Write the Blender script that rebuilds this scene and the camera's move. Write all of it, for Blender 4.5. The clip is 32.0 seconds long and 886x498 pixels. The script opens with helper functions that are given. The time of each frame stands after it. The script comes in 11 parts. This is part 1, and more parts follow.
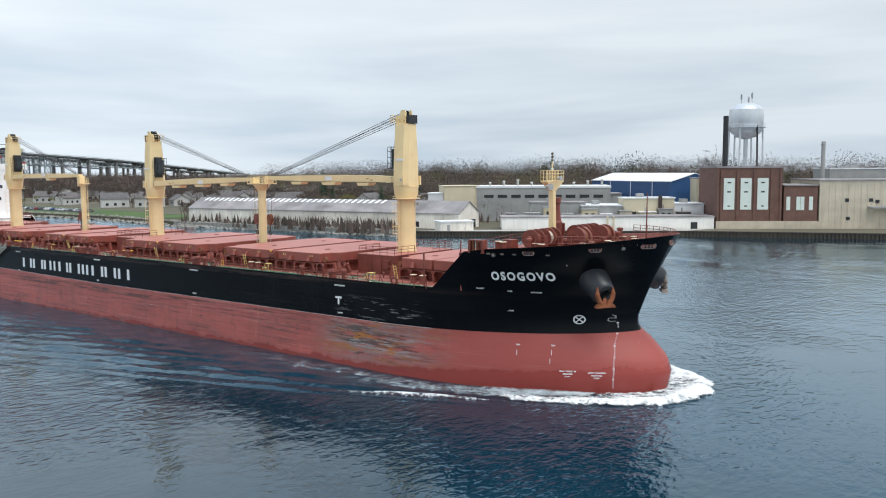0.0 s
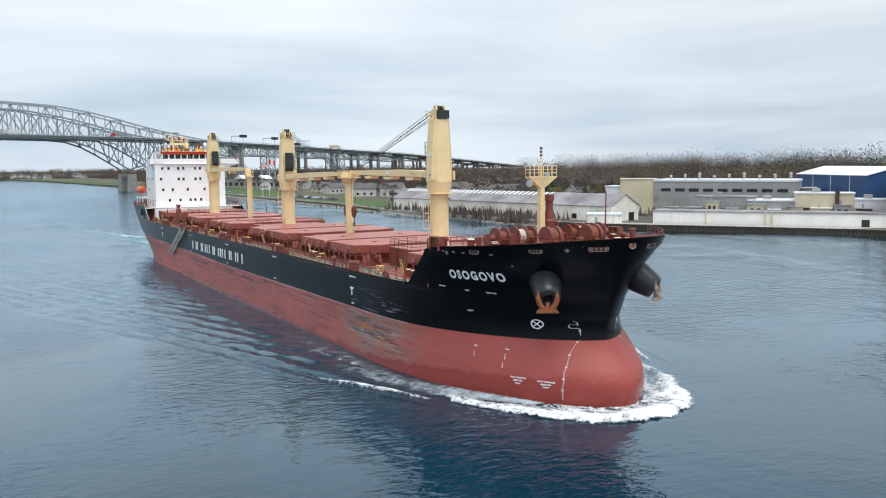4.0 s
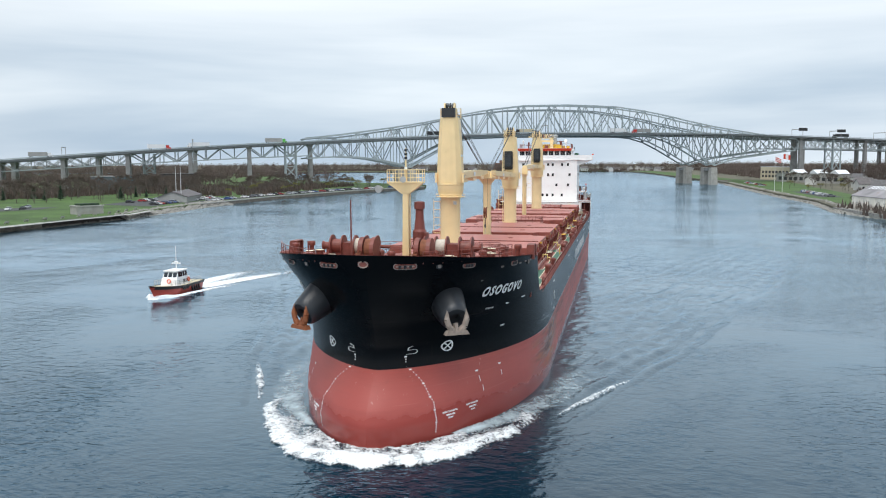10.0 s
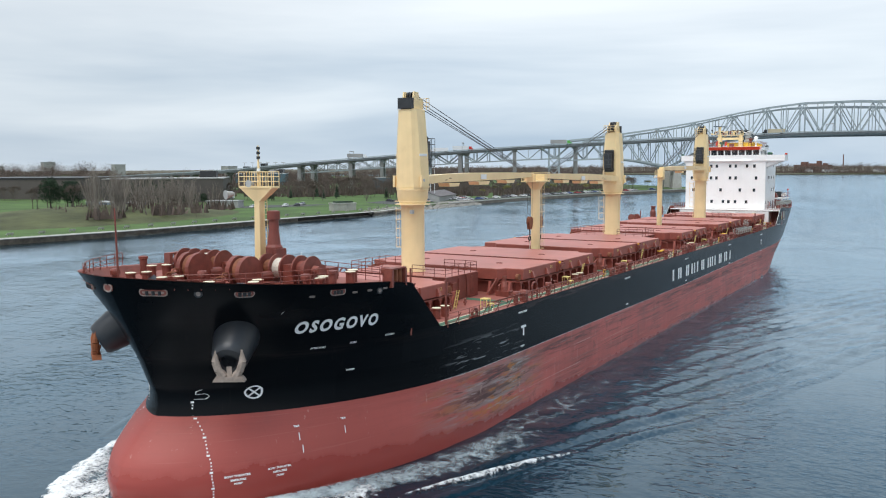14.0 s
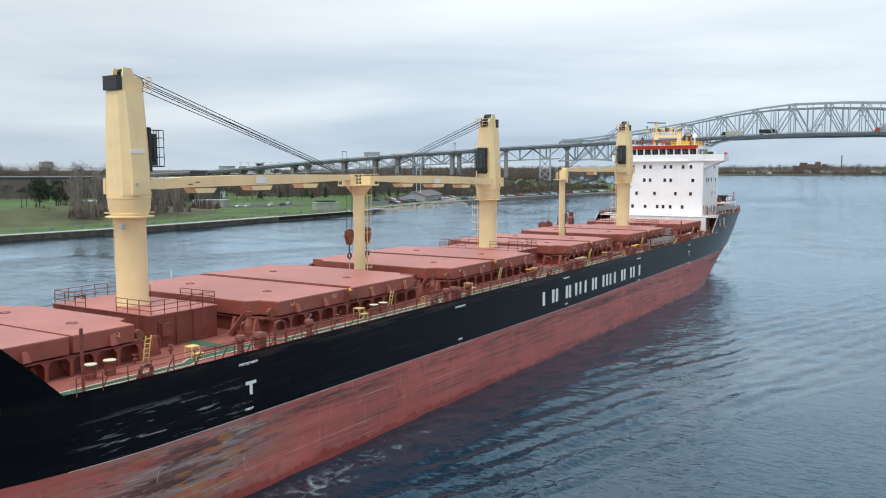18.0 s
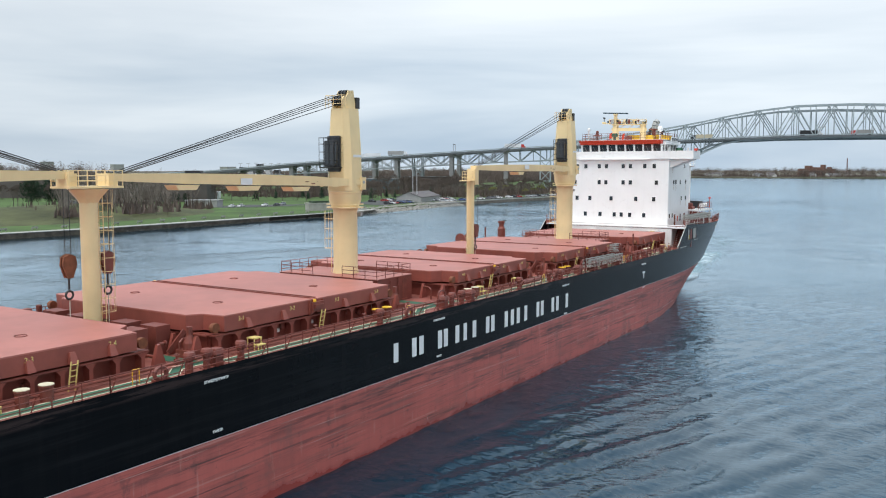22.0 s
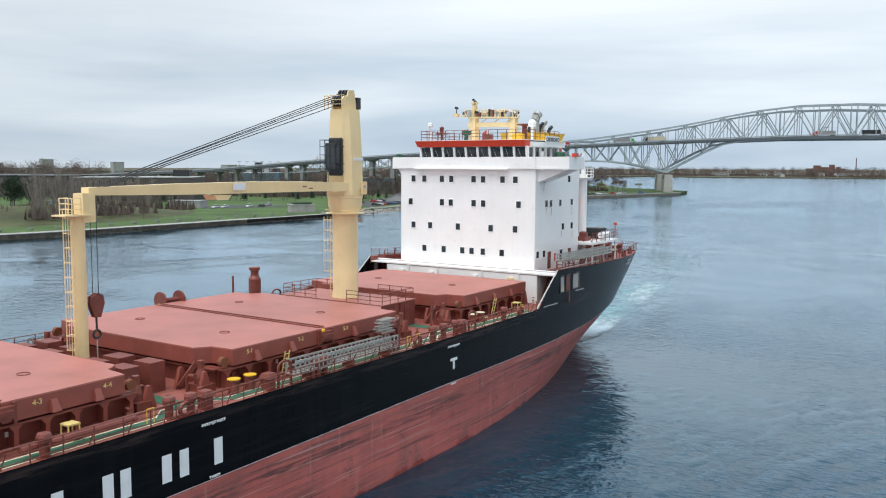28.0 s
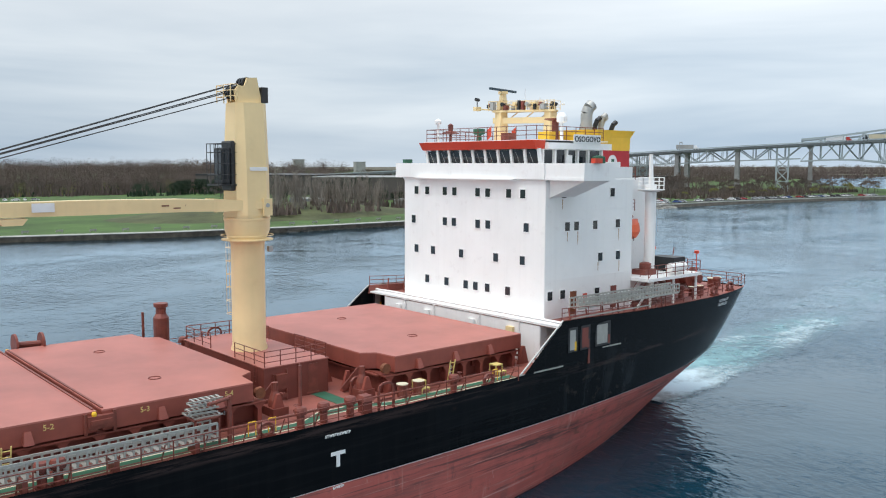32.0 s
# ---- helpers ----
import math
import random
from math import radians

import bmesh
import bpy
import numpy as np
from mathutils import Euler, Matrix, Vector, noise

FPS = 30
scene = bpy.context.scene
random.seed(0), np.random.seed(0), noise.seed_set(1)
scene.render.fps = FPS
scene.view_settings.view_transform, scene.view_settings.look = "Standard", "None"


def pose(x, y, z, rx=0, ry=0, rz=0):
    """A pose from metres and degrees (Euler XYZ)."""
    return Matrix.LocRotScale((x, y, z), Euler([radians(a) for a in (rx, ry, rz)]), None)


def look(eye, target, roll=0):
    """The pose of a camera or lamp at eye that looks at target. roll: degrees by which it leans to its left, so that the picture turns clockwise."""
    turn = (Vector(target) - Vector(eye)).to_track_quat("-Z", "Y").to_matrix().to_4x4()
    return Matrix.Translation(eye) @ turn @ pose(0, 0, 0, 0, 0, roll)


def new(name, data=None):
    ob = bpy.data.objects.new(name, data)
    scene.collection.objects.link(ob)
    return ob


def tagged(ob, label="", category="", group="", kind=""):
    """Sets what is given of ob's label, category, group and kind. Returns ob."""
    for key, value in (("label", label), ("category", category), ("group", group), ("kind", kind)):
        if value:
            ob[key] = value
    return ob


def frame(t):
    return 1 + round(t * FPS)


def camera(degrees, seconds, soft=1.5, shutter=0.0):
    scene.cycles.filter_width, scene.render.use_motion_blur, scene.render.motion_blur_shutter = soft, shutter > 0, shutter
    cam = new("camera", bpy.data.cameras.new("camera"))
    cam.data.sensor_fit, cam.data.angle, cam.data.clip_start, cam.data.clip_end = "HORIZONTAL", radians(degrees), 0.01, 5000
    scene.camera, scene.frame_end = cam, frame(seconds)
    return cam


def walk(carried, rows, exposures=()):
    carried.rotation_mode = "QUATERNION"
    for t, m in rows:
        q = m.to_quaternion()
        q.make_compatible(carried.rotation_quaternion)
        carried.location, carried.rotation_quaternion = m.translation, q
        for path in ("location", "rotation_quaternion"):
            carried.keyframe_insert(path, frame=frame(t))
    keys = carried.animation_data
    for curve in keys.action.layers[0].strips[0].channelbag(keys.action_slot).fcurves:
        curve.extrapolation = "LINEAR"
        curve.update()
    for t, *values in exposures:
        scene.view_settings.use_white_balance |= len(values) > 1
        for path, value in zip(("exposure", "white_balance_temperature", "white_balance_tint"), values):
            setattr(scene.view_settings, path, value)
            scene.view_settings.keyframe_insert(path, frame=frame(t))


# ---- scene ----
cam = camera(55.12, 32.0, soft=1.1)
PATH = [
    (0.0, 24.07, -94.25, 21.55, 84.672, 0.323, 38.699),
    (0.5, 29.96, -92.08, 21.47, 84.617, 0.403, 42.242),
    (1.0, 35.73, -89.79, 21.39, 84.564, 0.453, 45.318),
    (1.5, 41.61, -87.07, 21.35, 84.504, 0.466, 47.946),
    (2.0, 47.65, -83.62, 21.38, 84.456, 0.412, 50.305),
    (2.5, 53.73, -79.43, 21.45, 84.426, 0.396, 52.539),
    (4.5, 76.85, -58.13, 21.73, 84.258, 0.390, 62.531),
    (5.0, 81.76, -52.07, 21.75, 84.270, 0.360, 65.290),
    (5.5, 86.66, -46.03, 21.79, 84.260, 0.303, 68.180),
    (6.0, 91.40, -39.99, 21.85, 84.190, 0.310, 71.143),
    (6.5, 95.66, -33.58, 21.90, 84.138, 0.281, 74.819),
    (7.0, 99.48, -27.09, 21.88, 84.111, 0.297, 78.665),
    (7.5, 103.03, -20.34, 21.94, 84.074, 0.300, 82.604),
    (8.0, 106.33, -13.67, 22.03, 84.057, 0.241, 86.448),
    (8.5, 109.42, -7.01, 22.11, 84.031, 0.224, 90.382),
    (9.0, 112.20, -0.51, 22.17, 84.022, 0.292, 94.278),
    (9.5, 114.27, 6.18, 22.23, 84.008, 0.275, 98.130),
    (10.0, 115.74, 12.64, 22.28, 84.025, 0.246, 101.811),
    (10.5, 116.56, 18.57, 22.28, 84.020, 0.244, 105.602),
    (11.0, 116.87, 23.53, 22.24, 84.059, 0.256, 109.072),
    (11.5, 116.70, 27.52, 22.16, 84.121, 0.289, 111.964),
    (12.0, 116.18, 30.77, 22.15, 84.221, 0.351, 114.488),
    (12.5, 115.59, 33.77, 22.11, 84.250, 0.366, 117.045),
    (13.0, 115.18, 36.88, 22.05, 84.298, 0.320, 119.551),
    (13.5, 114.51, 39.98, 21.95, 84.318, 0.323, 121.534),
    (14.0, 113.65, 42.85, 21.90, 84.294, 0.411, 121.785),
    (14.5, 112.73, 45.62, 21.84, 84.265, 0.460, 121.902),
    (15.0, 112.07, 47.96, 21.84, 84.240, 0.491, 121.905),
    (15.5, 111.70, 49.89, 21.86, 84.244, 0.485, 122.034),
    (17.5, 112.30, 53.49, 21.84, 84.266, 0.304, 122.046),
    (18.0, 112.23, 53.80, 21.74, 84.318, 0.322, 122.081),
    (18.5, 111.93, 54.01, 21.59, 84.355, 0.343, 122.103),
    (19.0, 111.64, 54.12, 21.49, 84.371, 0.323, 122.123),
    (19.5, 110.96, 54.22, 21.41, 84.411, 0.312, 122.183),
    (20.0, 110.19, 54.35, 21.37, 84.427, 0.299, 122.254),
    (20.5, 109.37, 54.58, 21.29, 84.435, 0.279, 122.322),
    (21.0, 108.17, 54.96, 21.20, 84.434, 0.221, 122.395),
    (21.5, 106.74, 55.25, 21.12, 84.435, 0.155, 122.435),
    (22.0, 105.41, 55.38, 21.04, 84.456, 0.112, 122.467),
    (22.5, 104.12, 55.48, 20.95, 84.466, 0.134, 122.555),
    (23.0, 102.71, 55.47, 20.91, 84.500, 0.201, 122.673),
    (23.5, 101.54, 55.54, 20.85, 84.484, 0.207, 122.717),
    (24.0, 100.49, 55.57, 20.82, 84.461, 0.205, 122.789),
    (24.5, 99.23, 55.66, 20.77, 84.427, 0.226, 122.831),
    (25.0, 97.89, 55.82, 20.73, 84.434, 0.263, 122.951),
    (25.5, 96.86, 56.12, 20.81, 84.374, 0.229, 122.913),
    (27.5, 93.20, 59.08, 22.15, 84.242, -0.093, 123.088),
    (28.0, 92.57, 60.11, 22.63, 84.289, -0.109, 123.179),
    (28.5, 91.89, 60.92, 23.23, 84.245, -0.091, 123.283),
    (29.0, 91.33, 61.78, 23.58, 84.202, -0.069, 124.304),
    (29.5, 90.73, 62.66, 23.66, 84.190, -0.005, 126.214),
    (30.0, 90.25, 63.53, 23.60, 84.251, 0.092, 128.596),
    (30.5, 89.88, 64.47, 23.57, 84.228, 0.100, 131.027),
    (31.0, 89.47, 65.45, 23.54, 84.181, 0.053, 133.513),
    (31.5, 89.03, 66.41, 23.48, 84.164, 0.032, 136.060),
    (32.0, 88.34, 67.56, 23.44, 84.178, 0.035, 138.900),
]
walk(cam, [(t, pose(*p)) for t, *p in PATH])
SHIP_SPEED, SHIP_DRIFT, SHIP_TRIM = 6.443, 1.057, -0.344

# world: high overcast with long streaks, over a Nishita sky
SUN_ELEV, SUN_ROT = 69.1, 98.4
world = bpy.data.worlds.new("overcast_sky")
scene.world = world
world.use_nodes = True
wt = world.node_tree
wt.nodes.clear()


def wnode(kind, **kw):
    n = wt.nodes.new(kind)
    for k, v in kw.items():
        n.inputs[k].default_value = v
    return n


w_out = wnode("ShaderNodeOutputWorld")
w_bg = wnode("ShaderNodeBackground")
w_sky = wnode("ShaderNodeTexSky")
w_sky.sky_type = "NISHITA"
w_sky.sun_disc = False
w_sky.sun_elevation, w_sky.sun_rotation = radians(SUN_ELEV), radians(SUN_ROT)
w_sky.air_density, w_sky.dust_density = 1.2, 2.5
w_geo = wnode("ShaderNodeTexCoord")
w_sep = wnode("ShaderNodeSeparateXYZ")
wt.links.new(w_geo.outputs["Generated"], w_sep.inputs[0])
# long level streaks in the cloud deck: the height above the horizon varies fast, the bearing slowly
w_abs = wnode("ShaderNodeMath")
w_abs.operation = "ABSOLUTE"
wt.links.new(w_sep.outputs["Z"], w_abs.inputs[0])
w_map = wnode("ShaderNodeMapping")
w_map.inputs["Scale"].default_value = (1.5, 1.5, 13.0)
w_map.inputs["Rotation"].default_value = (radians(2.5), radians(-2.0), 0)
wt.links.new(w_geo.outputs["Generated"], w_map.inputs[0])
w_noise = wnode("ShaderNodeTexNoise", Scale=1.0, Detail=5.0, Roughness=0.5, Distortion=0.25)
wt.links.new(w_map.outputs[0], w_noise.inputs["Vector"])
w_ramp = wnode("ShaderNodeValToRGB")
w_ramp.color_ramp.elements[0].position, w_ramp.color_ramp.elements[0].color = 0.32, (0.41, 0.52, 0.64, 1)
w_ramp.color_ramp.elements[1].position, w_ramp.color_ramp.elements[1].color = 0.62, (0.73, 0.81, 0.88, 1)
wt.links.new(w_noise.outputs[0], w_ramp.inputs[0])
# higher up the deck closes to an even, brighter white with faint mottling
w_map2 = wnode("ShaderNodeMapping")
w_map2.inputs["Scale"].default_value = (3.0, 3.0, 9.0)
wt.links.new(w_geo.outputs["Generated"], w_map2.inputs[0])
w_noise2 = wnode("ShaderNodeTexNoise", Scale=1.0, Detail=5.0, Roughness=0.45, Distortion=0.3)
wt.links.new(w_map2.outputs[0], w_noise2.inputs["Vector"])
w_ramp2 = wnode("ShaderNodeValToRGB")
w_ramp2.color_ramp.elements[0].position, w_ramp2.color_ramp.elements[0].color = 0.30, (0.86, 0.91, 0.95, 1)
w_ramp2.color_ramp.elements[1].position, w_ramp2.color_ramp.elements[1].color = 0.65, (0.94, 0.97, 0.99, 1)
wt.links.new(w_noise2.outputs[0], w_ramp2.inputs[0])
w_high = wnode("ShaderNodeMapRange")
w_high.interpolation_type = "SMOOTHSTEP"
w_high.inputs["From Min"].default_value, w_high.inputs["From Max"].default_value = 0.05, 0.30
wt.links.new(w_abs.outputs[0], w_high.inputs["Value"])
w_mul = wnode("ShaderNodeMix")
w_mul.data_type = "RGBA"
wt.links.new(w_high.outputs[0], w_mul.inputs["Factor"])
wt.links.new(w_ramp.outputs[0], w_mul.inputs[6])
wt.links.new(w_ramp2.outputs[0], w_mul.inputs[7])
# towards the zenith the veil thins and the blue comes through
w_top = wnode("ShaderNodeMapRange")
w_top.interpolation_type = "SMOOTHSTEP"
w_top.inputs["From Min"].default_value, w_top.inputs["From Max"].default_value = 0.30, 0.75
wt.links.new(w_abs.outputs[0], w_top.inputs["Value"])
w_zen = wnode("ShaderNodeMix")
w_zen.data_type = "RGBA"
wt.links.new(w_top.outputs[0], w_zen.inputs["Factor"])
wt.links.new(w_mul.outputs[2], w_zen.inputs[6])
w_zen.inputs[7].default_value = (0.52, 0.70, 0.90, 1)
w_skys = wnode("ShaderNodeVectorMath")
w_skys.operation = "SCALE"
w_skys.inputs["Scale"].default_value = 0.10
wt.links.new(w_sky.outputs[0], w_skys.inputs[0])
w_mix = wnode("ShaderNodeMix")
w_mix.data_type = "RGBA"
w_mix.inputs["Factor"].default_value = 0.93
wt.links.new(w_skys.outputs[0], w_mix.inputs[6])
wt.links.new(w_zen.outputs[2], w_mix.inputs[7])
# up and down the river the deck is brightest; over both banks it is thicker and greyer
w_ay = wnode("ShaderNodeMath")
w_ay.operation = "ABSOLUTE"
wt.links.new(w_sep.outputs["Y"], w_ay.inputs[0])
w_bank = wnode("ShaderNodeMapRange")
w_bank.interpolation_type = "SMOOTHSTEP"
w_bank.inputs["From Min"].default_value, w_bank.inputs["From Max"].default_value = 0.45, 0.95
w_bank.inputs["To Min"].default_value, w_bank.inputs["To Max"].default_value = 1.03, 0.88
wt.links.new(w_ay.outputs[0], w_bank.inputs["Value"])
w_dim = wnode("ShaderNodeVectorMath")
w_dim.operation = "SCALE"
wt.links.new(w_mix.outputs[2], w_dim.inputs[0])
wt.links.new(w_bank.outputs[0], w_dim.inputs["Scale"])
wt.links.new(w_dim.outputs[0], w_bg.inputs["Color"])
w_bg.inputs["Strength"].default_value = 1.0
wt.links.new(w_bg.outputs[0], w_out.inputs[0])

sun = new("sun", bpy.data.lights.new("sun", "SUN"))
sun.data.energy, sun.data.angle, sun.data.color = 2.5, radians(45), (1.0, 0.96, 0.90)
sun.matrix_basis = look((34, -5, 90), (0, 0, 0))
scene.view_settings.exposure = 0.22


# ---- materials ----
def material(name, base, rough=0.6, metal=0.0, vary=0.12, scale=1.5, fine=0.05, bump=0.1, rust=0.0, rust_scale=0.6, streak=0.0, spec=0.5, tint=None, coords="Object"):
    """A painted or raw surface: tone variation at two scales, fine relief, rust or grime patches and vertical streaks."""
    m = bpy.data.materials.new(name)
    m.use_nodes = True
    nt = m.node_tree
    b = nt.nodes["Principled BSDF"]
    L = nt.links.new
    b.inputs["Roughness"].default_value, b.inputs["Metallic"].default_value = rough, metal
    b.inputs["Specular IOR Level"].default_value = spec
    tc = nt.nodes.new("ShaderNodeTexCoord")

    def noise_at(sc, detail=4.0, stretch=None, rgh=0.55):
        n = nt.nodes.new("ShaderNodeTexNoise")
        n.inputs["Scale"].default_value, n.inputs["Detail"].default_value, n.inputs["Roughness"].default_value = sc, detail, rgh
        if stretch:
            mp = nt.nodes.new("ShaderNodeMapping")
            mp.inputs["Scale"].default_value = stretch
            L(tc.outputs[coords], mp.inputs[0])
            L(mp.outputs[0], n.inputs["Vector"])
        else:
            L(tc.outputs[coords], n.inputs["Vector"])
        return n

    def mixc(fac, a, bcol):
        x = nt.nodes.new("ShaderNodeMix")
        x.data_type = "RGBA"
        for sock, val in ((x.inputs["Factor"], fac), (x.inputs[6], a), (x.inputs[7], bcol)):
            if hasattr(val, "is_output"):
                L(val, sock)
            else:
                sock.default_value = val if not isinstance(val, tuple) else (*val[:3], 1)
        return x.outputs[2]

    def ramp(sock, lo, hi):
        r = nt.nodes.new("ShaderNodeMapRange")
        r.inputs["From Min"].default_value, r.inputs["From Max"].default_value = lo, hi
        L(sock, r.inputs["Value"])
        return r.outputs[0]

    dark = tuple(c * (1 - vary) for c in base)
    light = tuple(min(1, c * (1 + vary)) for c in base)
    col = mixc(ramp(noise_at(scale).outputs[0], 0.3, 0.7), dark, light)
    info = nt.nodes.new("ShaderNodeObjectInfo")
    col = mixc(ramp(info.outputs["Random"], 0, 6), col, tint or dark)
    if streak:
        s = noise_at(1.0, 5.0, (2.2, 2.2, 0.09), 0.6)
        grime = tuple(c * 0.55 + 0.02 for c in base)
        k = nt.nodes.new("ShaderNodeMath")
        k.operation = "MULTIPLY"
        k.inputs[1].default_value = streak
        L(ramp(s.outputs[0], 0.52, 0.78), k.inputs[0])
        col = mixc(k.outputs[0], col, grime)
    if rust:
        s = noise_at(rust_scale, 8.0, None, 0.68)
        k = nt.nodes.new("ShaderNodeMath")
        k.operation = "MULTIPLY"
        k.inputs[1].default_value = rust
        L(ramp(s.outputs[0], 0.58, 0.70), k.inputs[0])
        col = mixc(k.outputs[0], col, (0.17, 0.065, 0.03))
    L(col, b.inputs["Base Color"])
    if bump:
        bp = nt.nodes.new("ShaderNodeBump")
        bp.inputs["Strength"].default_value, bp.inputs["Distance"].default_value = bump, fine
        L(noise_at(scale * 6, 6.0).outputs[0], bp.inputs["Height"])
        L(bp.outputs[0], b.inputs["Normal"])
    return m


def glass_mat(name, base, rough=0.08):
    m = bpy.data.materials.new(name)
    m.use_nodes = True
    b = m.node_tree.nodes["Principled BSDF"]
    b.inputs["Base Color"].default_value = (*base, 1)
    b.inputs["Roughness"].default_value = rough
    b.inputs["Specular IOR Level"].default_value = 0.7
    return m


def hull_mat(name, base, rough, spec, plates, scuff, scuff_col, streak, stain, torn, wet=False):
    """Ship's side paint: plates of slightly different tone, level scuffs and scratches, rust runs and stains."""
    m = bpy.data.materials.new(name)
    m.use_nodes = True
    nt = m.node_tree
    b = nt.nodes["Principled BSDF"]
    L = nt.links.new
    b.inputs["Specular IOR Level"].default_value = spec
    tc = nt.nodes.new("ShaderNodeTexCoord")
    sep = nt.nodes.new("ShaderNodeSeparateXYZ")
    com = nt.nodes.new("ShaderNodeCombineXYZ")
    L(tc.outputs["Object"], sep.inputs[0])
    L(sep.outputs["X"], com.inputs[0])
    L(sep.outputs["Z"], com.inputs[1])

    def noise_at(stretch, scale, detail, rgh):
        mp = nt.nodes.new("ShaderNodeMapping")
        mp.inputs["Scale"].default_value = stretch
        L(tc.outputs["Object"], mp.inputs[0])
        n = nt.nodes.new("ShaderNodeTexNoise")
        n.inputs["Scale"].default_value, n.inputs["Detail"].default_value, n.inputs["Roughness"].default_value = scale, detail, rgh
        L(mp.outputs[0], n.inputs["Vector"])
        return n.outputs[0]

    def span(sock, lo, hi, top):
        r = nt.nodes.new("ShaderNodeMapRange")
        r.inputs["From Min"].default_value, r.inputs["From Max"].default_value, r.inputs["To Max"].default_value = lo, hi, top
        L(sock, r.inputs["Value"])
        return r.outputs[0]

    def mixc(fac, a_, c):
        x = nt.nodes.new("ShaderNodeMix")
        x.data_type = "RGBA"
        L(fac, x.inputs["Factor"])
        L(a_, x.inputs[6])
        x.inputs[7].default_value = (*c, 1)
        return x.outputs[2]

    br = nt.nodes.new("ShaderNodeTexBrick")
    br.inputs["Scale"].default_value, br.inputs["Brick Width"].default_value, br.inputs["Row Height"].default_value, br.inputs["Mortar Size"].default_value = 1.0, 9.6, 2.35, 0.012
    br.inputs["Mortar Smooth"].default_value, br.inputs["Bias"].default_value = 0.4, 0.0
    br.inputs["Color1"].default_value = (*[c * (1 - plates) for c in base], 1)
    br.inputs["Color2"].default_value = (*[min(1, c * (1 + plates)) for c in base], 1)
    br.inputs["Mortar"].default_value = (*[c * 0.72 for c in base], 1)
    L(com.outputs[0], br.inputs["Vector"])
    col = br.outputs["Color"]
    # the bow is freshly kept, the long side and the quarter are worn
    bow = nt.nodes.new("ShaderNodeMapRange")
    bow.inputs["From Min"].default_value, bow.inputs["From Max"].default_value, bow.inputs["To Min"].default_value, bow.inputs["To Max"].default_value = 52.0, 78.0, 1.0, 0.22
    L(sep.outputs["X"], bow.inputs["Value"])

    def times(p, q):
        r = nt.nodes.new("ShaderNodeMath")
        r.operation = "MULTIPLY"
        L(p, r.inputs[0])
        L(q, r.inputs[1])
        return r.outputs[0]

    col = mixc(span(noise_at((0.10, 0.10, 0.35), 1.0, 5.0, 0.6), 0.42, 0.72, 0.55), col, tuple(min(1, c * 1.30 + 0.012 * (base[0] > 0.1)) for c in base))
    col = mixc(times(bow.outputs[0], span(noise_at((1.1, 1.1, 0.045), 1.0, 5.0, 0.65), 0.47, 0.72, streak)), col, tuple(c * 0.45 + 0.012 for c in base))
    col = mixc(span(noise_at((2.6, 2.6, 0.06), 1.0, 3.0, 0.6), 0.64, 0.74, streak * 0.8), col, stain)
    col = mixc(times(bow.outputs[0], span(noise_at((0.10, 0.10, 2.4), 1.0, 7.0, 0.70), 0.50, 0.66, scuff)), col, scuff_col)
    col = mixc(times(bow.outputs[0], span(noise_at((0.5, 0.5, 0.8), 1.0, 9.0, 0.75), 0.62, 0.72, scuff)), col, (0.13, 0.055, 0.035))
    # fender belt: a broken line of scratches along the side; torn shoulder: paint rubbed off to steel, primer and rust
    def band(sock, mid, half):
        r1 = nt.nodes.new("ShaderNodeMath")
        r1.operation = "SUBTRACT"
        r1.inputs[1].default_value = mid
        L(sock, r1.inputs[0])
        r2 = nt.nodes.new("ShaderNodeMath")
        r2.operation = "ABSOLUTE"
        L(r1.outputs[0], r2.inputs[0])
        r3 = nt.nodes.new("ShaderNodeMapRange")
        r3.inputs["From Min"].default_value, r3.inputs["From Max"].default_value, r3.inputs["To Min"].default_value, r3.inputs["To Max"].default_value = half * 0.35, half, 1.0, 0.0
        L(r2.outputs[0], r3.inputs["Value"])
        return r3.outputs[0]

    belt_z, belt_h, torn_x, torn_l, torn_z, torn_h, torn_k = torn
    belt = times(band(sep.outputs["Z"], belt_z, belt_h), span(noise_at((0.22, 0.22, 3.2), 1.0, 8.0, 0.72), 0.45, 0.56, 1.0))
    col = mixc(times(times(belt, bow.outputs[0]), span(noise_at((0.06, 0.06, 0.06), 1.0, 2.0, 0.5), 0.28, 0.5, 0.85)), col, (0.045, 0.03, 0.028))
    zone = times(band(sep.outputs["X"], torn_x, torn_l), band(sep.outputs["Z"], torn_z, torn_h))
    dark = base[0] < 0.1
    for stretch, lo, hi, c in (((0.16, 0.16, 1.1), 0.50, 0.60, (0.012, 0.012, 0.013)), ((0.20, 0.20, 2.6), 0.57, 0.60, (0.40, 0.41, 0.42)), ((0.35, 0.35, 4.0), 0.60, 0.63, (0.30, 0.31, 0.32))) if dark else (((0.16, 0.16, 1.1), 0.42, 0.52, (0.25, 0.205, 0.19)), ((0.13, 0.13, 1.7), 0.51, 0.58, (0.085, 0.062, 0.055)), ((0.2, 0.2, 1.5), 0.53, 0.60, (0.36, 0.145, 0.035)), ((0.30, 0.30, 0.9), 0.55, 0.61, (0.44, 0.16, 0.030)), ((0.22, 0.22, 3.0), 0.55, 0.62, (0.36, 0.34, 0.33)), ((0.3, 0.3, 2.2), 0.57, 0.61, (0.035, 0.032, 0.030))):
        nz = noise_at(stretch, 1.0, 8.0, 0.68)
        col = mixc(times(zone, span(nz, lo, hi, torn_k)), col, c)
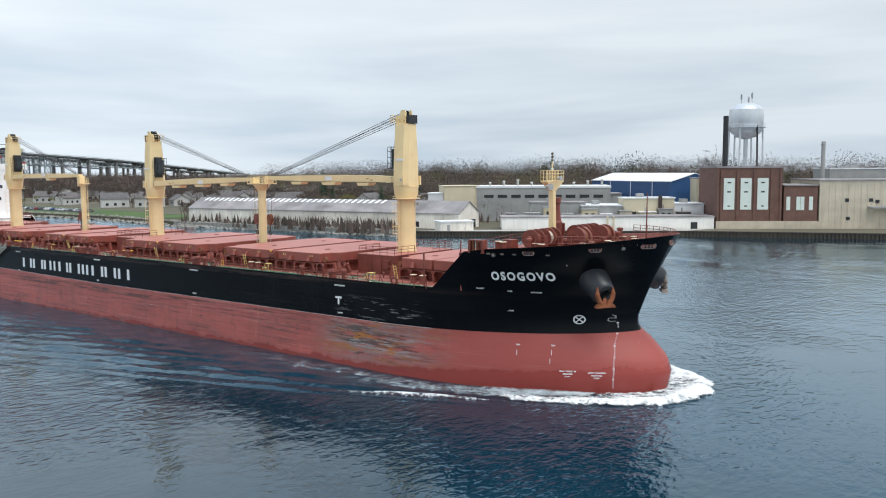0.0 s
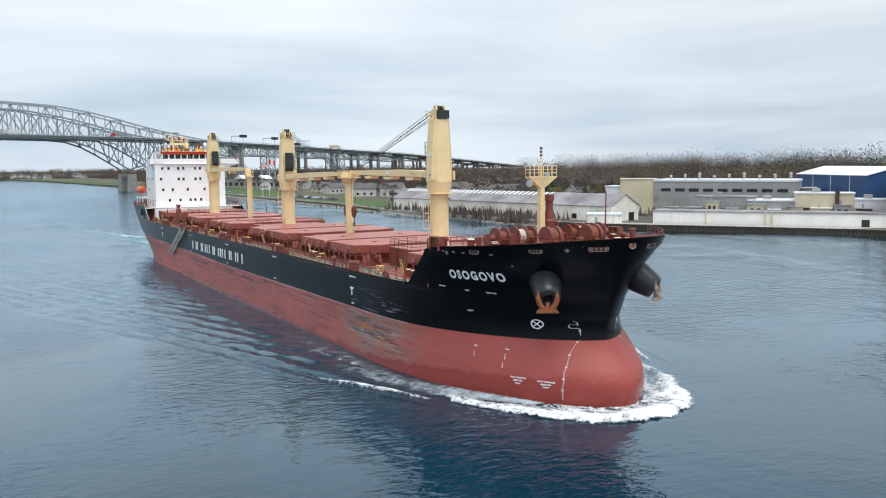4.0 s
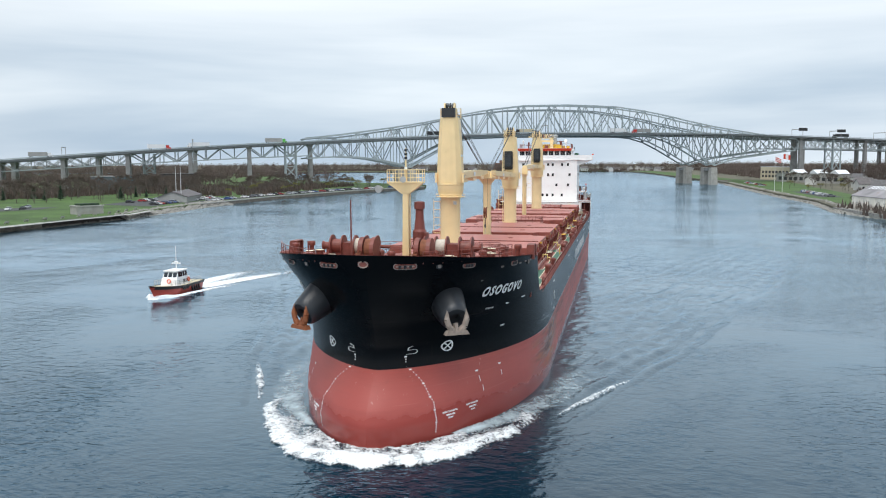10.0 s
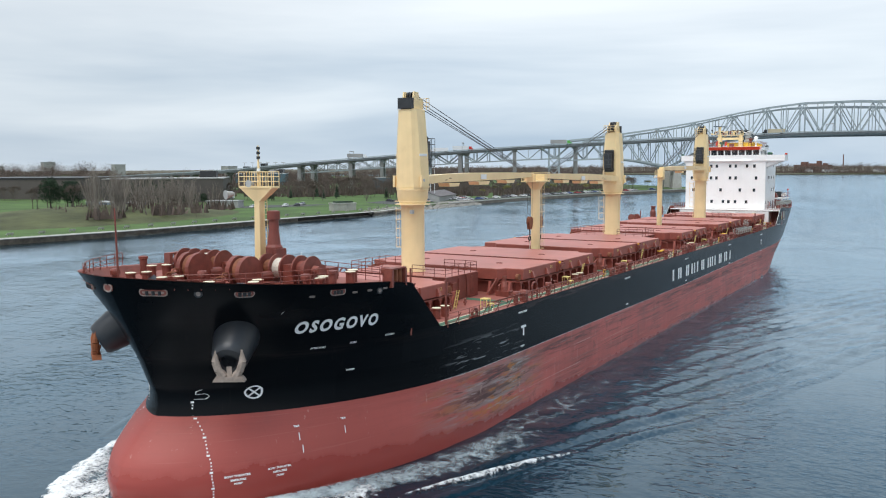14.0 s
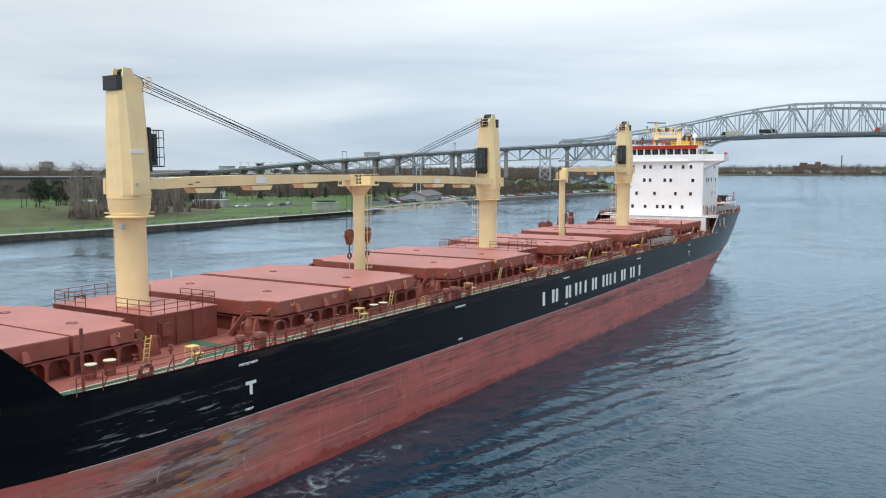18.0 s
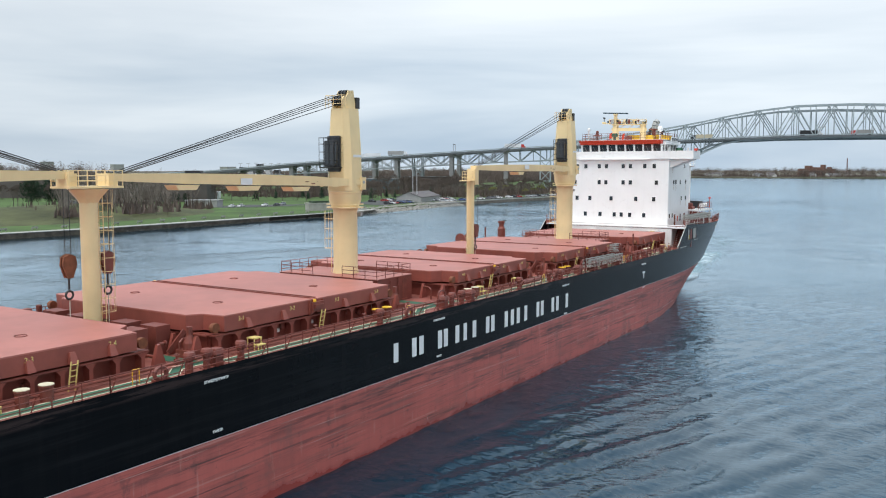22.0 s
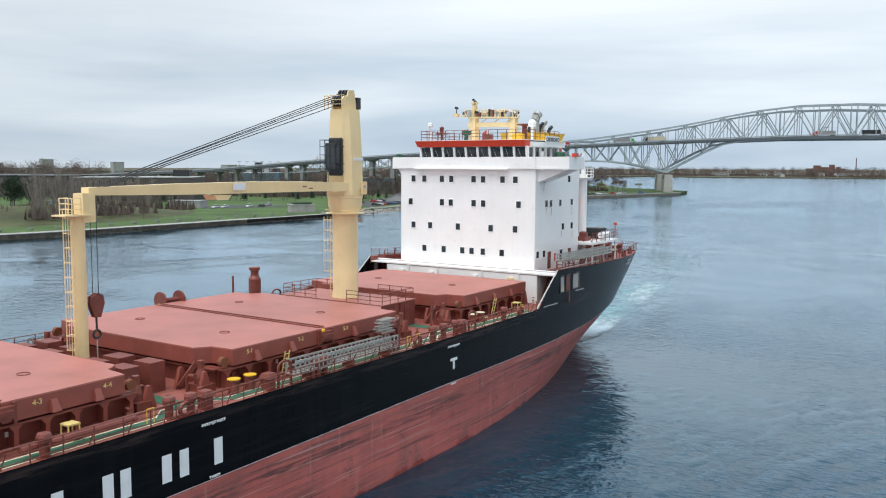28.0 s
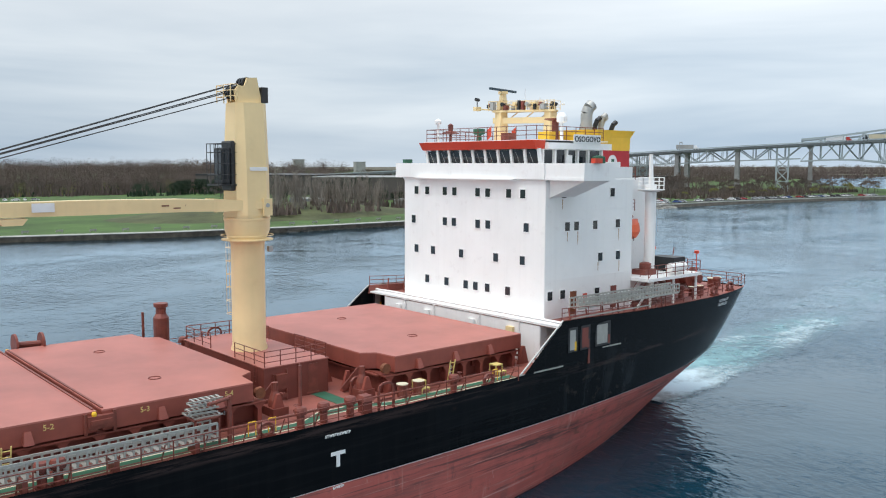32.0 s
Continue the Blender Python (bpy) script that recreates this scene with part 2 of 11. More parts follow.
    # the quarter under the poop: paint chafed and washed out in upright runs
    worn = times(band(sep.outputs["X"], -66.0, 9.0), band(sep.outputs["Z"], 6.5 if dark else 3.6, 4.5 if dark else 3.4))
    col = mixc(times(worn, span(noise_at((0.55, 0.55, 0.10), 1.0, 5.0, 0.6), 0.50, 0.68, 0.45)), col, (0.045, 0.05, 0.055) if dark else (0.30, 0.17, 0.13))
    col = mixc(times(worn, span(noise_at((0.8, 0.8, 1.3), 1.0, 7.0, 0.7), 0.56, 0.66, 0.7)), col, (0.05, 0.04, 0.033) if dark else (0.10, 0.055, 0.035))
    b.inputs["Roughness"].default_value = rough
    if wet:
        # deeper red towards the bow: shade of its turned-away plating put into the colour
        bow_shade = nt.nodes.new("ShaderNodeMapRange")
        bow_shade.inputs["From Min"].default_value, bow_shade.inputs["From Max"].default_value, bow_shade.inputs["To Max"].default_value = 62.0, 82.0, 0.72
        L(sep.outputs["X"], bow_shade.inputs["Value"])
        col = mixc(bow_shade.outputs[0], col, (0.28, 0.050, 0.040))
        # upright fender rubs, short pale dashes, slime and wetness up to a ragged line above the water
        col = mixc(times(bow.outputs[0], span(noise_at((0.30, 0.30, 0.22), 1.0, 5.0, 0.65), 0.50, 0.68, 0.42)), col, (0.27, 0.085, 0.072))
        col = mixc(times(bow.outputs[0], span(noise_at((0.7, 0.7, 0.55), 1.0, 7.0, 0.72), 0.59, 0.65, 0.5)), col, (0.13, 0.060, 0.055))
        col = mixc(times(span(noise_at((0.05, 0.05, 0.3), 1.0, 3.0, 0.5), 0.45, 0.6, 1.0), span(noise_at((2.4, 2.4, 0.55), 1.0, 4.0, 0.7), 0.66, 0.71, 0.6)), col, (0.55, 0.36, 0.31))
        col = mixc(times(bow.outputs[0], span(noise_at((0.07, 0.07, 3.2), 1.0, 6.0, 0.7), 0.60, 0.66, 0.7)), col, (0.50, 0.22, 0.18))
        side = nt.nodes.new("ShaderNodeMapRange")
        side.inputs["From Min"].default_value, side.inputs["From Max"].default_value, side.inputs["To Min"].default_value, side.inputs["To Max"].default_value = 50.0, 66.0, 1.0, 0.0
        L(sep.outputs["X"], side.inputs["Value"])
        for stretch, lo, hi, k, c in (((0.10, 0.10, 3.0), 0.57, 0.62, 0.6, (0.10, 0.045, 0.040)), ((0.07, 0.07, 4.0), 0.61, 0.64, 0.7, (0.055, 0.035, 0.033)), ((0.30, 0.30, 0.14), 0.60, 0.68, 0.5, (0.17, 0.085, 0.075)), ((0.05, 0.05, 6.0), 0.62, 0.66, 0.55, (0.62, 0.40, 0.35)), ((1.6, 1.6, 0.16), 0.60, 0.68, 0.45, (0.52, 0.27, 0.23)), ((0.25, 0.25, 0.5), 0.56, 0.70, 0.45, (0.27, 0.105, 0.088))):
            col = mixc(times(side.outputs[0], span(noise_at(stretch, 1.0, 7.0, 0.68), lo, hi, k)), col, c)
        high = nt.nodes.new("ShaderNodeMapRange")
        high.inputs["From Min"].default_value, high.inputs["From Max"].default_value, high.inputs["To Min"].default_value, high.inputs["To Max"].default_value = 64.0, 88.0, 0.35, 2.0
        L(sep.outputs["X"], high.inputs["Value"])
        rag = nt.nodes.new("ShaderNodeMath")
        rag.operation = "MULTIPLY_ADD"
        rag.inputs[1].default_value = 2.2
        L(noise_at((0.30, 0.30, 0.12), 1.0, 7.0, 0.68), rag.inputs[0])
        L(high.outputs[0], rag.inputs[2])
        gap = nt.nodes.new("ShaderNodeMath")
        gap.operation = "SUBTRACT"
        L(rag.outputs[0], gap.inputs[0])
        L(sep.outputs["Z"], gap.inputs[1])
        soak = span(gap.outputs[0], 0.95, 1.25, 0.75)
        col = mixc(soak, col, (base[0] * 0.62, base[1] * 0.40, base[2] * 0.38))
        dull = nt.nodes.new("ShaderNodeMapRange")
        dull.inputs["To Min"].default_value, dull.inputs["To Max"].default_value = rough, 0.16
        L(soak, dull.inputs["Value"])
        L(dull.outputs[0], b.inputs["Roughness"])
    L(col, b.inputs["Base Color"])
    bp = nt.nodes.new("ShaderNodeBump")
    bp.inputs["Strength"].default_value, bp.inputs["Distance"].default_value = 0.10, 0.08
    L(noise_at((0.22, 0.22, 0.5), 1.0, 3.0, 0.5), bp.inputs["Height"])
    L(bp.outputs[0], b.inputs["Normal"])
    return m


M_BLACK = hull_mat("black_hull_paint", (0.0040, 0.0048, 0.0060), 0.26, 0.10, 0.2, 0.10, (0.05, 0.05, 0.052), 0.25, (0.02, 0.016, 0.014), (8.9, 0.35, 66.0, 7.0, 6.3, 1.5, 0.55))
M_BOLST = material("worn_black_paint", (0.022, 0.024, 0.028), 0.38, vary=0.35, scale=0.6, rust=0.1)
M_RUSTY = material("orange_rust", (0.24, 0.075, 0.028), 0.85, vary=0.3, scale=2.5, bump=0.3)
M_MUDDY = material("mud_grey_iron", (0.30, 0.24, 0.20), 0.9, vary=0.25, scale=2.5, bump=0.3, rust=0.3)
M_CHOCK = material("chafed_chock_steel", (0.30, 0.24, 0.21), 0.5, metal=0.3, vary=0.3, scale=3.0, rust=0.4)
M_RED = hull_mat("red_antifouling", (0.445, 0.108, 0.088), 0.52, 0.35, 0.10, 0.75, (0.19, 0.080, 0.070), 0.28, (0.50, 0.20, 0.17), (4.25, 0.62, 65.5, 10.5, 2.9, 3.2, 0.95), True)
M_DECK = material("deck_red_paint", (0.27, 0.082, 0.060), 0.6, vary=0.22, scale=0.6, bump=0.08, rust=0.4, rust_scale=0.9)
# top plates: the sky's glare is put into this paler, pinker red
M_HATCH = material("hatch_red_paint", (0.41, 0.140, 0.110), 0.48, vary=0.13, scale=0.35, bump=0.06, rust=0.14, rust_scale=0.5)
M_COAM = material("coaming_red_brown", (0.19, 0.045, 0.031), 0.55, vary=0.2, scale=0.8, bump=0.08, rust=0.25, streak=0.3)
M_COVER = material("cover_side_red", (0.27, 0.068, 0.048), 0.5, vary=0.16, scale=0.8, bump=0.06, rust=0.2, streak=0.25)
M_PALEYEL = material("faded_yellow_paint", (0.72, 0.56, 0.20), 0.5, vary=0.12, scale=3.0, rust=0.15)
M_FUNNELRED = material("deep_crimson_paint", (0.42, 0.012, 0.022), 0.4, vary=0.06)
M_GEAR = material("machinery_red_brown", (0.19, 0.048, 0.033), 0.5, vary=0.25, scale=2.0, bump=0.1, rust=0.4, rust_scale=1.2)
M_CREAM = material("cream_crane_paint", (0.83, 0.63, 0.335), 0.45, vary=0.06, scale=0.5, bump=0.04, rust=0.05, rust_scale=0.9, streak=0.12)
M_WHITE = material("white_ship_paint", (0.86, 0.85, 0.83), 0.42, vary=0.03, scale=0.4, bump=0.03, rust=0.09, rust_scale=1.1, streak=0.10)
M_RUNS = material("pale_rust_stain", (0.50, 0.34, 0.22), 0.6, vary=0.2, scale=3.0)
M_BAND = material("signal_red_paint", (0.62, 0.055, 0.022), 0.4, vary=0.06)
M_YELLOW = material("safety_yellow_paint", (0.80, 0.47, 0.03), 0.45, vary=0.06)
M_GREEN = material("green_walkway_paint", (0.03, 0.115, 0.065), 0.6, vary=0.15, scale=1.2, rust=0.2)
M_LINE = material("cream_line_paint", (0.68, 0.62, 0.45), 0.6, vary=0.12, scale=2.0)
M_MARK = material("white_marking_paint", (0.78, 0.78, 0.77), 0.55, vary=0.06, scale=1.0, rust=0.04)
M_RUST = material("rusty_iron", (0.20, 0.065, 0.028), 0.8, vary=0.35, scale=1.8, bump=0.3, rust=0.5)
M_STEELGREY = material("galvanised_grey", (0.42, 0.42, 0.40), 0.5, metal=0.3, vary=0.12, scale=1.5)
M_GALV = material("weathered_aluminium", (0.44, 0.43, 0.39), 0.45, metal=0.5, vary=0.12, scale=2.5)
M_DARK = material("dark_grey_paint", (0.022, 0.023, 0.025), 0.45, vary=0.2, scale=2.0)
M_RADAR = material("blue_black_radar_paint", (0.02, 0.05, 0.075), 0.4, vary=0.1)
M_WIRE = material("greased_wire_rope", (0.035, 0.033, 0.032), 0.5, vary=0.2)
M_ROPE = material("pale_mooring_rope", (0.56, 0.50, 0.42), 0.9, vary=0.15, scale=5.0, bump=0.3)
M_GLASS = glass_mat("dark_window_glass", (0.02, 0.025, 0.03))
M_ORANGE = material("lifeboat_orange", (0.72, 0.10, 0.025), 0.4, vary=0.06)
M_BRIDGE = material("bridge_grey_green_paint", (0.21, 0.25, 0.265), 0.5, vary=0.08, scale=0.3)
M_BRIDGE2 = material("bridge_pale_grey_paint", (0.34, 0.39, 0.405), 0.5, vary=0.08, scale=0.3)
M_ROADDECK = material("sooty_deck_steel", (0.12, 0.135, 0.14), 0.7, vary=0.15, scale=0.3)
M_PIER = material("dark_weathered_pier", (0.25, 0.25, 0.245), 0.85, vary=0.16, scale=0.35, bump=0.2, streak=0.4)
M_CONC = material("weathered_concrete", (0.36, 0.35, 0.32), 0.85, vary=0.16, scale=0.35, bump=0.2, streak=0.4)
M_ASPH = material("worn_asphalt", (0.055, 0.055, 0.056), 0.9, vary=0.2, scale=0.4, bump=0.2)
M_PALEBARK = material("pale_grey_bark", (0.26, 0.225, 0.19), 0.95, vary=0.2, scale=1.0, bump=0.3)
M_PALETWIG = material("pale_bare_twigs", (0.165, 0.14, 0.12), 0.95, vary=0.25, scale=0.1, bump=0.0)
M_GRASS = material("spring_grass", (0.054, 0.100, 0.019), 0.95, vary=0.4, scale=0.05, bump=0.6, fine=0.3)
M_SCRUB = material("dry_winter_scrub", (0.066, 0.072, 0.027), 0.95, vary=0.45, scale=0.09, bump=0.6, fine=0.3)
M_LAND = material("brown_park_land", (0.095, 0.085, 0.055), 0.95, vary=0.35, scale=0.02, bump=0.4, fine=0.4)
M_STONE = material("grey_riprap_stone", (0.25, 0.24, 0.215), 0.9, vary=0.35, scale=0.8, bump=0.5)
M_RIVERWALL = material("dark_wet_stone_wall", (0.25, 0.21, 0.165), 0.85, vary=0.4, scale=0.5, bump=0.4, streak=0.4)
M_SHEET = material("rusty_sheet_piling", (0.060, 0.045, 0.038), 0.85, vary=0.35, scale=0.5, bump=0.2, streak=0.5)
M_TWIG = material("bare_twigs", (0.118, 0.093, 0.080), 0.95, vary=0.3, scale=0.1, bump=0.0, tint=(0.15, 0.105, 0.06))
M_BARK = material("grey_brown_bark", (0.12, 0.10, 0.085), 0.95, vary=0.3, scale=1.0, bump=0.4)
M_PINE = material("dark_evergreen_needles", (0.018, 0.040, 0.018), 0.9, vary=0.4, scale=0.4, bump=0.3)
M_BUD = material("budding_olive_leaves", (0.16, 0.15, 0.045), 0.9, vary=0.3, scale=0.3, bump=0.2)
M_FARWOOD = material("far_bare_woods", (0.110, 0.082, 0.070), 0.95, vary=0.55, scale=0.10, bump=0.0, tint=(0.12, 0.09, 0.06))
M_WALLW = material("old_whitewashed_wall", (0.84, 0.77, 0.68), 0.85, vary=0.22, scale=0.12, bump=0.2, rust=0.5, rust_scale=0.22, streak=0.95)
M_LIMEW = material("clean_limewashed_wall", (0.82, 0.79, 0.74), 0.8, vary=0.08, scale=0.2, bump=0.1, rust=0.12, rust_scale=0.3, streak=0.4)
M_ROOFG = material("weathered_roof_sheet", (0.27, 0.25, 0.25), 0.75, vary=0.4, scale=0.12, rust=0.55, rust_scale=0.13)
M_ROOFW = material("white_roof_membrane", (0.72, 0.73, 0.74), 0.6, vary=0.06, scale=0.1)
M_CREAMW = material("cream_clad_wall", (0.58, 0.51, 0.36), 0.7, vary=0.08, scale=0.2, streak=0.3)
M_BLUEW = material("blue_clad_wall", (0.025, 0.085, 0.22), 0.5, vary=0.1, scale=0.3)
M_GREYW = material("grey_clad_wall", (0.33, 0.33, 0.32), 0.75, vary=0.14, scale=0.2, streak=0.4)
M_BRICK = material("dark_red_brick", (0.16, 0.085, 0.066), 0.9, vary=0.2, scale=0.4, bump=0.3, streak=0.4)
M_CORR = material("stained_corrugated_cladding", (0.56, 0.49, 0.38), 0.8, vary=0.16, scale=0.2, rust=0.2, rust_scale=0.25, streak=0.6)
M_PALEW = material("pale_green_white_panel", (0.66, 0.72, 0.66), 0.6, vary=0.05, scale=0.3)
M_SILVER = material("silver_tank_paint", (0.62, 0.64, 0.66), 0.38, metal=0.45, vary=0.1, scale=0.25, streak=0.3)
M_HOUSEW = material("pale_house_siding", (0.55, 0.54, 0.51), 0.8, vary=0.1, scale=0.5, tint=(0.32, 0.36, 0.42))
M_SHINGLE = material("grey_roof_shingle", (0.12, 0.115, 0.115), 0.9, vary=0.25, scale=0.6, tint=(0.17, 0.10, 0.08))
M_BROWNB = material("brown_panel_building", (0.092, 0.080, 0.073), 0.8, vary=0.12, scale=0.15, streak=0.3)


def water_mat():
    m = bpy.data.materials.new("river_water")
    m.use_nodes = True
    nt = m.node_tree
    nt.nodes.remove(nt.nodes["Principled BSDF"])
    L = nt.links.new
    tc = nt.nodes.new("ShaderNodeTexCoord")
    body = nt.nodes.new("ShaderNodeBsdfDiffuse")
    gloss = nt.nodes.new("ShaderNodeBsdfGlossy")
    gloss.inputs["Color"].default_value = (0.75, 0.895, 1.0, 1)
    gloss.inputs["Roughness"].default_value = 0.10
    share_ = nt.nodes.new("ShaderNodeFresnel")
    share_.inputs["IOR"].default_value = 1.60
    mixed = nt.nodes.new("ShaderNodeMixShader")
    rip_share = nt.nodes.new("ShaderNodeFresnel")
    rip_share.inputs["IOR"].default_value = 1.60
    half = nt.nodes.new("ShaderNodeMix")
    half.inputs["Factor"].default_value = 0.45
    L(share_.outputs[0], half.inputs[2])
    L(rip_share.outputs[0], half.inputs[3])
    shine = nt.nodes.new("ShaderNodeMapRange")
    shine.inputs["From Min"].default_value, shine.inputs["From Max"].default_value = 0.07, 0.60
    shine.inputs["To Min"].default_value, shine.inputs["To Max"].default_value = 0.022, 0.80
    L(half.outputs[0], shine.inputs["Value"])
    L(shine.outputs[0], mixed.inputs[0])
    L(body.outputs[0], mixed.inputs[1])
    L(gloss.outputs[0], mixed.inputs[2])
    L(mixed.outputs[0], nt.nodes["Material Output"].inputs["Surface"])

    def noise_at(sc, detail, stretch, rot=0.0, rgh=0.5, dist=0.0):
        mp = nt.nodes.new("ShaderNodeMapping")
        mp.inputs["Scale"].default_value = stretch
        mp.inputs["Rotation"].default_value = (0, 0, radians(rot))
        L(tc.outputs["Object"], mp.inputs[0])
        n = nt.nodes.new("ShaderNodeTexNoise")
        n.inputs["Scale"].default_value, n.inputs["Detail"].default_value, n.inputs["Roughness"].default_value = sc, detail, rgh
        n.inputs["Distortion"].default_value = dist
        L(mp.outputs[0], n.inputs["Vector"])
        return n.outputs[0]

    big = noise_at(0.012, 3.0, (1, 1.6, 1), 10)
    rp = nt.nodes.new("ShaderNodeValToRGB")
    rp.color_ramp.elements[0].position, rp.color_ramp.elements[0].color = 0.35, (0.0020, 0.011, 0.021, 1)
    rp.color_ramp.elements[1].position, rp.color_ramp.elements[1].color = 0.68, (0.006, 0.038, 0.062, 1)
    L(big, rp.inputs[0])
    L(rp.outputs[0], body.inputs["Color"])
    # smooth upwellings and rippled patches
    calm = noise_at(0.02, 4.0, (1, 1.4, 1), 40, 0.55, 0.6)
    mr = nt.nodes.new("ShaderNodeMapRange")
    mr.inputs["From Min"].default_value, mr.inputs["From Max"].default_value = 0.42, 0.68
    mr.inputs["To Min"].default_value, mr.inputs["To Max"].default_value = 0.14, 1.05
    L(calm, mr.inputs["Value"])
    ripple = noise_at(1.0, 2.5, (1, 0.6, 1), 25, 0.55, 0.3)
    chop = noise_at(0.33, 3.0, (1, 0.6, 1), -15, 0.5, 0.3)
    k = nt.nodes.new("ShaderNodeMath")
    k.operation = "MULTIPLY"
    L(ripple, k.inputs[0])
    L(mr.outputs[0], k.inputs[1])
    b1 = nt.nodes.new("ShaderNodeBump")
    b1.inputs["Strength"].default_value, b1.inputs["Distance"].default_value = 1.0, 0.34
    L(k.outputs[0], b1.inputs["Height"])
    fine = noise_at(2.1, 2.0, (1, 0.5, 1), 5, 0.5, 0.2)
    b0 = nt.nodes.new("ShaderNodeBump")
    b0.inputs["Strength"].default_value, b0.inputs["Distance"].default_value = 0.9, 0.14
    fk = nt.nodes.new("ShaderNodeMath")
    fk.operation = "MULTIPLY"
    L(fine, fk.inputs[0])
    L(mr.outputs[0], fk.inputs[1])
    L(fk.outputs[0], b0.inputs["Height"])
    L(b0.outputs[0], b1.inputs["Normal"])
    b2 = nt.nodes.new("ShaderNodeBump")
    b2.inputs["Strength"].default_value, b2.inputs["Distance"].default_value = 0.25, 0.22
    L(chop, b2.inputs["Height"])
    L(b1.outputs[0], b2.inputs["Normal"])
    swell = noise_at(0.07, 2.0, (1, 0.45, 1), 60, 0.5, 0.4)
    b3 = nt.nodes.new("ShaderNodeBump")
    b3.inputs["Strength"].default_value, b3.inputs["Distance"].default_value = 0.30, 0.80
    L(swell, b3.inputs["Height"])
    L(b2.outputs[0], b3.inputs["Normal"])
    L(b3.outputs[0], gloss.inputs["Normal"])
    L(b3.outputs[0], rip_share.inputs["Normal"])
    return m


M_WATER = water_mat()


def foam_mat(name, cover, scale=0.9, tintcol=(0.66, 0.71, 0.73), soft=0.30):
    """White broken water with ragged lacy holes; cover: how much of it stays closed."""
    m = bpy.data.materials.new(name)
    m.use_nodes = True
    nt = m.node_tree
    b = nt.nodes["Principled BSDF"]
    L = nt.links.new
    b.inputs["Base Color"].default_value = (*tintcol, 1)
    b.inputs["Roughness"].default_value = 0.75
    tc = nt.nodes.new("ShaderNodeTexCoord")

    def noise_at(sc, rgh, dist):
        n = nt.nodes.new("ShaderNodeTexNoise")
        n.inputs["Scale"].default_value, n.inputs["Detail"].default_value, n.inputs["Roughness"].default_value, n.inputs["Distortion"].default_value = sc, 8.0, rgh, dist
        L(tc.outputs["Object"], n.inputs["Vector"])
        return n.outputs[0]

    def math_(op, p, q):
        r = nt.nodes.new("ShaderNodeMath")
        r.operation = op
        L(p, r.inputs[0])
        if hasattr(q, "is_output"):
            L(q, r.inputs[1])
        else:
            r.inputs[1].default_value = q
        return r.outputs[0]

    lace = nt.nodes.new("ShaderNodeTexVoronoi")
    lace.feature = "DISTANCE_TO_EDGE"
    lace.inputs["Scale"].default_value = scale * 1.1
    warp = nt.nodes.new("ShaderNodeVectorMath")
    warp.operation = "ADD"
    wn = nt.nodes.new("ShaderNodeTexNoise")
    wn.inputs["Scale"].default_value, wn.inputs["Detail"].default_value = scale * 0.8, 4.0
    L(tc.outputs["Object"], wn.inputs["Vector"])
    L(tc.outputs["Object"], warp.inputs[0])
    L(wn.outputs["Color"], warp.inputs[1])
    L(warp.outputs[0], lace.inputs["Vector"])
    web = nt.nodes.new("ShaderNodeMapRange")
    web.inputs["From Min"].default_value, web.inputs["From Max"].default_value, web.inputs["To Min"].default_value, web.inputs["To Max"].default_value = 0.0, 0.30, 0.05, -0.02
    L(lace.outputs["Distance"], web.inputs["Value"])
    coarse, fine_ = noise_at(scale, 0.62, 0.6), noise_at(scale * 3.6, 0.72, 0.4)
    both = math_("ADD", math_("MULTIPLY", coarse, 0.6), math_("MULTIPLY", fine_, 0.4))
    at = nt.nodes.new("ShaderNodeAttribute")
    at.attribute_name = "cover"
    total = math_("ADD", math_("ADD", both, web.outputs[0]), at.outputs["Fac"])
    mr = nt.nodes.new("ShaderNodeMapRange")
    mr.inputs["From Min"].default_value, mr.inputs["From Max"].default_value = 1.05 - cover, 1.05 + soft - cover
    L(total, mr.inputs["Value"])
    L(mr.outputs[0], b.inputs["Alpha"])
    bp = nt.nodes.new("ShaderNodeBump")
    bp.inputs["Strength"].default_value, bp.inputs["Distance"].default_value = 0.6, 0.25
    L(both, bp.inputs["Height"])
    L(bp.outputs[0], b.inputs["Normal"])
    return m


M_FOAM = foam_mat("white_foam", 0.46, 2.0, (0.80, 0.83, 0.84), 0.22)
M_FOAMTHIN = foam_mat("thin_foam_streaks", 0.27, 0.7, (0.62, 0.74, 0.78), 0.5)
M_AQUA = foam_mat("aerated_green_water", 0.40, 0.35, (0.26, 0.46, 0.49), 0.55)


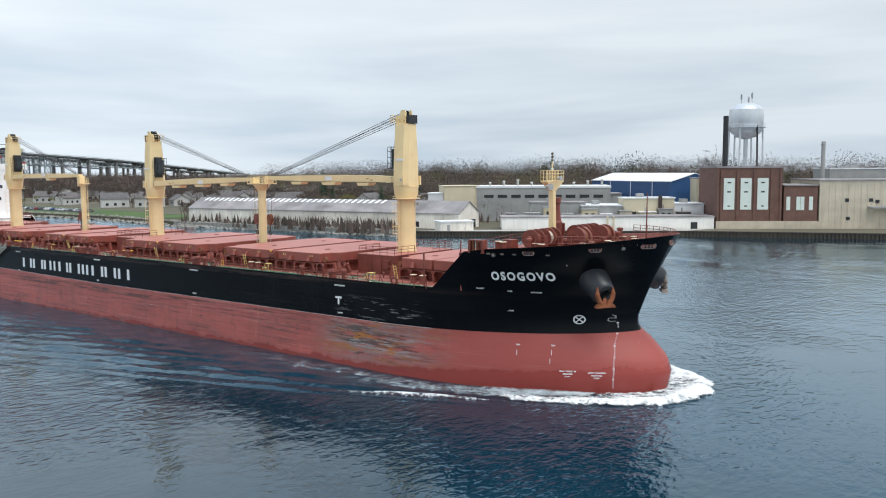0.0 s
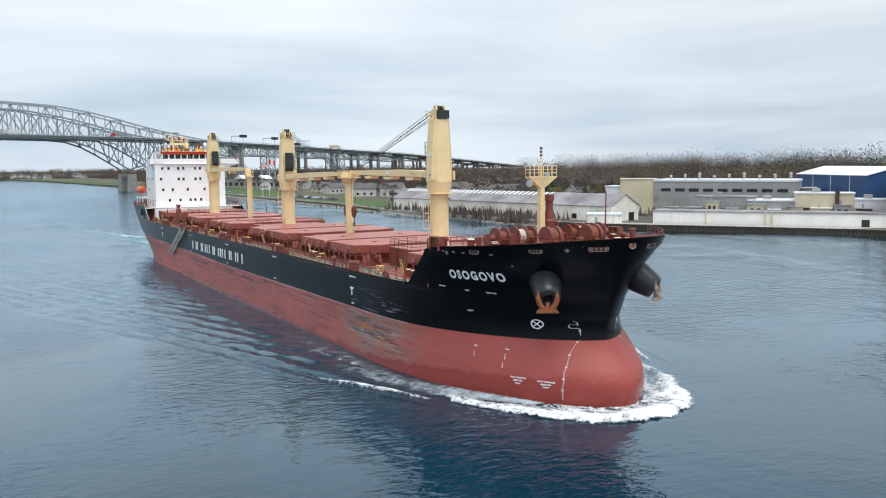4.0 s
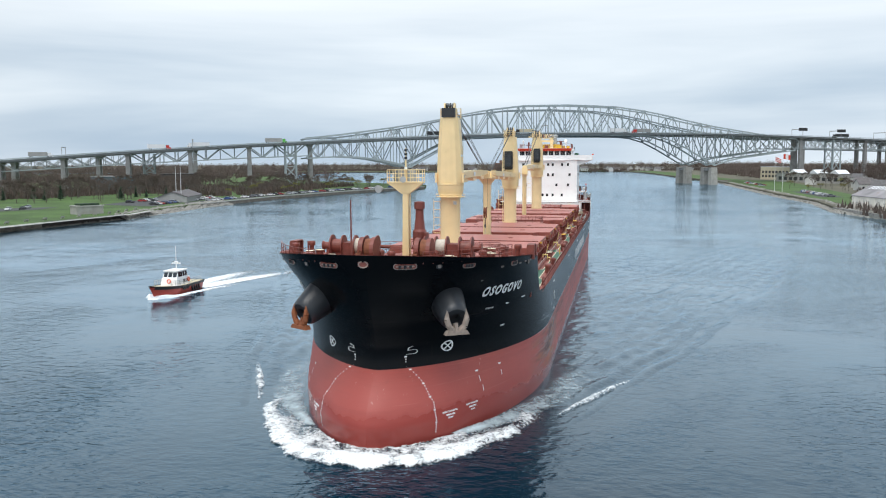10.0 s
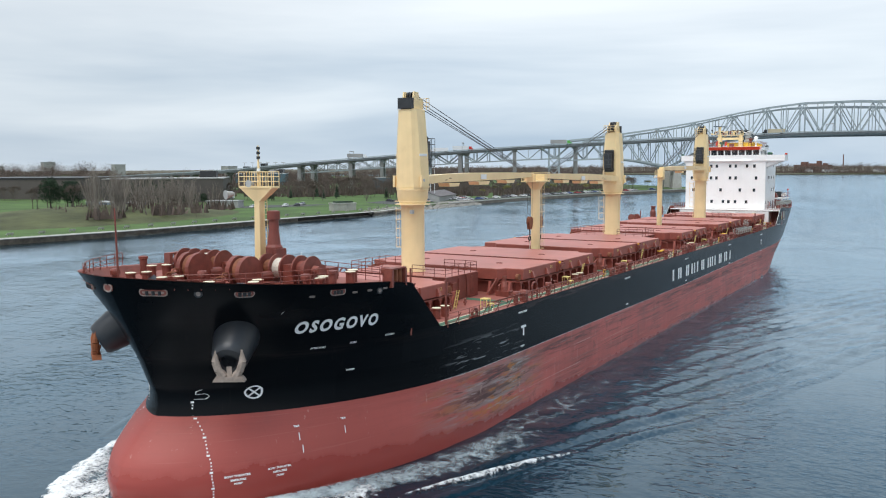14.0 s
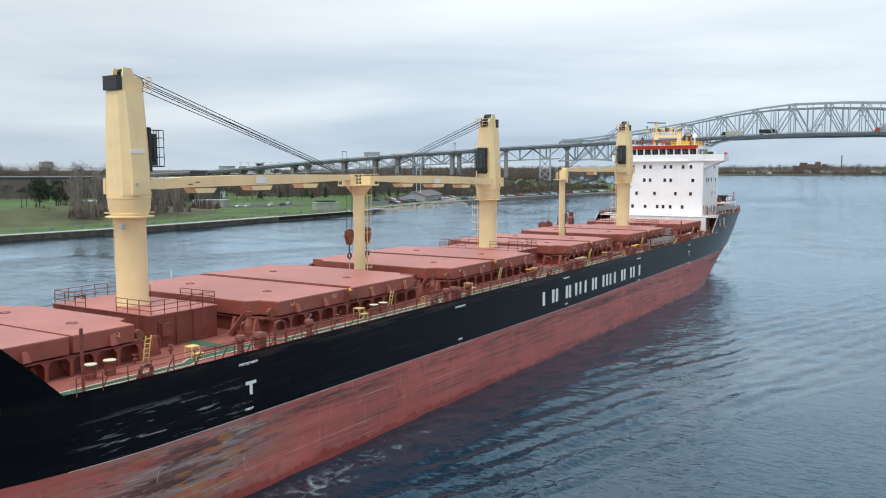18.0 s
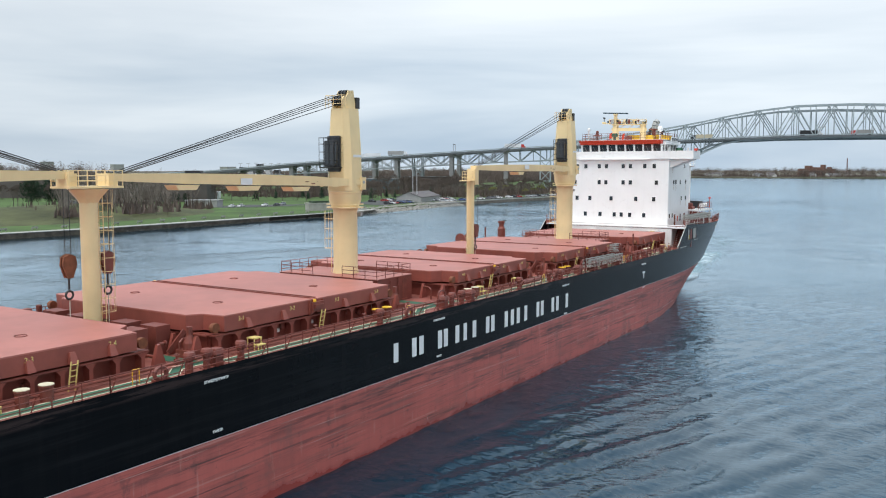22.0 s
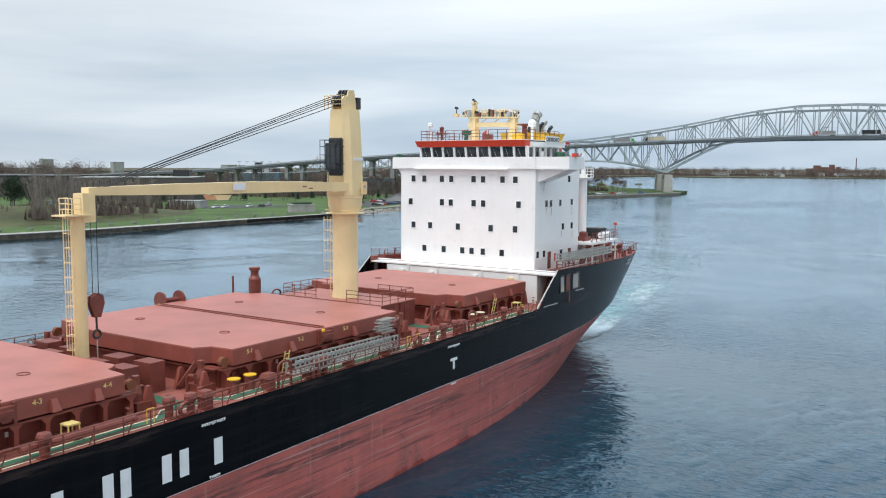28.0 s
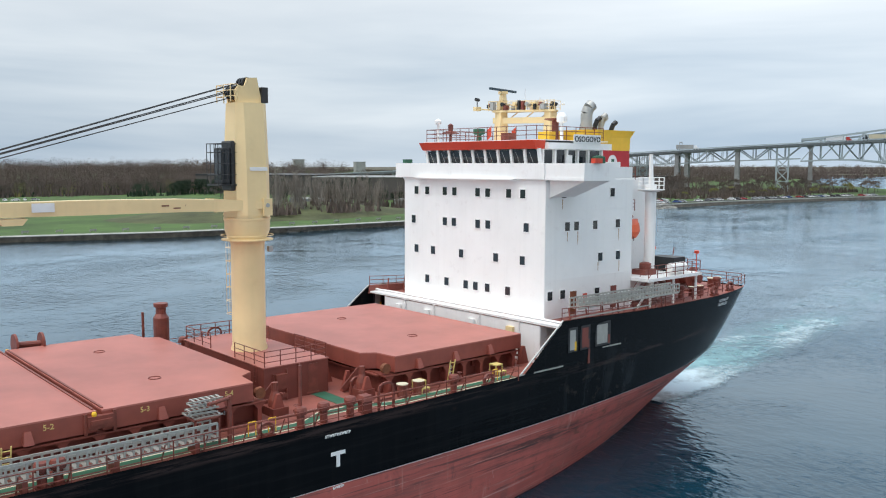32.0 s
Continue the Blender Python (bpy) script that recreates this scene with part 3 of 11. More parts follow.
# ---- building tools ----
class Shape:
    """Vertices and faces of one mesh."""

    def __init__(self):
        self.v, self.f = [], []

    def quad_box(self, p8):
        n = len(self.v)
        self.v += [tuple(p) for p in p8]
        self.f += [tuple(n + i for i in q) for q in ((0, 3, 2, 1), (4, 5, 6, 7), (0, 1, 5, 4), (1, 2, 6, 5), (2, 3, 7, 6), (3, 0, 4, 7))]
        return self

    def box(self, x0, x1, y0, y1, z0, z1):
        return self.quad_box([(x0, y0, z0), (x1, y0, z0), (x1, y1, z0), (x0, y1, z0), (x0, y0, z1), (x1, y0, z1), (x1, y1, z1), (x0, y1, z1)])

    def taper(self, cx, cy, z0, z1, a, b, a1, b1, sx=0.0, sy=0.0):
        """A box from half sizes a, b at z0 to a1, b1 at z1, its top shifted by sx, sy."""
        return self.quad_box([(cx - a, cy - b, z0), (cx + a, cy - b, z0), (cx + a, cy + b, z0), (cx - a, cy + b, z0),
                              (cx + sx - a1, cy + sy - b1, z1), (cx + sx + a1, cy + sy - b1, z1), (cx + sx + a1, cy + sy + b1, z1), (cx + sx - a1, cy + sy + b1, z1)])

    def rod(self, p, q, r, r1=None, n=8, cap=True):
        p, q = Vector(p), Vector(q)
        d = (q - p).normalized()
        a = d.orthogonal().normalized()
        b = d.cross(a)
        k = len(self.v)
        for c, rad in ((p, r), (q, r if r1 is None else r1)):
            for i in range(n):
                t = 2 * math.pi * i / n
                self.v.append(tuple(c + a * (rad * math.cos(t)) + b * (rad * math.sin(t))))
        for i in range(n):
            j = (i + 1) % n
            self.f.append((k + i, k + j, k + n + j, k + n + i))
        if cap:
            self.f.append(tuple(k + n - 1 - i for i in range(n)))
            self.f.append(tuple(k + n + i for i in range(n)))
        return self

    def bar(self, p, q, w, h):
        """A straight bar of width w (level) and height h."""
        p, q = Vector(p), Vector(q)
        d = (q - p).normalized()
        side = d.cross(Vector((0, 0, 1)))
        side = side.normalized() if side.length > 1e-4 else Vector((1, 0, 0))
        up = side.cross(d)
        s, u = side * (w / 2), up * (h / 2)
        return self.quad_box([p - s - u, p + s - u, p + s + u, p - s + u, q - s - u, q + s - u, q + s + u, q - s + u])

    def lathe(self, prof, cx=0.0, cy=0.0, n=16, cap=True):
        """prof: (radius, z) from below upward, round the vertical through cx, cy."""
        k = len(self.v)
        for r, z in prof:
            for i in range(n):
                t = 2 * math.pi * i / n
                self.v.append((cx + r * math.cos(t), cy + r * math.sin(t), z))
        for j in range(len(prof) - 1):
            for i in range(n):
                i2 = (i + 1) % n
                self.f.append((k + j * n + i, k + j * n + i2, k + (j + 1) * n + i2, k + (j + 1) * n + i))
        if cap:
            self.f.append(tuple(k + n - 1 - i for i in range(n)))
            self.f.append(tuple(k + (len(prof) - 1) * n + i for i in range(n)))
        return self

    def prism(self, poly, z0, z1):
        """A polygon (x, y), counter-clockwise, drawn up from z0 to z1."""
        k, n = len(self.v), len(poly)
        self.v += [(x, y, z0) for x, y in poly] + [(x, y, z1) for x, y in poly]
        self.f.append(tuple(k + n - 1 - i for i in range(n)))
        self.f.append(tuple(k + n + i for i in range(n)))
        for i in range(n):
            j = (i + 1) % n
            self.f.append((k + i, k + j, k + n + j, k + n + i))
        return self

    def plate(self, poly, y0, y1):
        """A polygon (x, z) drawn across from y0 to y1."""
        k, n = len(self.v), len(poly)
        self.v += [(x, y0, z) for x, z in poly] + [(x, y1, z) for x, z in poly]
        self.f.append(tuple(k + i for i in range(n)))
        self.f.append(tuple(k + 2 * n - 1 - i for i in range(n)))
        for i in range(n):
            j = (i + 1) % n
            self.f.append((k + j, k + i, k + n + i, k + n + j))
        return self

    def ring(self, c, axis, R, r, n=20, m=6, sx=1.0, sy=1.0):
        """A torus round axis at c, stretched by sx, sy in its plane."""
        axis = Vector(axis).normalized()
        a = axis.cross(Vector((0, 0, 1)))
        a = a.normalized() if a.length > 1e-3 else Vector((1, 0, 0))
        b = axis.cross(a)
        k = len(self.v)
        c = Vector(c)
        for i in range(n):
            t = 2 * math.pi * i / n
            d = a * (math.cos(t)) + b * (math.sin(t))
            e = a * (math.cos(t) * sx) + b * (math.sin(t) * sy)
            for j in range(m):
                s = 2 * math.pi * j / m
                self.v.append(tuple(c + e * R + d * (r * math.cos(s)) + axis * (r * math.sin(s))))
        for i in range(n):
            for j in range(m):
                i2, j2 = (i + 1) % n, (j + 1) % m
                self.f.append((k + i * m + j, k + i2 * m + j, k + i2 * m + j2, k + i * m + j2))
        return self

    def grid(self, rows, close=False):
        """rows of equal length of points, joined by quads."""
        k, n = len(self.v), len(rows[0])
        for r in rows:
            self.v += [tuple(p) for p in r]
        for i in range(len(rows) - 1):
            for j in range(n - (0 if close else 1)):
                j2 = (j + 1) % n
                self.f.append((k + i * n + j, k + i * n + j2, k + (i + 1) * n + j2, k + (i + 1) * n + j))
        return self

    def add(self, other, m=None):
        k = len(self.v)
        self.v += [tuple(m @ Vector(p)) if m else p for p in other.v]
        self.f += [tuple(k + i for i in f) for f in other.f]
        return self

    def mesh(self, name, mat, smooth=False):
        me = bpy.data.meshes.new(name)
        me.from_pydata(self.v, [], self.f)
        me.materials.append(mat)
        if smooth:
            me.polygons.foreach_set("use_smooth", [True] * len(me.polygons))
        me.update()
        return me


def clamp(parent):
    """Keeps to thing > part > sub-part: a deeper parent is traded for its own parent, with the pose between them."""
    m = Matrix.Identity(4)
    while parent is not None and parent.parent is not None and parent.parent.parent is not None:
        m = parent.matrix_basis @ m
        parent = parent.parent
    return parent, m


def part(name, shape, mat, parent, label="", smooth=False):
    """Links a shape as one mesh under a thing or under a part."""
    parent, m = clamp(parent)
    ob = new(name, shape.mesh(name, mat, smooth))
    ob.parent = parent
    ob.matrix_basis = m
    if smooth == "auto":
        smooth_by_angle(ob.data)
    return tagged(ob, label) if label else ob


def smooth_by_angle(me, limit=32.0):
    """Smooth faces with the edges sharper than limit kept hard."""
    bm = bmesh.new()
    bm.from_mesh(me)
    bmesh.ops.recalc_face_normals(bm, faces=bm.faces)
    lim = radians(limit)
    for f in bm.faces:
        f.smooth = True
    for e in bm.edges:
        e.smooth = len(e.link_faces) == 2 and e.calc_face_angle(0.0) < lim
    bm.to_mesh(me)
    bm.free()


def share(name, me, parent, m, label=""):
    """One more object on a mesh that is there already, at pose m."""
    parent, m0 = clamp(parent)
    ob = new(name, me)
    ob.parent = parent
    ob.matrix_basis = m0 @ m
    return tagged(ob, label) if label else ob


def thing(name, label, category, m=None, group="", kind=""):
    ob = new(name)
    ob.empty_display_size = 0.5
    if m is not None:
        ob.matrix_basis = m
    return tagged(ob, label, category, group, kind)


def soften(ob, width=0.04, segments=2, angle=40):
    """Rounds the sharp edges of a small mesh."""
    bm = bmesh.new()
    bm.from_mesh(ob.data)
    bmesh.ops.remove_doubles(bm, verts=bm.verts, dist=1e-4)
    ed = [e for e in bm.edges if len(e.link_faces) == 2 and e.calc_face_angle(0) > radians(angle)]
    bmesh.ops.bevel(bm, geom=ed, offset=width, segments=segments, affect="EDGES", profile=0.6)
    bm.to_mesh(ob.data)
    bm.free()
    return ob


def letters(body, height, mat, name, parent, m, label="", spread=1.0, thick=0.012, bold=0.0, wide=1.0):
    """Raised lettering in the built-in font, as a mesh under its thing; lies in the plane of m's x and y."""
    cu = bpy.data.curves.new(name, "FONT")
    cu.body, cu.size, cu.extrude, cu.space_character, cu.offset = body, height / 0.69, thick, spread, bold
    cu.align_x, cu.resolution_u = "CENTER", 3
    ob = bpy.data.objects.new(name, cu)
    me = bpy.data.meshes.new_from_object(ob)
    bpy.data.objects.remove(ob)
    bpy.data.curves.remove(cu)
    me.materials.clear()
    me.materials.append(mat)
    out = share(name, me, parent, m @ Matrix.Diagonal((wide, 1, 1, 1)), label)
    return out


def railing(points, parent, height=1.05, step=1.5, mat=None, name="railing", rails=3, r=0.028):
    """Rails along a line of points with a post object at every step."""
    mat = mat or M_GEAR
    pts = [Vector(p) for p in points]
    post = Shape().rod((0, 0, 0), (0, 0, height), r * 1.25, n=6).mesh("railing_post", mat)
    run = None
    for k in reversed(range(rails)):
        s = Shape()
        for a, b in zip(pts, pts[1:]):
            up = Vector((0, 0, height * (k + 1) / rails))
            s.rod(a + up, b + up, r, n=5)
        if run is None:
            run = part(name, s, mat, parent)
        else:
            part("lower_rail", s, mat, run)
    for a, b in zip(pts, pts[1:]):
        n = max(1, round((b - a).length / step))
        for i in range(n + (b is pts[-1])):
            share("railing_post", post, run, Matrix.Translation(a.lerp(b, i / n)))
    return run


# ---- the ship; x forward, y to port, z up from the water amidships ----
BEAM, DECK, HATCH_TOP = 11.85, 9.10, 11.5
SHIP_ORIGIN_T = 16.0


def ship_pose(t):
    return pose(SHIP_SPEED * (t - SHIP_ORIGIN_T), SHIP_DRIFT * (t - SHIP_ORIGIN_T), 0, 0, SHIP_TRIM, 0)


ship = thing("bulk_carrier", "black and red bulk carrier with cream deck cranes under way", "ship", ship_pose(0))

BOW_Z = [-4, 0, 1.2, 2.5, 4.0, 5.2, 6.4, 8.7, 11.2, 14.6, 15.5]
BOW_X0 = [92.3, 93.2, 93.45, 92.95, 91.5, 90.0, 90.0, 90.9, 92.1, 93.7, 94.1]
BOW_P = [1.85, 1.85, 1.85, 1.85, 1.9, 2.1, 2.25, 2.35, 2.8, 4.6, 5.0]
BOW_Q = [0.60, 0.60, 0.60, 0.60, 0.63, 0.70, 0.76, 0.74, 0.69, 0.60, 0.60]
AFT_Z = [-4, 0, 3, 6, 9, 12.5]
AFT_X1 = [-84.0, -87.5, -88.9, -89.3, -89.7, -90.8]
AFT_YT = [0.0, 0.0, 2.4, 5.7, 7.1, 8.3]
AFT_P = [1.8, 2.0, 2.2, 2.5, 2.8, 3.0]
AFT_Q = [1.0, 1.0, 0.9, 0.8, 0.75, 0.7]
XS, XA = 66.0, -40.0


def bow_point(b, z):
    """The hull's x and half breadth at the share b of the fore body and height z."""
    x0, p, q = np.interp(z, BOW_Z, BOW_X0), np.interp(z, BOW_Z, BOW_P), np.interp(z, BOW_Z, BOW_Q)
    return XS + (x0 - XS) * b, BEAM * max(0.0, 1 - b**p) ** q


def aft_point(a, z):
    x1, yt, p, q = (np.interp(z, AFT_Z, k) for k in (AFT_X1, AFT_YT, AFT_P, AFT_Q))
    return XA + (x1 - XA) * a, yt + (BEAM - yt) * max(0.0, 1 - a**p) ** q


def half_breadth(x, z):
    """The hull's half breadth at x, z."""
    if x > XS:
        x0 = np.interp(z, BOW_Z, BOW_X0)
        return bow_point(min(1.0, (x - XS) / (x0 - XS)), z)[1]
    if x < XA:
        x1 = np.interp(z, AFT_Z, AFT_X1)
        return aft_point(min(1.0, (x - XA) / (x1 - XA)), z)[1]
    return BEAM


COLS = [("a", k) for k in (1, 0.985, 0.96, 0.93, 0.89, 0.84, 0.78, 0.72, 0.66, 0.6, 0.54, 0.48, 0.44, 0.4145, 0.393, 0.37, 0.345, 0.32, 0.27, 0.2, 0.1)]
COLS += [("m", x) for x in range(-40, 66, 4)]
COLS += [("b", k) for k in (0, 0.08, 0.16, 0.22, 0.279, 0.32, 0.365, 0.408, 0.45, 0.5, 0.55, 0.6, 0.65, 0.7, 0.74, 0.78, 0.81, 0.84, 0.865, 0.89, 0.91, 0.93, 0.948, 0.963, 0.976, 0.986, 0.993, 0.998, 1.0)]


def hull_point(col, z):
    kind, k = col
    if kind == "m":
        return float(k), BEAM
    return bow_point(k, z) if kind == "b" else aft_point(k, z)


def top_edge(col):
    kind, k = col
    if kind == "m":
        return 9.28
    if kind == "b":
        return float(np.interp(k, (0, 0.279, 0.408, 0.49, 0.71, 0.85, 1.0), (9.28, 9.30, 13.05, 13.40, 13.82, 14.15, 14.62)))
    return float(np.interp(k, (0, 0.32, 0.393, 0.45, 0.57, 0.86, 1.0), (9.28, 9.38, 12.62, 12.55, 12.30, 11.98, 12.05)))


def red_line(col):
    kind, k = col
    return 5.02 if kind == "b" else (5.02 + (0.012 * (10 - k) if kind == "m" and k < 10 else 0.6 if kind == "a" else 0.0))


def hull_rows(zlo, zhi, n, off=0.0, cols=None):
    """Rows of points up the port side, then mirrored by the caller. zlo, zhi: heights for a column."""
    rows = []
    for i in range(n + 1):
        row = []
        for c in cols or COLS:
            z = zlo(c) + (zhi(c) - zlo(c)) * i / n
            x, y = hull_point(c, z)
            row.append((x, max(0.0, y - off), z))
        rows.append(row)
    return rows


def both_sides(rows, closed_stern=True):
    s = Shape()
    s.grid(rows)
    s.grid([[(x, -y, z) for x, y, z in reversed(r)] for r in rows])
    if closed_stern:
        s.grid([[(r[0][0], -r[0][1], r[0][2]), r[0]] for r in rows])
    return s


part("lower_hull", both_sides(hull_rows(lambda c: -3.5, red_line, 18)), M_RED, ship, "faded red antifouling with scuffs and streaks", smooth="auto")
part("upper_hull", both_sides(hull_rows(red_line, top_edge, 20)), M_BLACK, ship, "glossy black painted hull side with scrapes", smooth="auto")
# thin pale weld line where the two paints meet
line = Shape()
for sgn in (1, -1):
    rows = []
    for dz in (-0.014, 0.014):
        rows.append([(hull_point(c, red_line(c) + dz)[0], sgn * (hull_point(c, red_line(c) + dz)[1] + 0.012), red_line(c) + dz) for c in COLS if not (c[0] == "b" and c[1] > 0.3)])
    line.grid(rows if sgn < 0 else [list(reversed(r)) for r in rows])
part("paint_line", line, M_MARK, ship, "thin pale line between black and red paint")

# bulwark inside and cap of the forecastle and the poop
for cols, deck_z in (([c for c in COLS if c[0] == "b" and c[1] >= 0.408], lambda c: 12.95), ([c for c in COLS if c[0] == "a" and c[1] >= 0.393], lambda c: 11.9)):
    rows = hull_rows(deck_z, top_edge, 2, 0.14, cols)
    outer = hull_rows(top_edge, lambda c: top_edge(c) + 0.001, 1, 0.0, cols)
    rows = rows + [[(x, y + 0.03, z + 0.05) for x, y, z in outer[-1]]]
    for sgn in (1, -1):
        g = [[(x, sgn * y, z) for x, y, z in r] for r in rows]
        part("bulwark", Shape().grid(g if sgn < 0 else [list(reversed(r)) for r in g]), M_DECK, ship, "red inner side of the bulwark")


def deck_strip(xs, z, inset):
    s = Shape()
    s.grid([[(x, -max(0.05, half_breadth(x, z) - inset), z) for x in xs], [(x, 0, z + 0.02) for x in xs], [(x, max(0.05, half_breadth(x, z) - inset), z) for x in xs]])
    return s


part("main_deck", deck_strip([-62 + 2 * i for i in range(70)] + [77.5], DECK, 0.03), M_DECK, ship, "rust-stained red main deck")
part("forecastle_deck", deck_strip([76.5 + 0.6 * i for i in range(27)] + [92.5], 12.98, 0.1), M_DECK, ship, "red forecastle deck")
part("poop_deck", deck_strip([-90.5 + 1.05 * i for i in range(30)], 11.95, 0.1), M_DECK, ship, "red poop deck")
w0_, w1_ = half_breadth(76.6, DECK) - 0.15, half_breadth(76.6, 12.97) - 0.15
fb = Shape().quad_box([(76.4, -w0_, DECK), (76.6, -w0_, DECK), (76.6, w0_, DECK), (76.4, w0_, DECK), (76.4, -w1_, 12.97), (76.6, -w1_, 12.97), (76.6, w1_, 12.97), (76.4, w1_, 12.97)])
part("forecastle_bulkhead", fb, M_COAM, ship)
pb = Shape().box(-60.3, -60.1, -9.3, 9.3, DECK, 11.94)
part("poop_bulkhead", pb, M_WHITE, ship, "stained white bulkhead below the accommodation")
for sg in (1, -1):
    part("recess_wall", Shape().box(-63.2, -63.0, min(sg * 9.3, sg * 11.5), max(sg * 9.3, sg * 11.5), DECK, 11.94), M_COAM, ship)
    part("recess_side", Shape().box(-63.0, -60.1, sg * 9.3 - 0.06, sg * 9.3 + 0.06, DECK, 11.94), M_WHITE, ship)
    rs = Shape()
    for k in range(9):
        rs.box(-60.3 - 0.24 * k - 0.16, -60.3 - 0.24 * k + 0.16, min(sg * 9.7, sg * 10.5), max(sg * 9.7, sg * 10.5), DECK + 0.28 + 0.29 * k, DECK + 0.33 + 0.29 * k)
    st_ = part("poop_stair", rs, M_GEAR, ship, "steep rust-red stair up to the poop")
    for y in (9.65, 10.55):
        part("stringer", Shape().bar((-60.1, sg * y, DECK + 0.05), (-62.4, sg * y, 11.9), 0.07, 0.24), M_COAM, st_)
    ca, cb_ = ("a", 0.32), ("a", 0.393)
    (xa_, ya_), (xb_, yb_) = hull_point(ca, top_edge(ca)), hull_point(cb_, top_edge(cb_))
    part("bulwark_cap", Shape().bar((xa_ + 0.3, sg * (ya_ - 0.06), top_edge(ca) + 0.05), (xb_, sg * (yb_ - 0.06), top_edge(cb_) + 0.05), 0.1, 0.07), M_HOUSEW, ship, "white cap on the sloping bulwark")
for y in (-7.2, -3.4, 2.1, 6.4):
    part("bulkhead_box", Shape().box(-60.1, -59.85, y - 0.35, y + 0.35, 10.6, 11.5), M_CREAM if y > 5 else M_WHITE, ship)
    part("bulkhead_pipe", Shape().rod((-59.98, y + 0.9, DECK), (-59.98, y + 0.9, 12.0), 0.07, n=8), M_WHITE, ship)

# green walkway with cream edges along both sides
for sgn in (1, -1):
    y0, y1 = 10.25, 11.0
    seg = [(-56, 0), (-45.5, 0), (-44, -0.9), (-41, -0.9), (-39.5, 0), (-18.5, 0), (-17.5, -0.9), (-14.5, -0.9), (-13.5, 0), (2.5, 0), (3.5, -0.9), (8.5, -0.9), (10, 0), (31, 0), (32, -0.9), (34, -0.9), (35, 0), (55, 0), (56, -0.6), (63, -0.6), (64, 0), (72.5, 0)]
    for nm, a, b, dz, mt in (("walkway", y0, y1, 0.03, M_GREEN), ("walkway_edge", y0 - 0.1, y0, 0.032, M_LINE), ("walkway_edge", y1, y1 + 0.1, 0.032, M_LINE)):
        w = Shape()
        rows = [[(x, sgn * (a + d), DECK + dz) for x, d in seg], [(x, sgn * (b + d), DECK + dz) for x, d in seg]]
        w.grid(rows if sgn < 0 else [list(reversed(r)) for r in rows])
        part(nm, w, mt, ship)
    # branches between the hatches
    for x in (-43.4, -15.9, 6.0, 32.6, 59.2):
        g = Shape().quad_box([(x - 0.5, sgn * 3.4, DECK + 0.02), (x + 0.5, sgn * 3.4, DECK + 0.02), (x + 0.5, sgn * 9.6, DECK + 0.02), (x - 0.5, sgn * 9.6, DECK + 0.02),
                              (x - 0.5, sgn * 3.4, DECK + 0.034), (x + 0.5, sgn * 3.4, DECK + 0.034), (x + 0.5, sgn * 9.6, DECK + 0.034), (x - 0.5, sgn * 9.6, DECK + 0.034)])
        part("walkway", g, M_GREEN, ship)

# ---- hatches ----
HATCHES = [(1, 64.2, 75.2, 7.4), (2, 35.0, 54.9, 8.85), (3, 10.9, 30.6, 8.85), (4, -13.7, 2.2, 8.85), (5, -38.2, -19.2, 8.85), (6, -58.6, -46.0, 8.85)]


def cover_outline(x0, x1, hw, cut0, cut1):
    """Half of a hatch cover from above; cut0, cut1: notched corners at that end."""
    pts = []
    if cut0:
        pts += [(x0, -hw + 2.3), (x0, hw - 2.3), ]
    else:
        pts += [(x0, -hw), (x0, hw)]
    top = []
    if cut0:
        top += [(x0 + 0.9, hw - 1.7), (x0 + 1.1, hw)]
    if cut1:
        top += [(x1 - 1.1, hw), (x1 - 0.9, hw - 1.7), (x1, hw - 2.3)]
    else:
        top += [(x1, hw)]
    bot = [(x, -y) for x, y in reversed(top)]
    full = pts + top + bot
    # counter-clockwise from above
    return [p for p in reversed(full)]


# stay: an upright web with a flange on its outer edge, widening under the ledge
STAY = Shape().box(-0.035, 0.035, 0.0, 0.60, 0, 1.16)
STAY.quad_box([(-0.13, 0.58, 0), (0.13, 0.58, 0), (0.13, 0.66, 0), (-0.13, 0.66, 0), (-0.11, 0.58, 0.85), (0.11, 0.58, 0.85), (0.11, 0.66, 0.85), (-0.11, 0.66, 0.85)])
STAY.quad_box([(-0.11, 0.58, 0.85), (0.11, 0.58, 0.85), (0.11, 0.66, 0.85), (-0.11, 0.66, 0.85), (-0.34, 0.58, 1.12), (0.34, 0.58, 1.12), (0.34, 0.66, 1.12), (-0.34, 0.66, 1.12)])
STAY = STAY.mesh("coaming_stay", M_COVER)
CLEAT = Shape().quad_box([(-0.24, 0, 0), (0.24, 0, 0), (0.24, 0.34, 0), (-0.24, 0.34, 0), (-0.16, 0, 0.6), (0.16, 0, 0.6), (0.16, 0.1, 0.6), (-0.16, 0.1, 0.6)]).mesh("cover_bracket", M_COVER)
LUG = Shape().ring((0, 0, 0), (0, 0, 1), 0.34, 0.025, 14, 5).mesh("lifting_ring", M_COAM)
WHEEL = Shape().rod((0, -0.16, 0), (0, 0.16, 0), 0.32, n=12).mesh("cover_wheel", M_RUST)
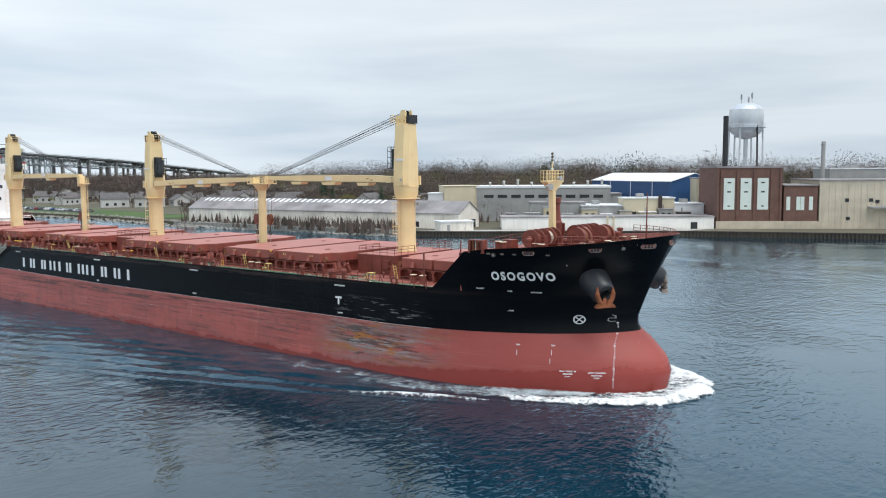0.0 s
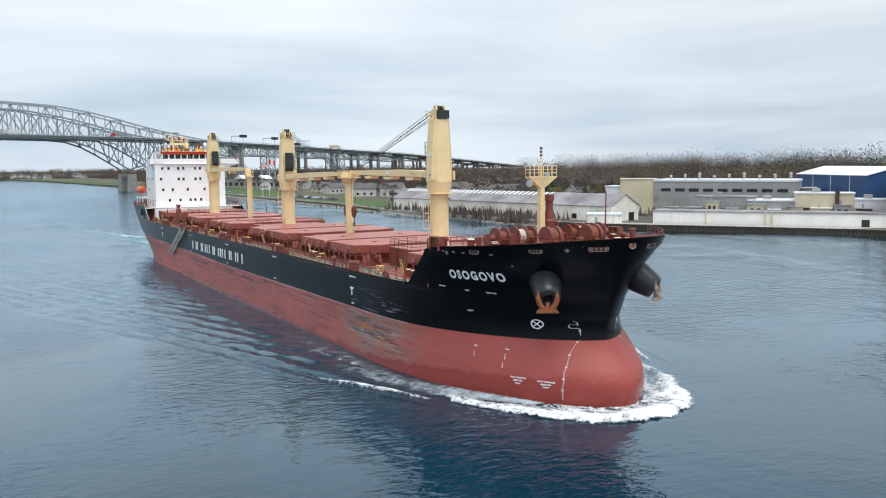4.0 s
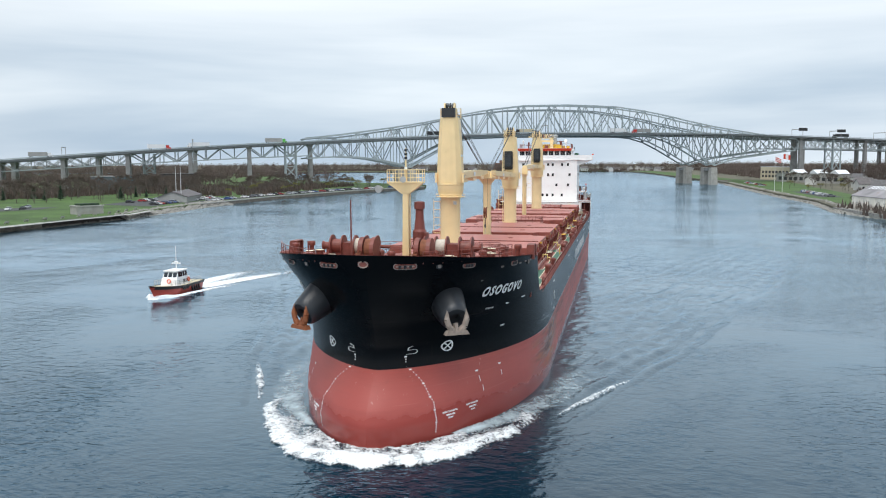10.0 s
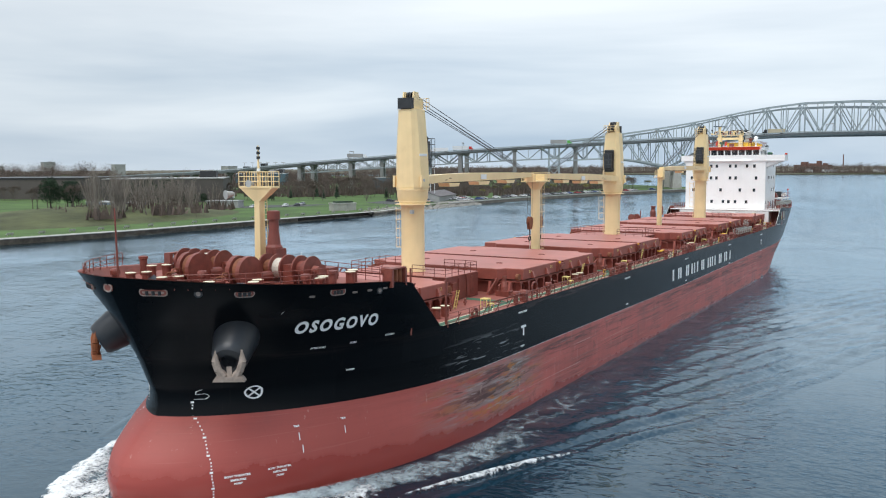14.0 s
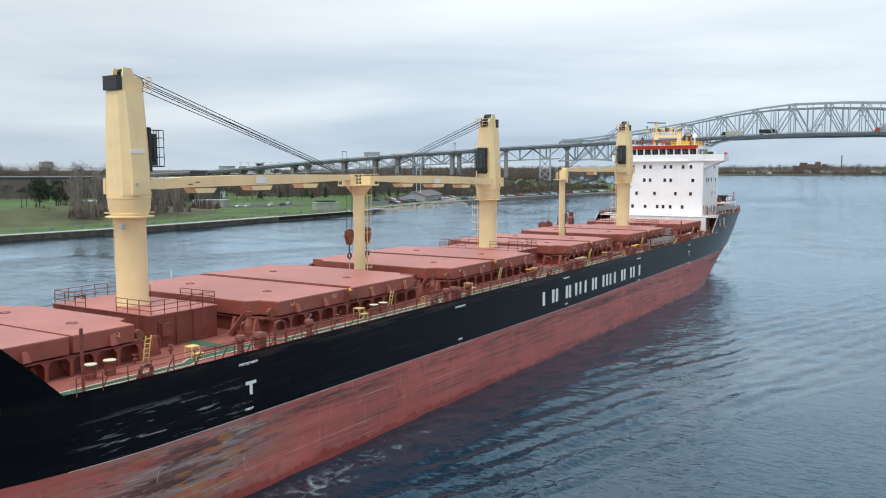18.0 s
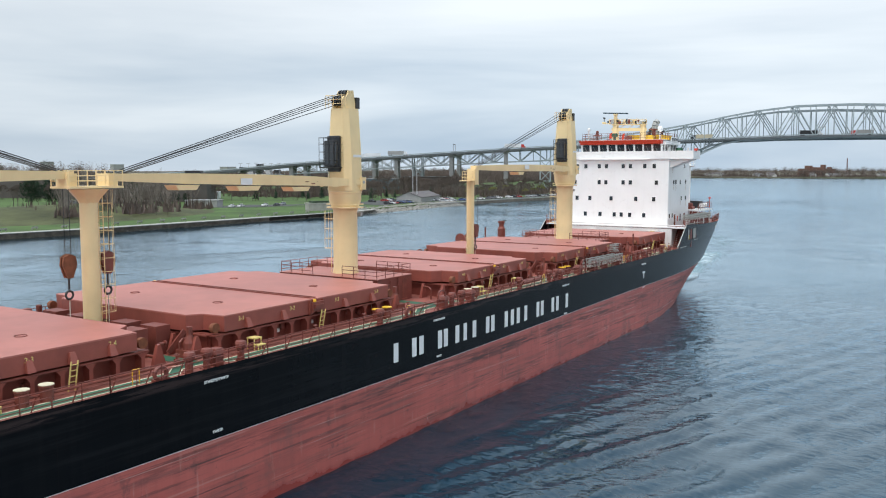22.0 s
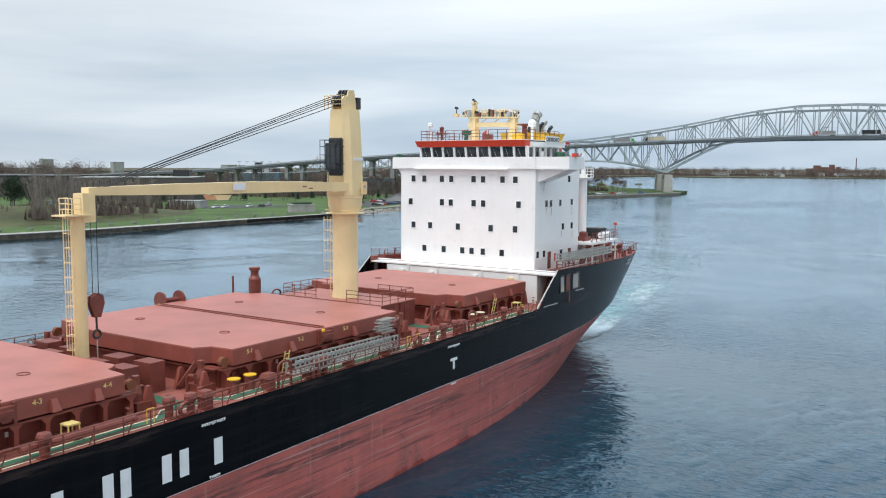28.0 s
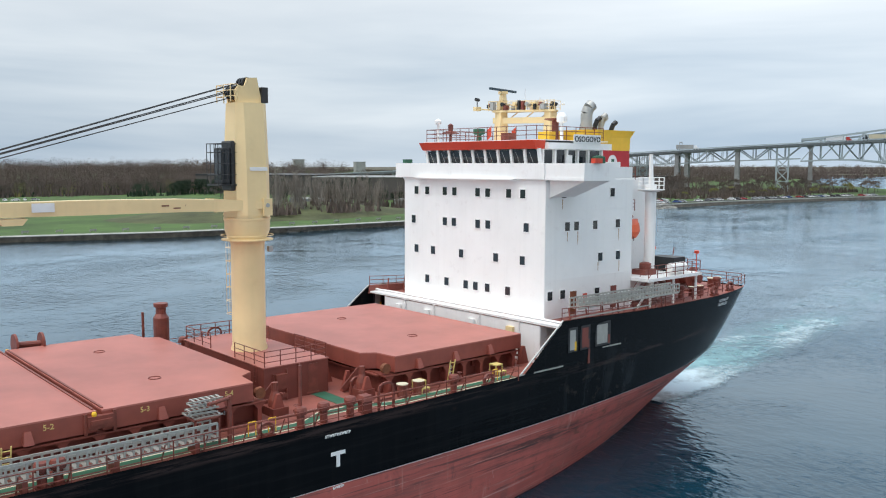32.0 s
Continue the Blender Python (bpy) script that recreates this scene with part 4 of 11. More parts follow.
for num, x0, x1, hw in HATCHES:
    cz = DECK
    walls = []
    for y in (-hw + 0.75, hw - 0.75):
        walls += [("coaming_wall", (x0 + 0.5, x1 - 0.5, y - 0.08, y + 0.08, cz, 10.35)), ("coaming_ledge", (x0 + 0.3, x1 - 0.3, y - 0.80 if y < 0 else y - 0.1, y + 0.1 if y < 0 else y + 0.80, 10.24, 10.34))]
    for x in (x0 + 0.5, x1 - 0.5):
        walls += [("coaming_wall", (x - 0.08, x + 0.08, -hw + 0.83, hw - 0.83, cz, 10.35)), ("coaming_ledge", (x - 0.4, x + 0.4, -hw + 0.6, hw - 0.6, 10.21, 10.31))]
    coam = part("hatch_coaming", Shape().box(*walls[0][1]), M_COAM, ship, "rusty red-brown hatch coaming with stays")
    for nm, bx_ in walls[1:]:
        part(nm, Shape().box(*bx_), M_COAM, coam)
    n = int((x1 - x0) / 1.75)
    for i in range(n + 1):
        x = x0 + 0.7 + (x1 - x0 - 1.4) * i / n
        share("coaming_stay", STAY, coam, pose(x, hw - 0.67, cz))
        share("coaming_stay", STAY, coam, pose(x, -hw + 0.67, cz, 0, 0, 180))
    mid = (x0 + x1) / 2 + (0.4 if num == 2 else 0)
    single = num == 6
    halves = [(x0, x1, False, True)] if single else [(x0, mid - 0.14, True, False), (mid + 0.14, x1, False, True)]
    for a, b, c0, c1 in halves:
        poly = cover_outline(a, b, hw, c0, c1)
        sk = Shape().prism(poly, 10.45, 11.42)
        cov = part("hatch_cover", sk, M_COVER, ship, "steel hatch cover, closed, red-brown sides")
        # the lid's paler red carries painted sky glare
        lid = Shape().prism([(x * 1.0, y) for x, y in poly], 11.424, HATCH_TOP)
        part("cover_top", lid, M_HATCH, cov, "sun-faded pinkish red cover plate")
        for y in (-hw * 0.5, hw * 0.5):
            share("lifting_ring", LUG, cov, pose((a + b) / 2 + 0.2, y, HATCH_TOP + 0.02))
        k = int((b - a) / 3.4)
        for i in range(k):
            x = a + 1.6 + (b - a - 3.0) * (i + 0.5) / k
            for sg in (1, -1):
                share("cover_bracket", CLEAT, cov, pose(x, sg * hw, 10.5, 0, 0, 0 if sg > 0 else 180))
    for sg in (1, -1):
        for x in (x0 + 0.55, x1 - 0.55):
            share("cover_wheel", WHEEL, coam, pose(x, sg * (hw - 0.3), 10.75))
    if num in (2, 3, 4, 5):
        for i in range(4):
            x = x1 - (x1 - x0) * (0.13 + 0.245 * i)
            letters("%d-%d" % (num, i + 1), 0.27, M_PALEYEL, "hatch_number", ship, pose(x, hw + 0.012, 11.0, 90, 0, 180))
            letters("%d-%d" % (num, i + 1), 0.27, M_PALEYEL, "hatch_number", ship, pose(x, -hw - 0.012, 11.0, 90, 0, 0))
    elif num == 1:
        letters("1-2", 0.27, M_PALEYEL, "hatch_number", ship, pose(x0 + 2.4, hw + 0.012, 10.9, 90, 0, 180))


# ---- deck houses between the hatches and the cranes ----
def deck_house(x0, x1, hy, top):
    s = Shape().box(x0, x1, -hy, hy, DECK, top)
    h = part("crane_house", s, M_COAM, ship, "red-brown deck house at the crane's foot")
    part("house_roof", Shape().box(x0 - 0.05, x1 + 0.05, -hy - 0.05, hy + 0.05, top, top + 0.06), M_HATCH, h)
    for sg in (1, -1):
        part("house_door", Shape().box(x0 + 0.8, x0 + 1.5, sg * hy - 0.03, sg * hy + 0.03, DECK + 0.2, DECK + 2.0), M_GEAR, h)
        railing([(x0 + 0.1, sg * 1.7, top), (x0 + 0.1, sg * (hy - 0.1), top), (x1 - 0.1, sg * (hy - 0.1), top), (x1 - 0.1, sg * 1.7, top)], h, 1.0, 1.2)
        lad = Shape()
        for y in (-0.2, 0.2):
            lad.rod((x1 + 0.08, sg * (hy - 1) + y, DECK), (x1 + 0.08, sg * (hy - 1) + y, top), 0.025, n=5)
        for k in range(7):
            lad.rod((x1 + 0.08, sg * (hy - 1) - 0.2, DECK + 0.3 + 0.3 * k), (x1 + 0.08, sg * (hy - 1) + 0.2, DECK + 0.3 + 0.3 * k), 0.02, n=4)
        part("ladder", lad, M_COAM, h)
    for sg in (1, -1):
        for k in range(3):
            x = x0 + 2.2 + k * (x1 - x0 - 2.8) / 2
            part("wall_pipe", Shape().rod((x, sg * (hy + 0.1), DECK), (x, sg * (hy + 0.1), top - 0.2 * k), 0.06, n=6), M_GEAR, h)
        part("wall_locker", Shape().box(x1 - 1.5, x1 - 0.7, min(sg * hy, sg * (hy + 0.3)), max(sg * hy, sg * (hy + 0.3)), DECK + 0.8, DECK + 1.7), M_GEAR, h)
        part("door_coaming", Shape().box(x0 + 0.7, x0 + 1.6, sg * hy - 0.05, sg * hy + 0.05, DECK + 0.1, DECK + 0.2), M_COVER, h)
    return h


deck_house(56.6, 62.4, 5.4, 11.35)
deck_house(3.9, 9.1, 5.6, 11.30)
deck_house(-44.2, -39.6, 5.6, 11.25)
for x in (33.6, 31.9, -15.2, -17.0):
    for sg in (1, -1):
        s = Shape().box(x - 0.55, x + 0.55, sg * 5.2 - 0.75, sg * 5.2 + 0.75, DECK, 10.95)
        part("vent_trunk", s, M_COAM, ship)
        s = Shape().box(x - 0.6, x + 0.6, sg * 2.3 - 0.8, sg * 2.3 + 0.8, DECK, 10.9)
        part("vent_trunk", s, M_COAM, ship)


def ladder_on(parent, x, y, z0, z1, out, mat, hoops=True, r=0.42):
    """A caged ladder up a post; out: unit (x, y) away from the post."""
    ox, oy = out
    sx, sy = -oy * 0.22, ox * 0.22
    s = Shape()
    for k in (1, -1):
        s.rod((x + k * sx, y + k * sy, z0), (x + k * sx, y + k * sy, z1), 0.03, n=5)
    z = z0 + 0.3
    while z < z1:
        s.rod((x + sx, y + sy, z), (x - sx, y - sy, z), 0.02, n=4)
        z += 0.45
    if hoops:
        z = z0 + 2.2
        while z < z1:
            s.ring((x + ox * (r - 0.02), y + oy * (r - 0.02), z), (0, 0, 1), r, 0.02, 10, 4)
            z += 0.9
        for a in (-40, 0, 40):
            c, d = math.cos(radians(a)), math.sin(radians(a))
            px, py = x + ox * (r - 0.02) + r * (ox * c - oy * d), y + oy * (r - 0.02) + r * (oy * c + ox * d)
            s.rod((px, py, z0 + 2.2), (px, py, z1), 0.015, n=4)
    return part("ladder", s, mat, parent)


def deck_crane(cx, to, base, tip_x, tip_z, cab_y, up, hook_x, hook_z):
    """A pedestal crane; to = 1: its jib lies forward, -1: aft; up: how much higher than the middle one it stands."""
    def X(a, b, y0, y1, z0, z1):
        a, b = cx + to * a, cx + to * b
        return (min(a, b), max(a, b), y0, y1, z0 + up, z1 + up)

    ped = Shape().lathe([(1.20, base - 2.0), (1.20, base + 0.1), (1.11, base + 0.35), (1.10, 17.0 + up), (1.14, 17.15 + up), (1.46, 17.95 + up), (1.48, 18.62 + up), (1.53, 18.65 + up), (1.53, 18.80 + up), (1.3, 18.81 + up)], cx, 0, 32)
    crane = part("deck_crane", ped, M_CREAM, ship, "cream-painted pedestal deck crane with lowered jib", smooth="auto")
    fl = Shape().lathe([(1.12, 17.28), (1.68, 17.30), (1.68, 17.38), (1.12, 17.42)], cx, 0, 28, cap=False)
    fl.v = [(x, y, z + up) for x, y, z in fl.v]
    part("flange", fl, M_CREAM, crane)
    part("flange_rail", Shape().ring((cx, 0, 17.62 + up), (0, 0, 1), 1.70, 0.025, 28, 5), M_CREAM, crane)

    # slewing house: chamfered tower, narrowing sideways to its head
    def ring8(z, a, b, sx, ch):
        pts = [(a - ch, -b), (a, -b + ch), (a, b - ch), (a - ch, b), (-a + ch, b), (-a, b - ch), (-a, -b + ch), (-a + ch, -b)]
        return [(cx + sx + x, y, z + up) for x, y in pts]
    t = Shape()
    prof = [(18.82, 1.20, 1.42, 0, 0.5), (20.2, 1.19, 1.40, 0, 0.5), (22.6, 1.18, 1.30, -to * 0.02, 0.48), (25.2, 1.12, 1.10, -to * 0.05, 0.42), (26.2, 1.10, 1.00, -to * 0.06, 0.38)]
    t.grid([ring8(*q) for q in prof], close=True)
    k = len(t.v)
    t.f.append(tuple(range(k - 8, k)))
    t.f.append(tuple(reversed(range(8))))
    part("tower", t, M_CREAM, crane, smooth="auto")
    part("seam_band", Shape().grid([ring8(18.95, 1.23, 1.45, 0, 0.5), ring8(19.07, 1.23, 1.45, 0, 0.5)], close=True), M_CREAM, crane)
    part("seam_band", Shape().grid([ring8(22.02, 1.20, 1.345, 0, 0.49), ring8(22.06, 1.20, 1.343, 0, 0.49)], close=True), M_CREAM, crane)
    # head: cheek plates, back plate, two banks of sheaves
    for y in (-0.55, 0.55):
        ck = Shape().plate([(cx - to * 0.95, 26.18 + up), (cx + to * 0.95, 26.18 + up), (cx + to * 1.05, 26.95 + up), (cx + to * 0.75, 27.3 + up), (cx + to * 0.35, 27.25 + up), (cx + to * 0.15, 27.8 + up), (cx - to * 0.55, 27.85 + up), (cx - to * 0.75, 26.9 + up)][:: to], y - 0.07, y + 0.07)
        part("cheek_plate", ck, M_CREAM, crane)
    part("head_plate", Shape().box(*X(-0.7, 0.0, -0.55, 0.55, 26.2, 27.0)), M_CREAM, crane)
    for xs, zs, r in ((0.05, 27.5, 0.36), (0.82, 26.85, 0.44)):
        for y in (-0.33, 0.0, 0.33):
            part("sheave", Shape().rod((cx + to * xs, y - 0.09, zs + up), (cx + to * xs, y + 0.09, zs + up), r, n=16), M_DARK, crane)
    part("vent_box", Shape().box(*X(-1.28, -0.82, -0.75, 0.75, 26.25, 27.25)), M_DARK, crane, "black louvred box")
    railing([(cx + to * 1.0, -0.95, 26.2 + up), (cx + to * 1.5, -0.95, 26.2 + up), (cx + to * 1.5, 0.95, 26.2 + up), (cx + to * 1.0, 0.95, 26.2 + up)], crane, 1.1, 0.9, M_CREAM)
    railing([(cx - to * 0.9, -0.95, 26.2 + up), (cx + to * 0.1, -0.95, 26.2 + up)], crane, 1.0, 0.5, M_CREAM)
    # driver's cab: dark back frame, glazed box, guard cage
    f0 = 1.16
    cb = soften(part("cab", Shape().box(*X(f0, f0 + 0.30, cab_y - 0.70, cab_y + 0.70, 20.55, 23.75)), M_DARK, crane, "black driver's cab behind a guard cage"), 0.12, 2)
    soften(part("cab_box", Shape().box(*X(f0 + 0.3, f0 + 0.85, cab_y - 0.58, cab_y + 0.58, 21.0, 23.3)), M_DARK, cb), 0.08, 2)
    part("cab_window", Shape().box(*X(f0 + 0.85, f0 + 0.87, cab_y - 0.48, cab_y + 0.48, 21.25, 23.15)), M_GLASS, cb)
    for y0, y1 in ((cab_y - 0.60, cab_y - 0.58), (cab_y + 0.58, cab_y + 0.60)):
        part("cab_window", Shape().box(*X(f0 + 0.38, f0 + 0.78, y0, y1, 21.3, 23.15)), M_GLASS, cb)
    gx, fx = cx + to * (f0 + 1.25), cx + to * f0
    cage = part("guard_cage", Shape().box(*X(f0, f0 + 1.25, cab_y - 0.8, cab_y + 0.8, 20.88, 20.95)), M_DARK, crane)
    bars = []
    for z in (20.95, 21.6, 22.3, 23.0, 23.55):
        bars += [((fx, y, z + up), (gx, y, z + up)) for y in (cab_y - 0.8, cab_y + 0.8)] + [((gx, cab_y - 0.8, z + up), (gx, cab_y + 0.8, z + up))]
    bars += [((gx, y, 20.95 + up), (gx, y, 23.55 + up)) for y in (cab_y - 0.8, cab_y - 0.27, cab_y + 0.27, cab_y + 0.8)]
    bars += [((fx + to * 0.62, y, 20.95 + up), (fx + to * 0.62, y, 23.55 + up)) for y in (cab_y - 0.8, cab_y + 0.8)]
    for p_, q_ in bars:
        part("cage_bar", Shape().rod(p_, q_, 0.028, n=5), M_DARK, crane)
    cl = Shape()
    for y in (-1.12, -0.78):
        cl.rod((cx + to * 1.28, y, 19.3 + up), (cx + to * 1.28, y, 23.4 + up), 0.022, n=4)
    for k in range(13):
        cl.rod((cx + to * 1.28, -1.12, 19.5 + up + 0.3 * k), (cx + to * 1.28, -0.78, 19.5 + up + 0.3 * k), 0.016, n=4)
    part("cab_ladder", cl, M_DARK, crane)
    # jib: box girder deeper towards its middle; its two heel arms clasp the tower
    j = Shape()
    hx = cx + to * 1.9
    L = abs(tip_x - hx)
    z0 = 19.62 + up
    rows = []
    for u, h, w in ((0, 0.36, 0.75), (0.12, 0.40, 0.66), (0.38, 0.43, 0.52), (0.7, 0.38, 0.46), (0.95, 0.26, 0.40), (1.0, 0.24, 0.38)):
        zz = z0 + 0.12 * min(1, u * 6) + (tip_z - z0 - 0.12) * u
        x = hx + to * L * u
        rows.append([(x, -w, zz - h), (x, w, zz - h), (x, w, zz + h), (x, -w, zz + h)])
    if to < 0:
        rows = [r[::-1] for r in rows]
    j.grid(rows, close=True)
    j.f.append((0, 1, 2, 3))
    n = len(j.v)
    j.f.append((n - 1, n - 2, n - 3, n - 4))
    part("jib", j, M_CREAM, crane, "long cream box jib lying level on its rest")
    for sg in (1, -1):
        y0, y1 = sorted((sg * 1.46, sg * 1.60))
        arm = Shape().quad_box([(cx + to * 2.6, sg * 0.60, z0 - 0.4), (cx + to * 2.6, sg * 0.72, z0 - 0.4), (cx - to * 0.55, sg * 1.60, z0 - 0.22), (cx - to * 0.55, sg * 1.46, z0 - 0.22), (cx + to * 2.6, sg * 0.60, z0 + 0.45), (cx + to * 2.6, sg * 0.72, z0 + 0.45), (cx - to * 0.55, sg * 1.60, z0 + 0.22), (cx - to * 0.55, sg * 1.46, z0 + 0.22)])
        part("heel_arm", arm, M_CREAM, crane)
        part("heel_bracket", Shape().box(*X(-0.95, -0.35, y0, y1 + 0.08, 18.95, 20.05)), M_CREAM, crane)
        part("heel_pin", Shape().rod((cx - to * 0.6, sg * 1.4, z0), (cx - to * 0.6, sg * 1.72, z0), 0.14, n=10), M_STEELGREY, crane)
    for u, ln in (((0.54, 1.6),) if up > 1 else ((0.20, 2.3), (0.46, 2.6), (0.72, 2.2))):
        x = hx + to * L * u
        zz = z0 + (tip_z - z0) * u
        tr_s = Shape().quad_box([(x - ln / 2 + 0.3, -0.62, zz - 0.80), (x + ln / 2 - 0.3, -0.62, zz - 0.80), (x + ln / 2 - 0.3, 0.62, zz - 0.80), (x - ln / 2 + 0.3, 0.62, zz - 0.80), (x - ln / 2, -0.62, zz - 0.44), (x + ln / 2, -0.62, zz - 0.44), (x + ln / 2, 0.62, zz - 0.44), (x - ln / 2, 0.62, zz - 0.44)])
        part("walkway_tray", tr_s, M_CREAM, crane)
    for sg in (1, -1):
        part("board", Shape().box(*X(12.2, 13.4, sg * 0.60 - 0.02, sg * 0.60 + 0.02, 19.55, 20.05)), M_MARK, crane, "small white board")
        part("board", Shape().box(*X(-0.8, 0.45, sg * 1.345 - 0.03, sg * 1.345 + 0.03, 21.85, 22.08)), M_MARK, crane, "small white board")
        for q in range(3):
            part("stencil", Shape().box(*X(5.6 - q * 0.75, 6.05 - q * 0.75, sg * 0.655 - 0.01, sg * 0.655 + 0.01, 19.68 - 0.16 * (q == 1), 19.76 - 0.16 * (q == 1))), M_GEAR, crane)
    # luffing and hoisting ropes
    tipx = tip_x - to * 0.6
    for y, z, dx, dz in ((-0.36, 27.6, 0.05, 0.22), (0.34, 27.6, 0.05, 0.22), (-0.3, 27.0, 0.9, 0.1), (0.3, 26.95, 0.9, 0.1), (0.05, 26.5, 1.1, 0.0)):
        part("wire_rope", Shape().rod((cx + to * dx, y, z + up), (tipx, y * 0.8, tip_z + dz), 0.034, n=5), M_WIRE, crane)
    # ladder with a landing down the pedestal
    ladder_on(crane, cx + to * 0.3, -1.25, base, 17.0 + up, (0.0, -1.0), M_CREAM)
    part("lamp", Shape().box(cx - to * 1.25 - 0.15, cx - to * 1.25 + 0.15, 0.6, 0.9, 16.5 + up, 16.85 + up), M_STEELGREY, crane)
    # hook block under the jib's tip
    bx, bz = tip_x - to * hook_x, hook_z
    for y in (-0.3, 0.3):
        part("wire_rope", Shape().rod((bx, y, bz + 0.7), (bx, y, tip_z - 0.3), 0.022, n=4), M_WIRE, crane)
    hb = Shape()
    for y in (-0.14, 0.14):
        hb.plate([(bx - 0.2, bz - 0.75), (bx + 0.2, bz - 0.75), (bx + 0.5, bz + 0.1), (bx + 0.42, bz + 0.6), (bx, bz + 0.8), (bx - 0.42, bz + 0.6), (bx - 0.5, bz + 0.1)], y - 0.07, y + 0.07)
    hb.rod((bx, -0.12, bz + 0.2), (bx, 0.12, bz + 0.2), 0.42, n=14)
    part("hook_block", hb, M_GEAR if to > 0 else M_RUST, crane, "rust-red hook block with its hook")
    hk = Shape().rod((bx, 0, bz - 0.75), (bx, 0, bz - 1.5), 0.07, n=6).ring((bx, 0, bz - 1.85), (0, 1, 0), 0.26, 0.08, 14, 6)
    part("hook", hk, M_WIRE, crane)
    part("hook_pennant", Shape().rod((bx, 0, bz - 2.1), (bx, 0, DECK + 0.2), 0.04, n=5), M_ROPE, crane)
    return crane


deck_crane(59.6, -1, 11.4, 33.9, 20.35, 0.2, 0.45, 0.4, 14.55)
deck_crane(6.4, 1, 11.35, 31.5, 20.2, -0.15, 0.0, 0.05, 14.55)
deck_crane(-41.65, 1, 11.3, -16.6, 21.0, 0.1, 1.32, 0.5, 13.8)


def jib_rest(x, top, double):
    s = Shape().rod((x, 0, DECK), (x, 0, top - 0.9), 0.56 if double else 0.43, n=18)
    r = part("jib_rest", s, M_CREAM, ship, "cream post carrying the crane jibs", smooth="auto")
    if double:
        hd = Shape().lathe([(0.56, top - 1.5), (0.75, top - 1.2), (1.3, top - 0.55)], x, 0, 8)
        part("bracket", hd, M_CREAM, r)
        pl = Shape().box(x - 2.0, x + 2.0, -1.0, 1.0, top - 0.5, top - 0.36)
        part("platform", pl, M_CREAM, r)
        for dx in (-1.5, 1.5):
            part("cradle", Shape().box(x + dx - 0.35, x + dx + 0.35, -0.6, 0.6, top - 0.36, top + 0.45), M_CREAM, r)
        railing([(x - 1.95, 0.95, top - 0.36), (x + 1.95, 0.95, top - 0.36)], r, 1.0, 0.65, M_CREAM)
        railing([(x - 1.95, -0.95, top - 0.36), (x + 1.95, -0.95, top - 0.36)], r, 1.0, 0.65, M_CREAM)
    else:
        part("platform", Shape().box(x - 0.5, x + 1.25, -0.7, 0.7, top - 1.0, top - 0.90), M_CREAM, r)
        part("cradle", Shape().box(x - 0.95, x - 0.1, -0.5, 0.5, top - 1.4, top + 0.4), M_CREAM, r)
        railing([(x + 0.15, 0.65, top - 0.90), (x + 0.75, 0.65, top - 0.90), (x + 0.75, -0.65, top - 0.90), (x + 0.15, -0.65, top - 0.90)], r, 1.0, 0.6, M_CREAM)
    ladder_on(r, x + (0.62 if not double else -0.75), 0.2, DECK, top - 0.6, (1.0 if not double else -1.0, 0.0), M_CREAM, r=0.42 if double else 0.24)


jib_rest(32.7, 20.0, True)
jib_rest(-16.0, 20.5, False)


# ---- accommodation block ----
HX, HA, HP, HS, HT = -61.8, -72.5, 8.15, -8.65, 22.55
house = part("accommodation_block", Shape().box(HA, HX, HS, HP, 9.0, HT), M_WHITE, ship, "white accommodation block with small square windows")
soften(house, 0.08, 2)
part("front_ledge", Shape().box(-61.8, -60.05, -11.5, 11.5, 12.0, 12.14), M_WHITE, ship, "white ledge below the accommodation front")
pipe = Shape().rod((-60.0, -10.5, 12.45), (-60.0, 11.4, 12.45), 0.08, n=8)
part("pipe", pipe, M_WHITE, ship)
WIN_FRAME = soften(new("tmp_frame", Shape().box(-0.03, 0.03, -0.36, 0.36, -0.43, 0.43).mesh("window_frame", M_WHITE)), 0.02, 1)
FRAME_ME = WIN_FRAME.data
bpy.data.objects.remove(WIN_FRAME)
GLASS_ME = Shape().box(-0.01, 0.01, -0.26, 0.26, -0.33, 0.33).mesh("window_pane", M_GLASS)


def ship_window(m):
    f = share("window", FRAME_ME, house, m, "small dark window in a white frame")
    share("pane", GLASS_ME, f, Matrix.Translation((0.035, 0, 0)))


FRONT = {21.42: (-6.9, -5.44, -3.15, -1.94, 0.86, 2.03, 4.36, 5.86), 18.88: (-7.28, -3.13, -1.99, 0.89, 2.07, 6.26), 16.32: (-6.89, -4.66, -1.06, 3.0, 5.9), 13.79: (-5.41, -2.88, -0.48, 0.68, 2.07, 4.36)}
for z, ys in FRONT.items():
    for y in ys:
        ship_window(pose(HX + 0.02, y, z))
SIDE = {21.47: (-63.8, -69.7), 18.95: (-64.26, -65.32, -67.59, -70.47), 16.36: (-68.31, -70.57), 13.76: (-62.4, -63.85)}
for z, xs in SIDE.items():
    for x in xs:
        ship_window(pose(x, HP + 0.02, z, 0, 0, 90))
        ship_window(pose(x, HS - 0.02, z, 0, 0, -90))
rw = random.Random(21)
